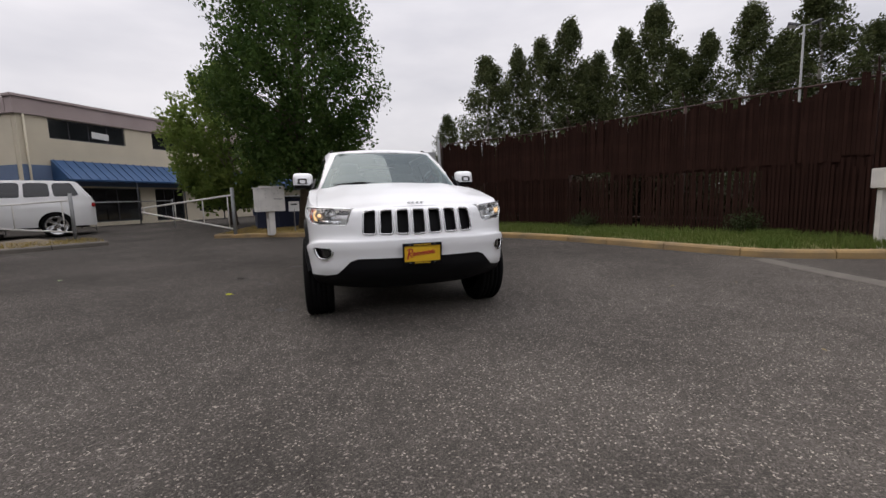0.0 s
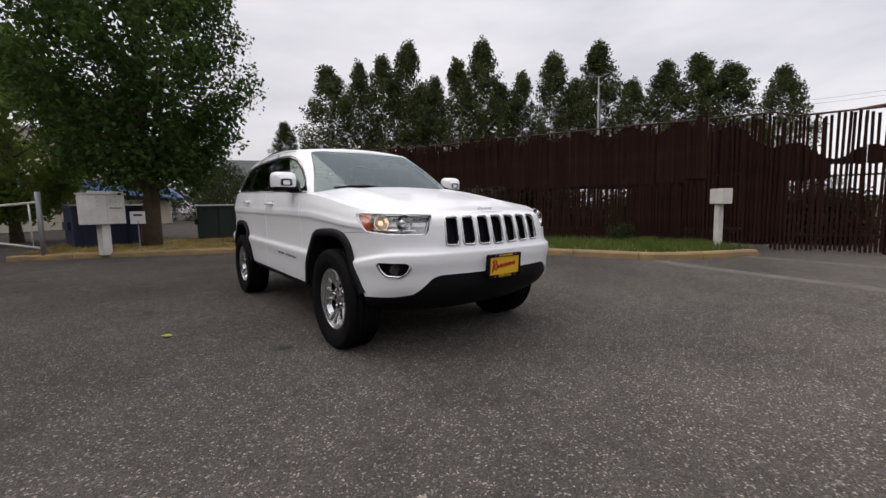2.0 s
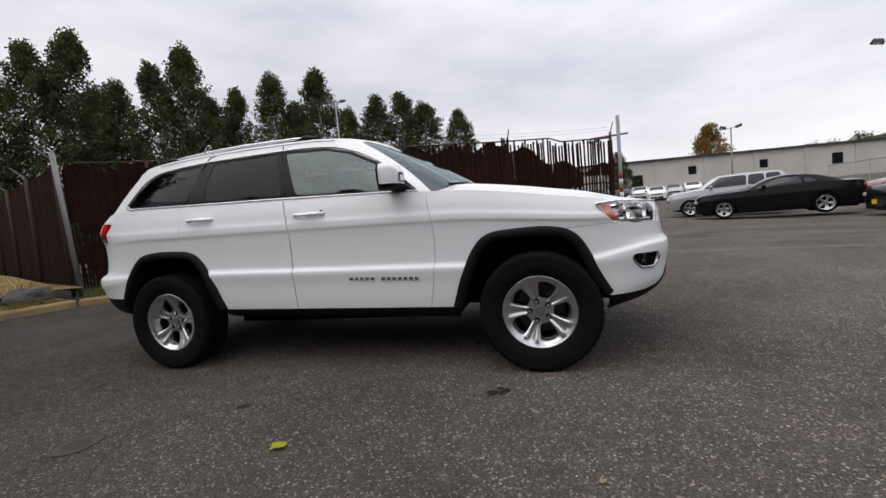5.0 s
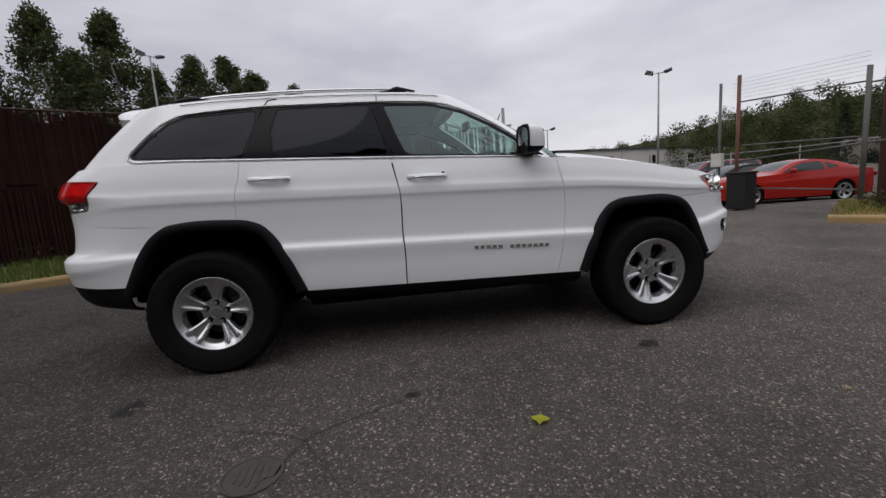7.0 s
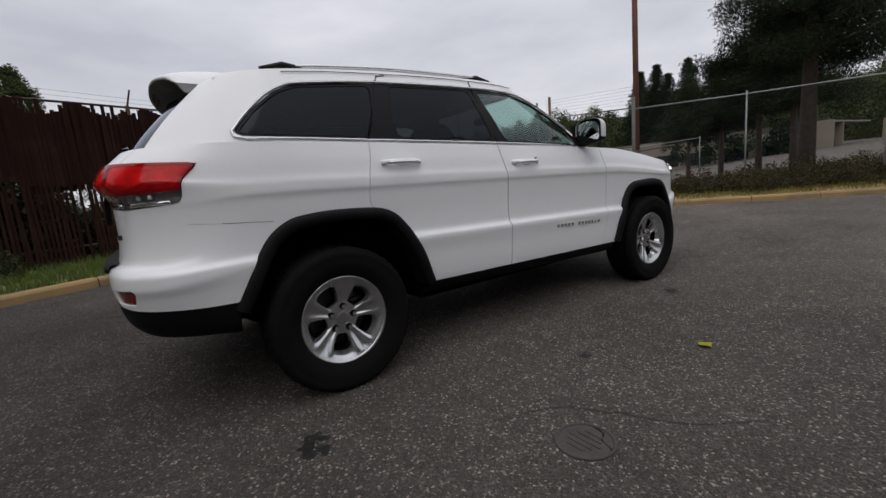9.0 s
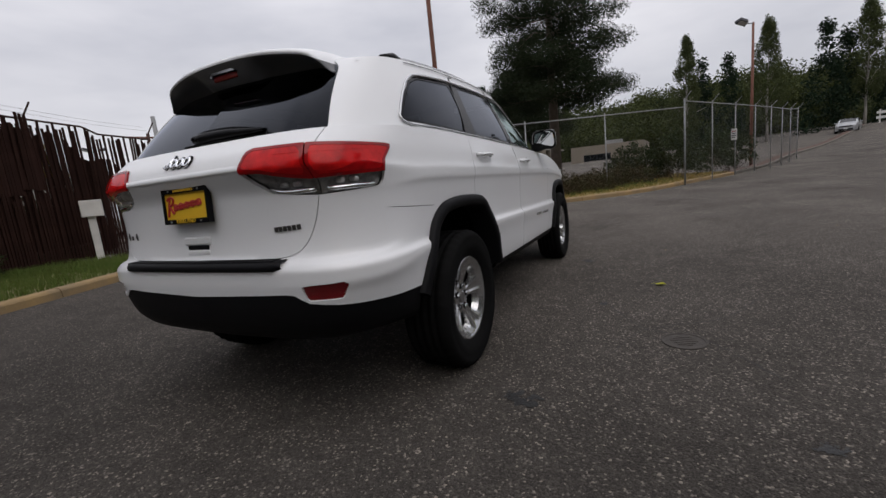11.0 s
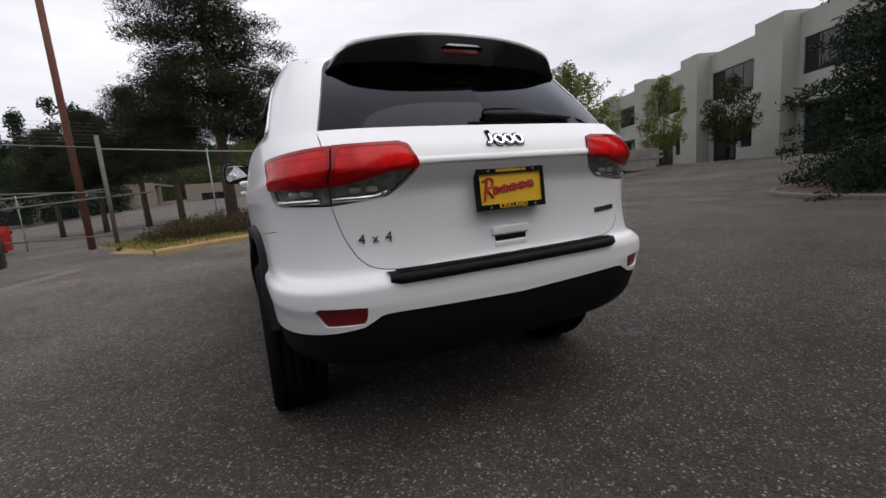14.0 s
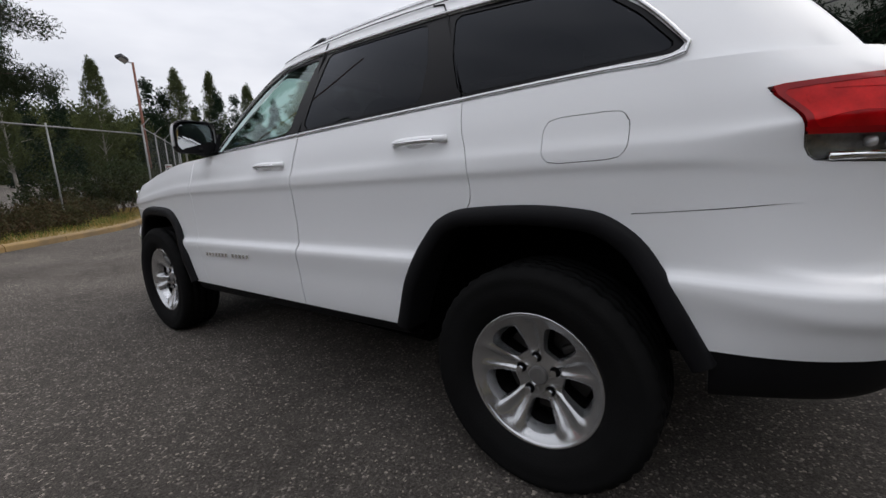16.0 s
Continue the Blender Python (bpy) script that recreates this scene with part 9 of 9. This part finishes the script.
def crack(points, seed):
    rng = np.random.default_rng(seed)
    line = smooth_line(points, 0.05)
    line = line + rng.normal(size=line.shape) * 0.007
    w = 0.0015 + 0.003 * rng.random(len(line))
    t = np.gradient(line, axis=0)
    t /= np.linalg.norm(t, axis=1)[:, None]
    nrm = np.stack([-t[:, 1], t[:, 0]], 1)
    a, b = line + nrm * w[:, None], line - nrm * w[:, None]
    n = len(line)
    ob = mesh_object("crack", np.c_[np.concatenate([a, b]), np.full(2 * n, 0.003)], [(i, n + i, n + i + 1, i + 1) for i in range(n - 1)], CRACK)
    return tagged(ob, "fine tar-dark crack in the asphalt", "crack")


crack([(-2.35, 1.35), (-2.1, 0.95), (-1.75, 0.75), (-1.55, 0.35)], 1)
crack([(-1.62, 1.2), (-1.75, 0.85), (-2.2, 0.55), (-2.5, 0.1)], 2)
crack([(2.3, 2.2), (3.0, 3.2), (3.2, 4.4)], 3)
crack([(-4.4, 1.8), (-6.0, 2.6), (-8.8, 2.4)], 4)
crack([(-4.2, -4.0), (-3.0, -5.2), (-1.0, -6.6), (1.5, -7.3)], 5)

# white railing and seats beyond the north lot, and the sign bridge over the highway
rail = thing("white_railing", on_ground(6.5, 24.5, 0, -20), "low white railing at the end of the parking lot", "railing")
for k in range(6):
    part("baluster", Soup().box(-1.5 + 0.6 * k - 0.06, -0.05, 0, -1.5 + 0.6 * k + 0.06, 0.05, 0.72), WHITE_PAINT, rail)
for h in (0.25, 0.45, 0.66):
    part("rail", Soup().box(-1.6, -0.04, h - 0.05, 1.6, 0.04, h + 0.05), WHITE_PAINT, rail)
bb = thing("sign_bridge", on_ground(8.5, 52, 0, -14), "grey sign bridge on a white post beyond the trees", "sign")
part("post", Soup().box(-0.35, -0.3, 0, 0.35, 0.3, 6.0), WHITE_PAINT, bb)
part("panel", Soup().box(-0.6, -0.25, 5.6, 5.6, 0.25, 7.2), STEEL, bb, bevel=0.02)
part("catwalk", Soup().box(-0.9, -0.9, 5.3, 5.8, -0.2, 5.45), STEEL, bb)
for k in range(7):
    part("stanchion", Soup().box(-0.85 + 1.08 * k, -0.9, 5.45, -0.77 + 1.08 * k, -0.82, 6.4), STEEL, bb)
barrier = thing("road_barrier", on_ground(-29.5, -66, 0, -25), "white barrier boards at the head of the road", "barrier")
for h in (0.5, 1.1):
    part("board", Soup().box(-2.2, -0.04, h, 2.2, 0.04, h + 0.3), SIGN_WHITE, barrier)
for x in (-1.9, 1.9):
    part("post", Soup().box(x - 0.07, -0.1, 0, x + 0.07, 0.0, 1.6), WHITE_PAINT, barrier)
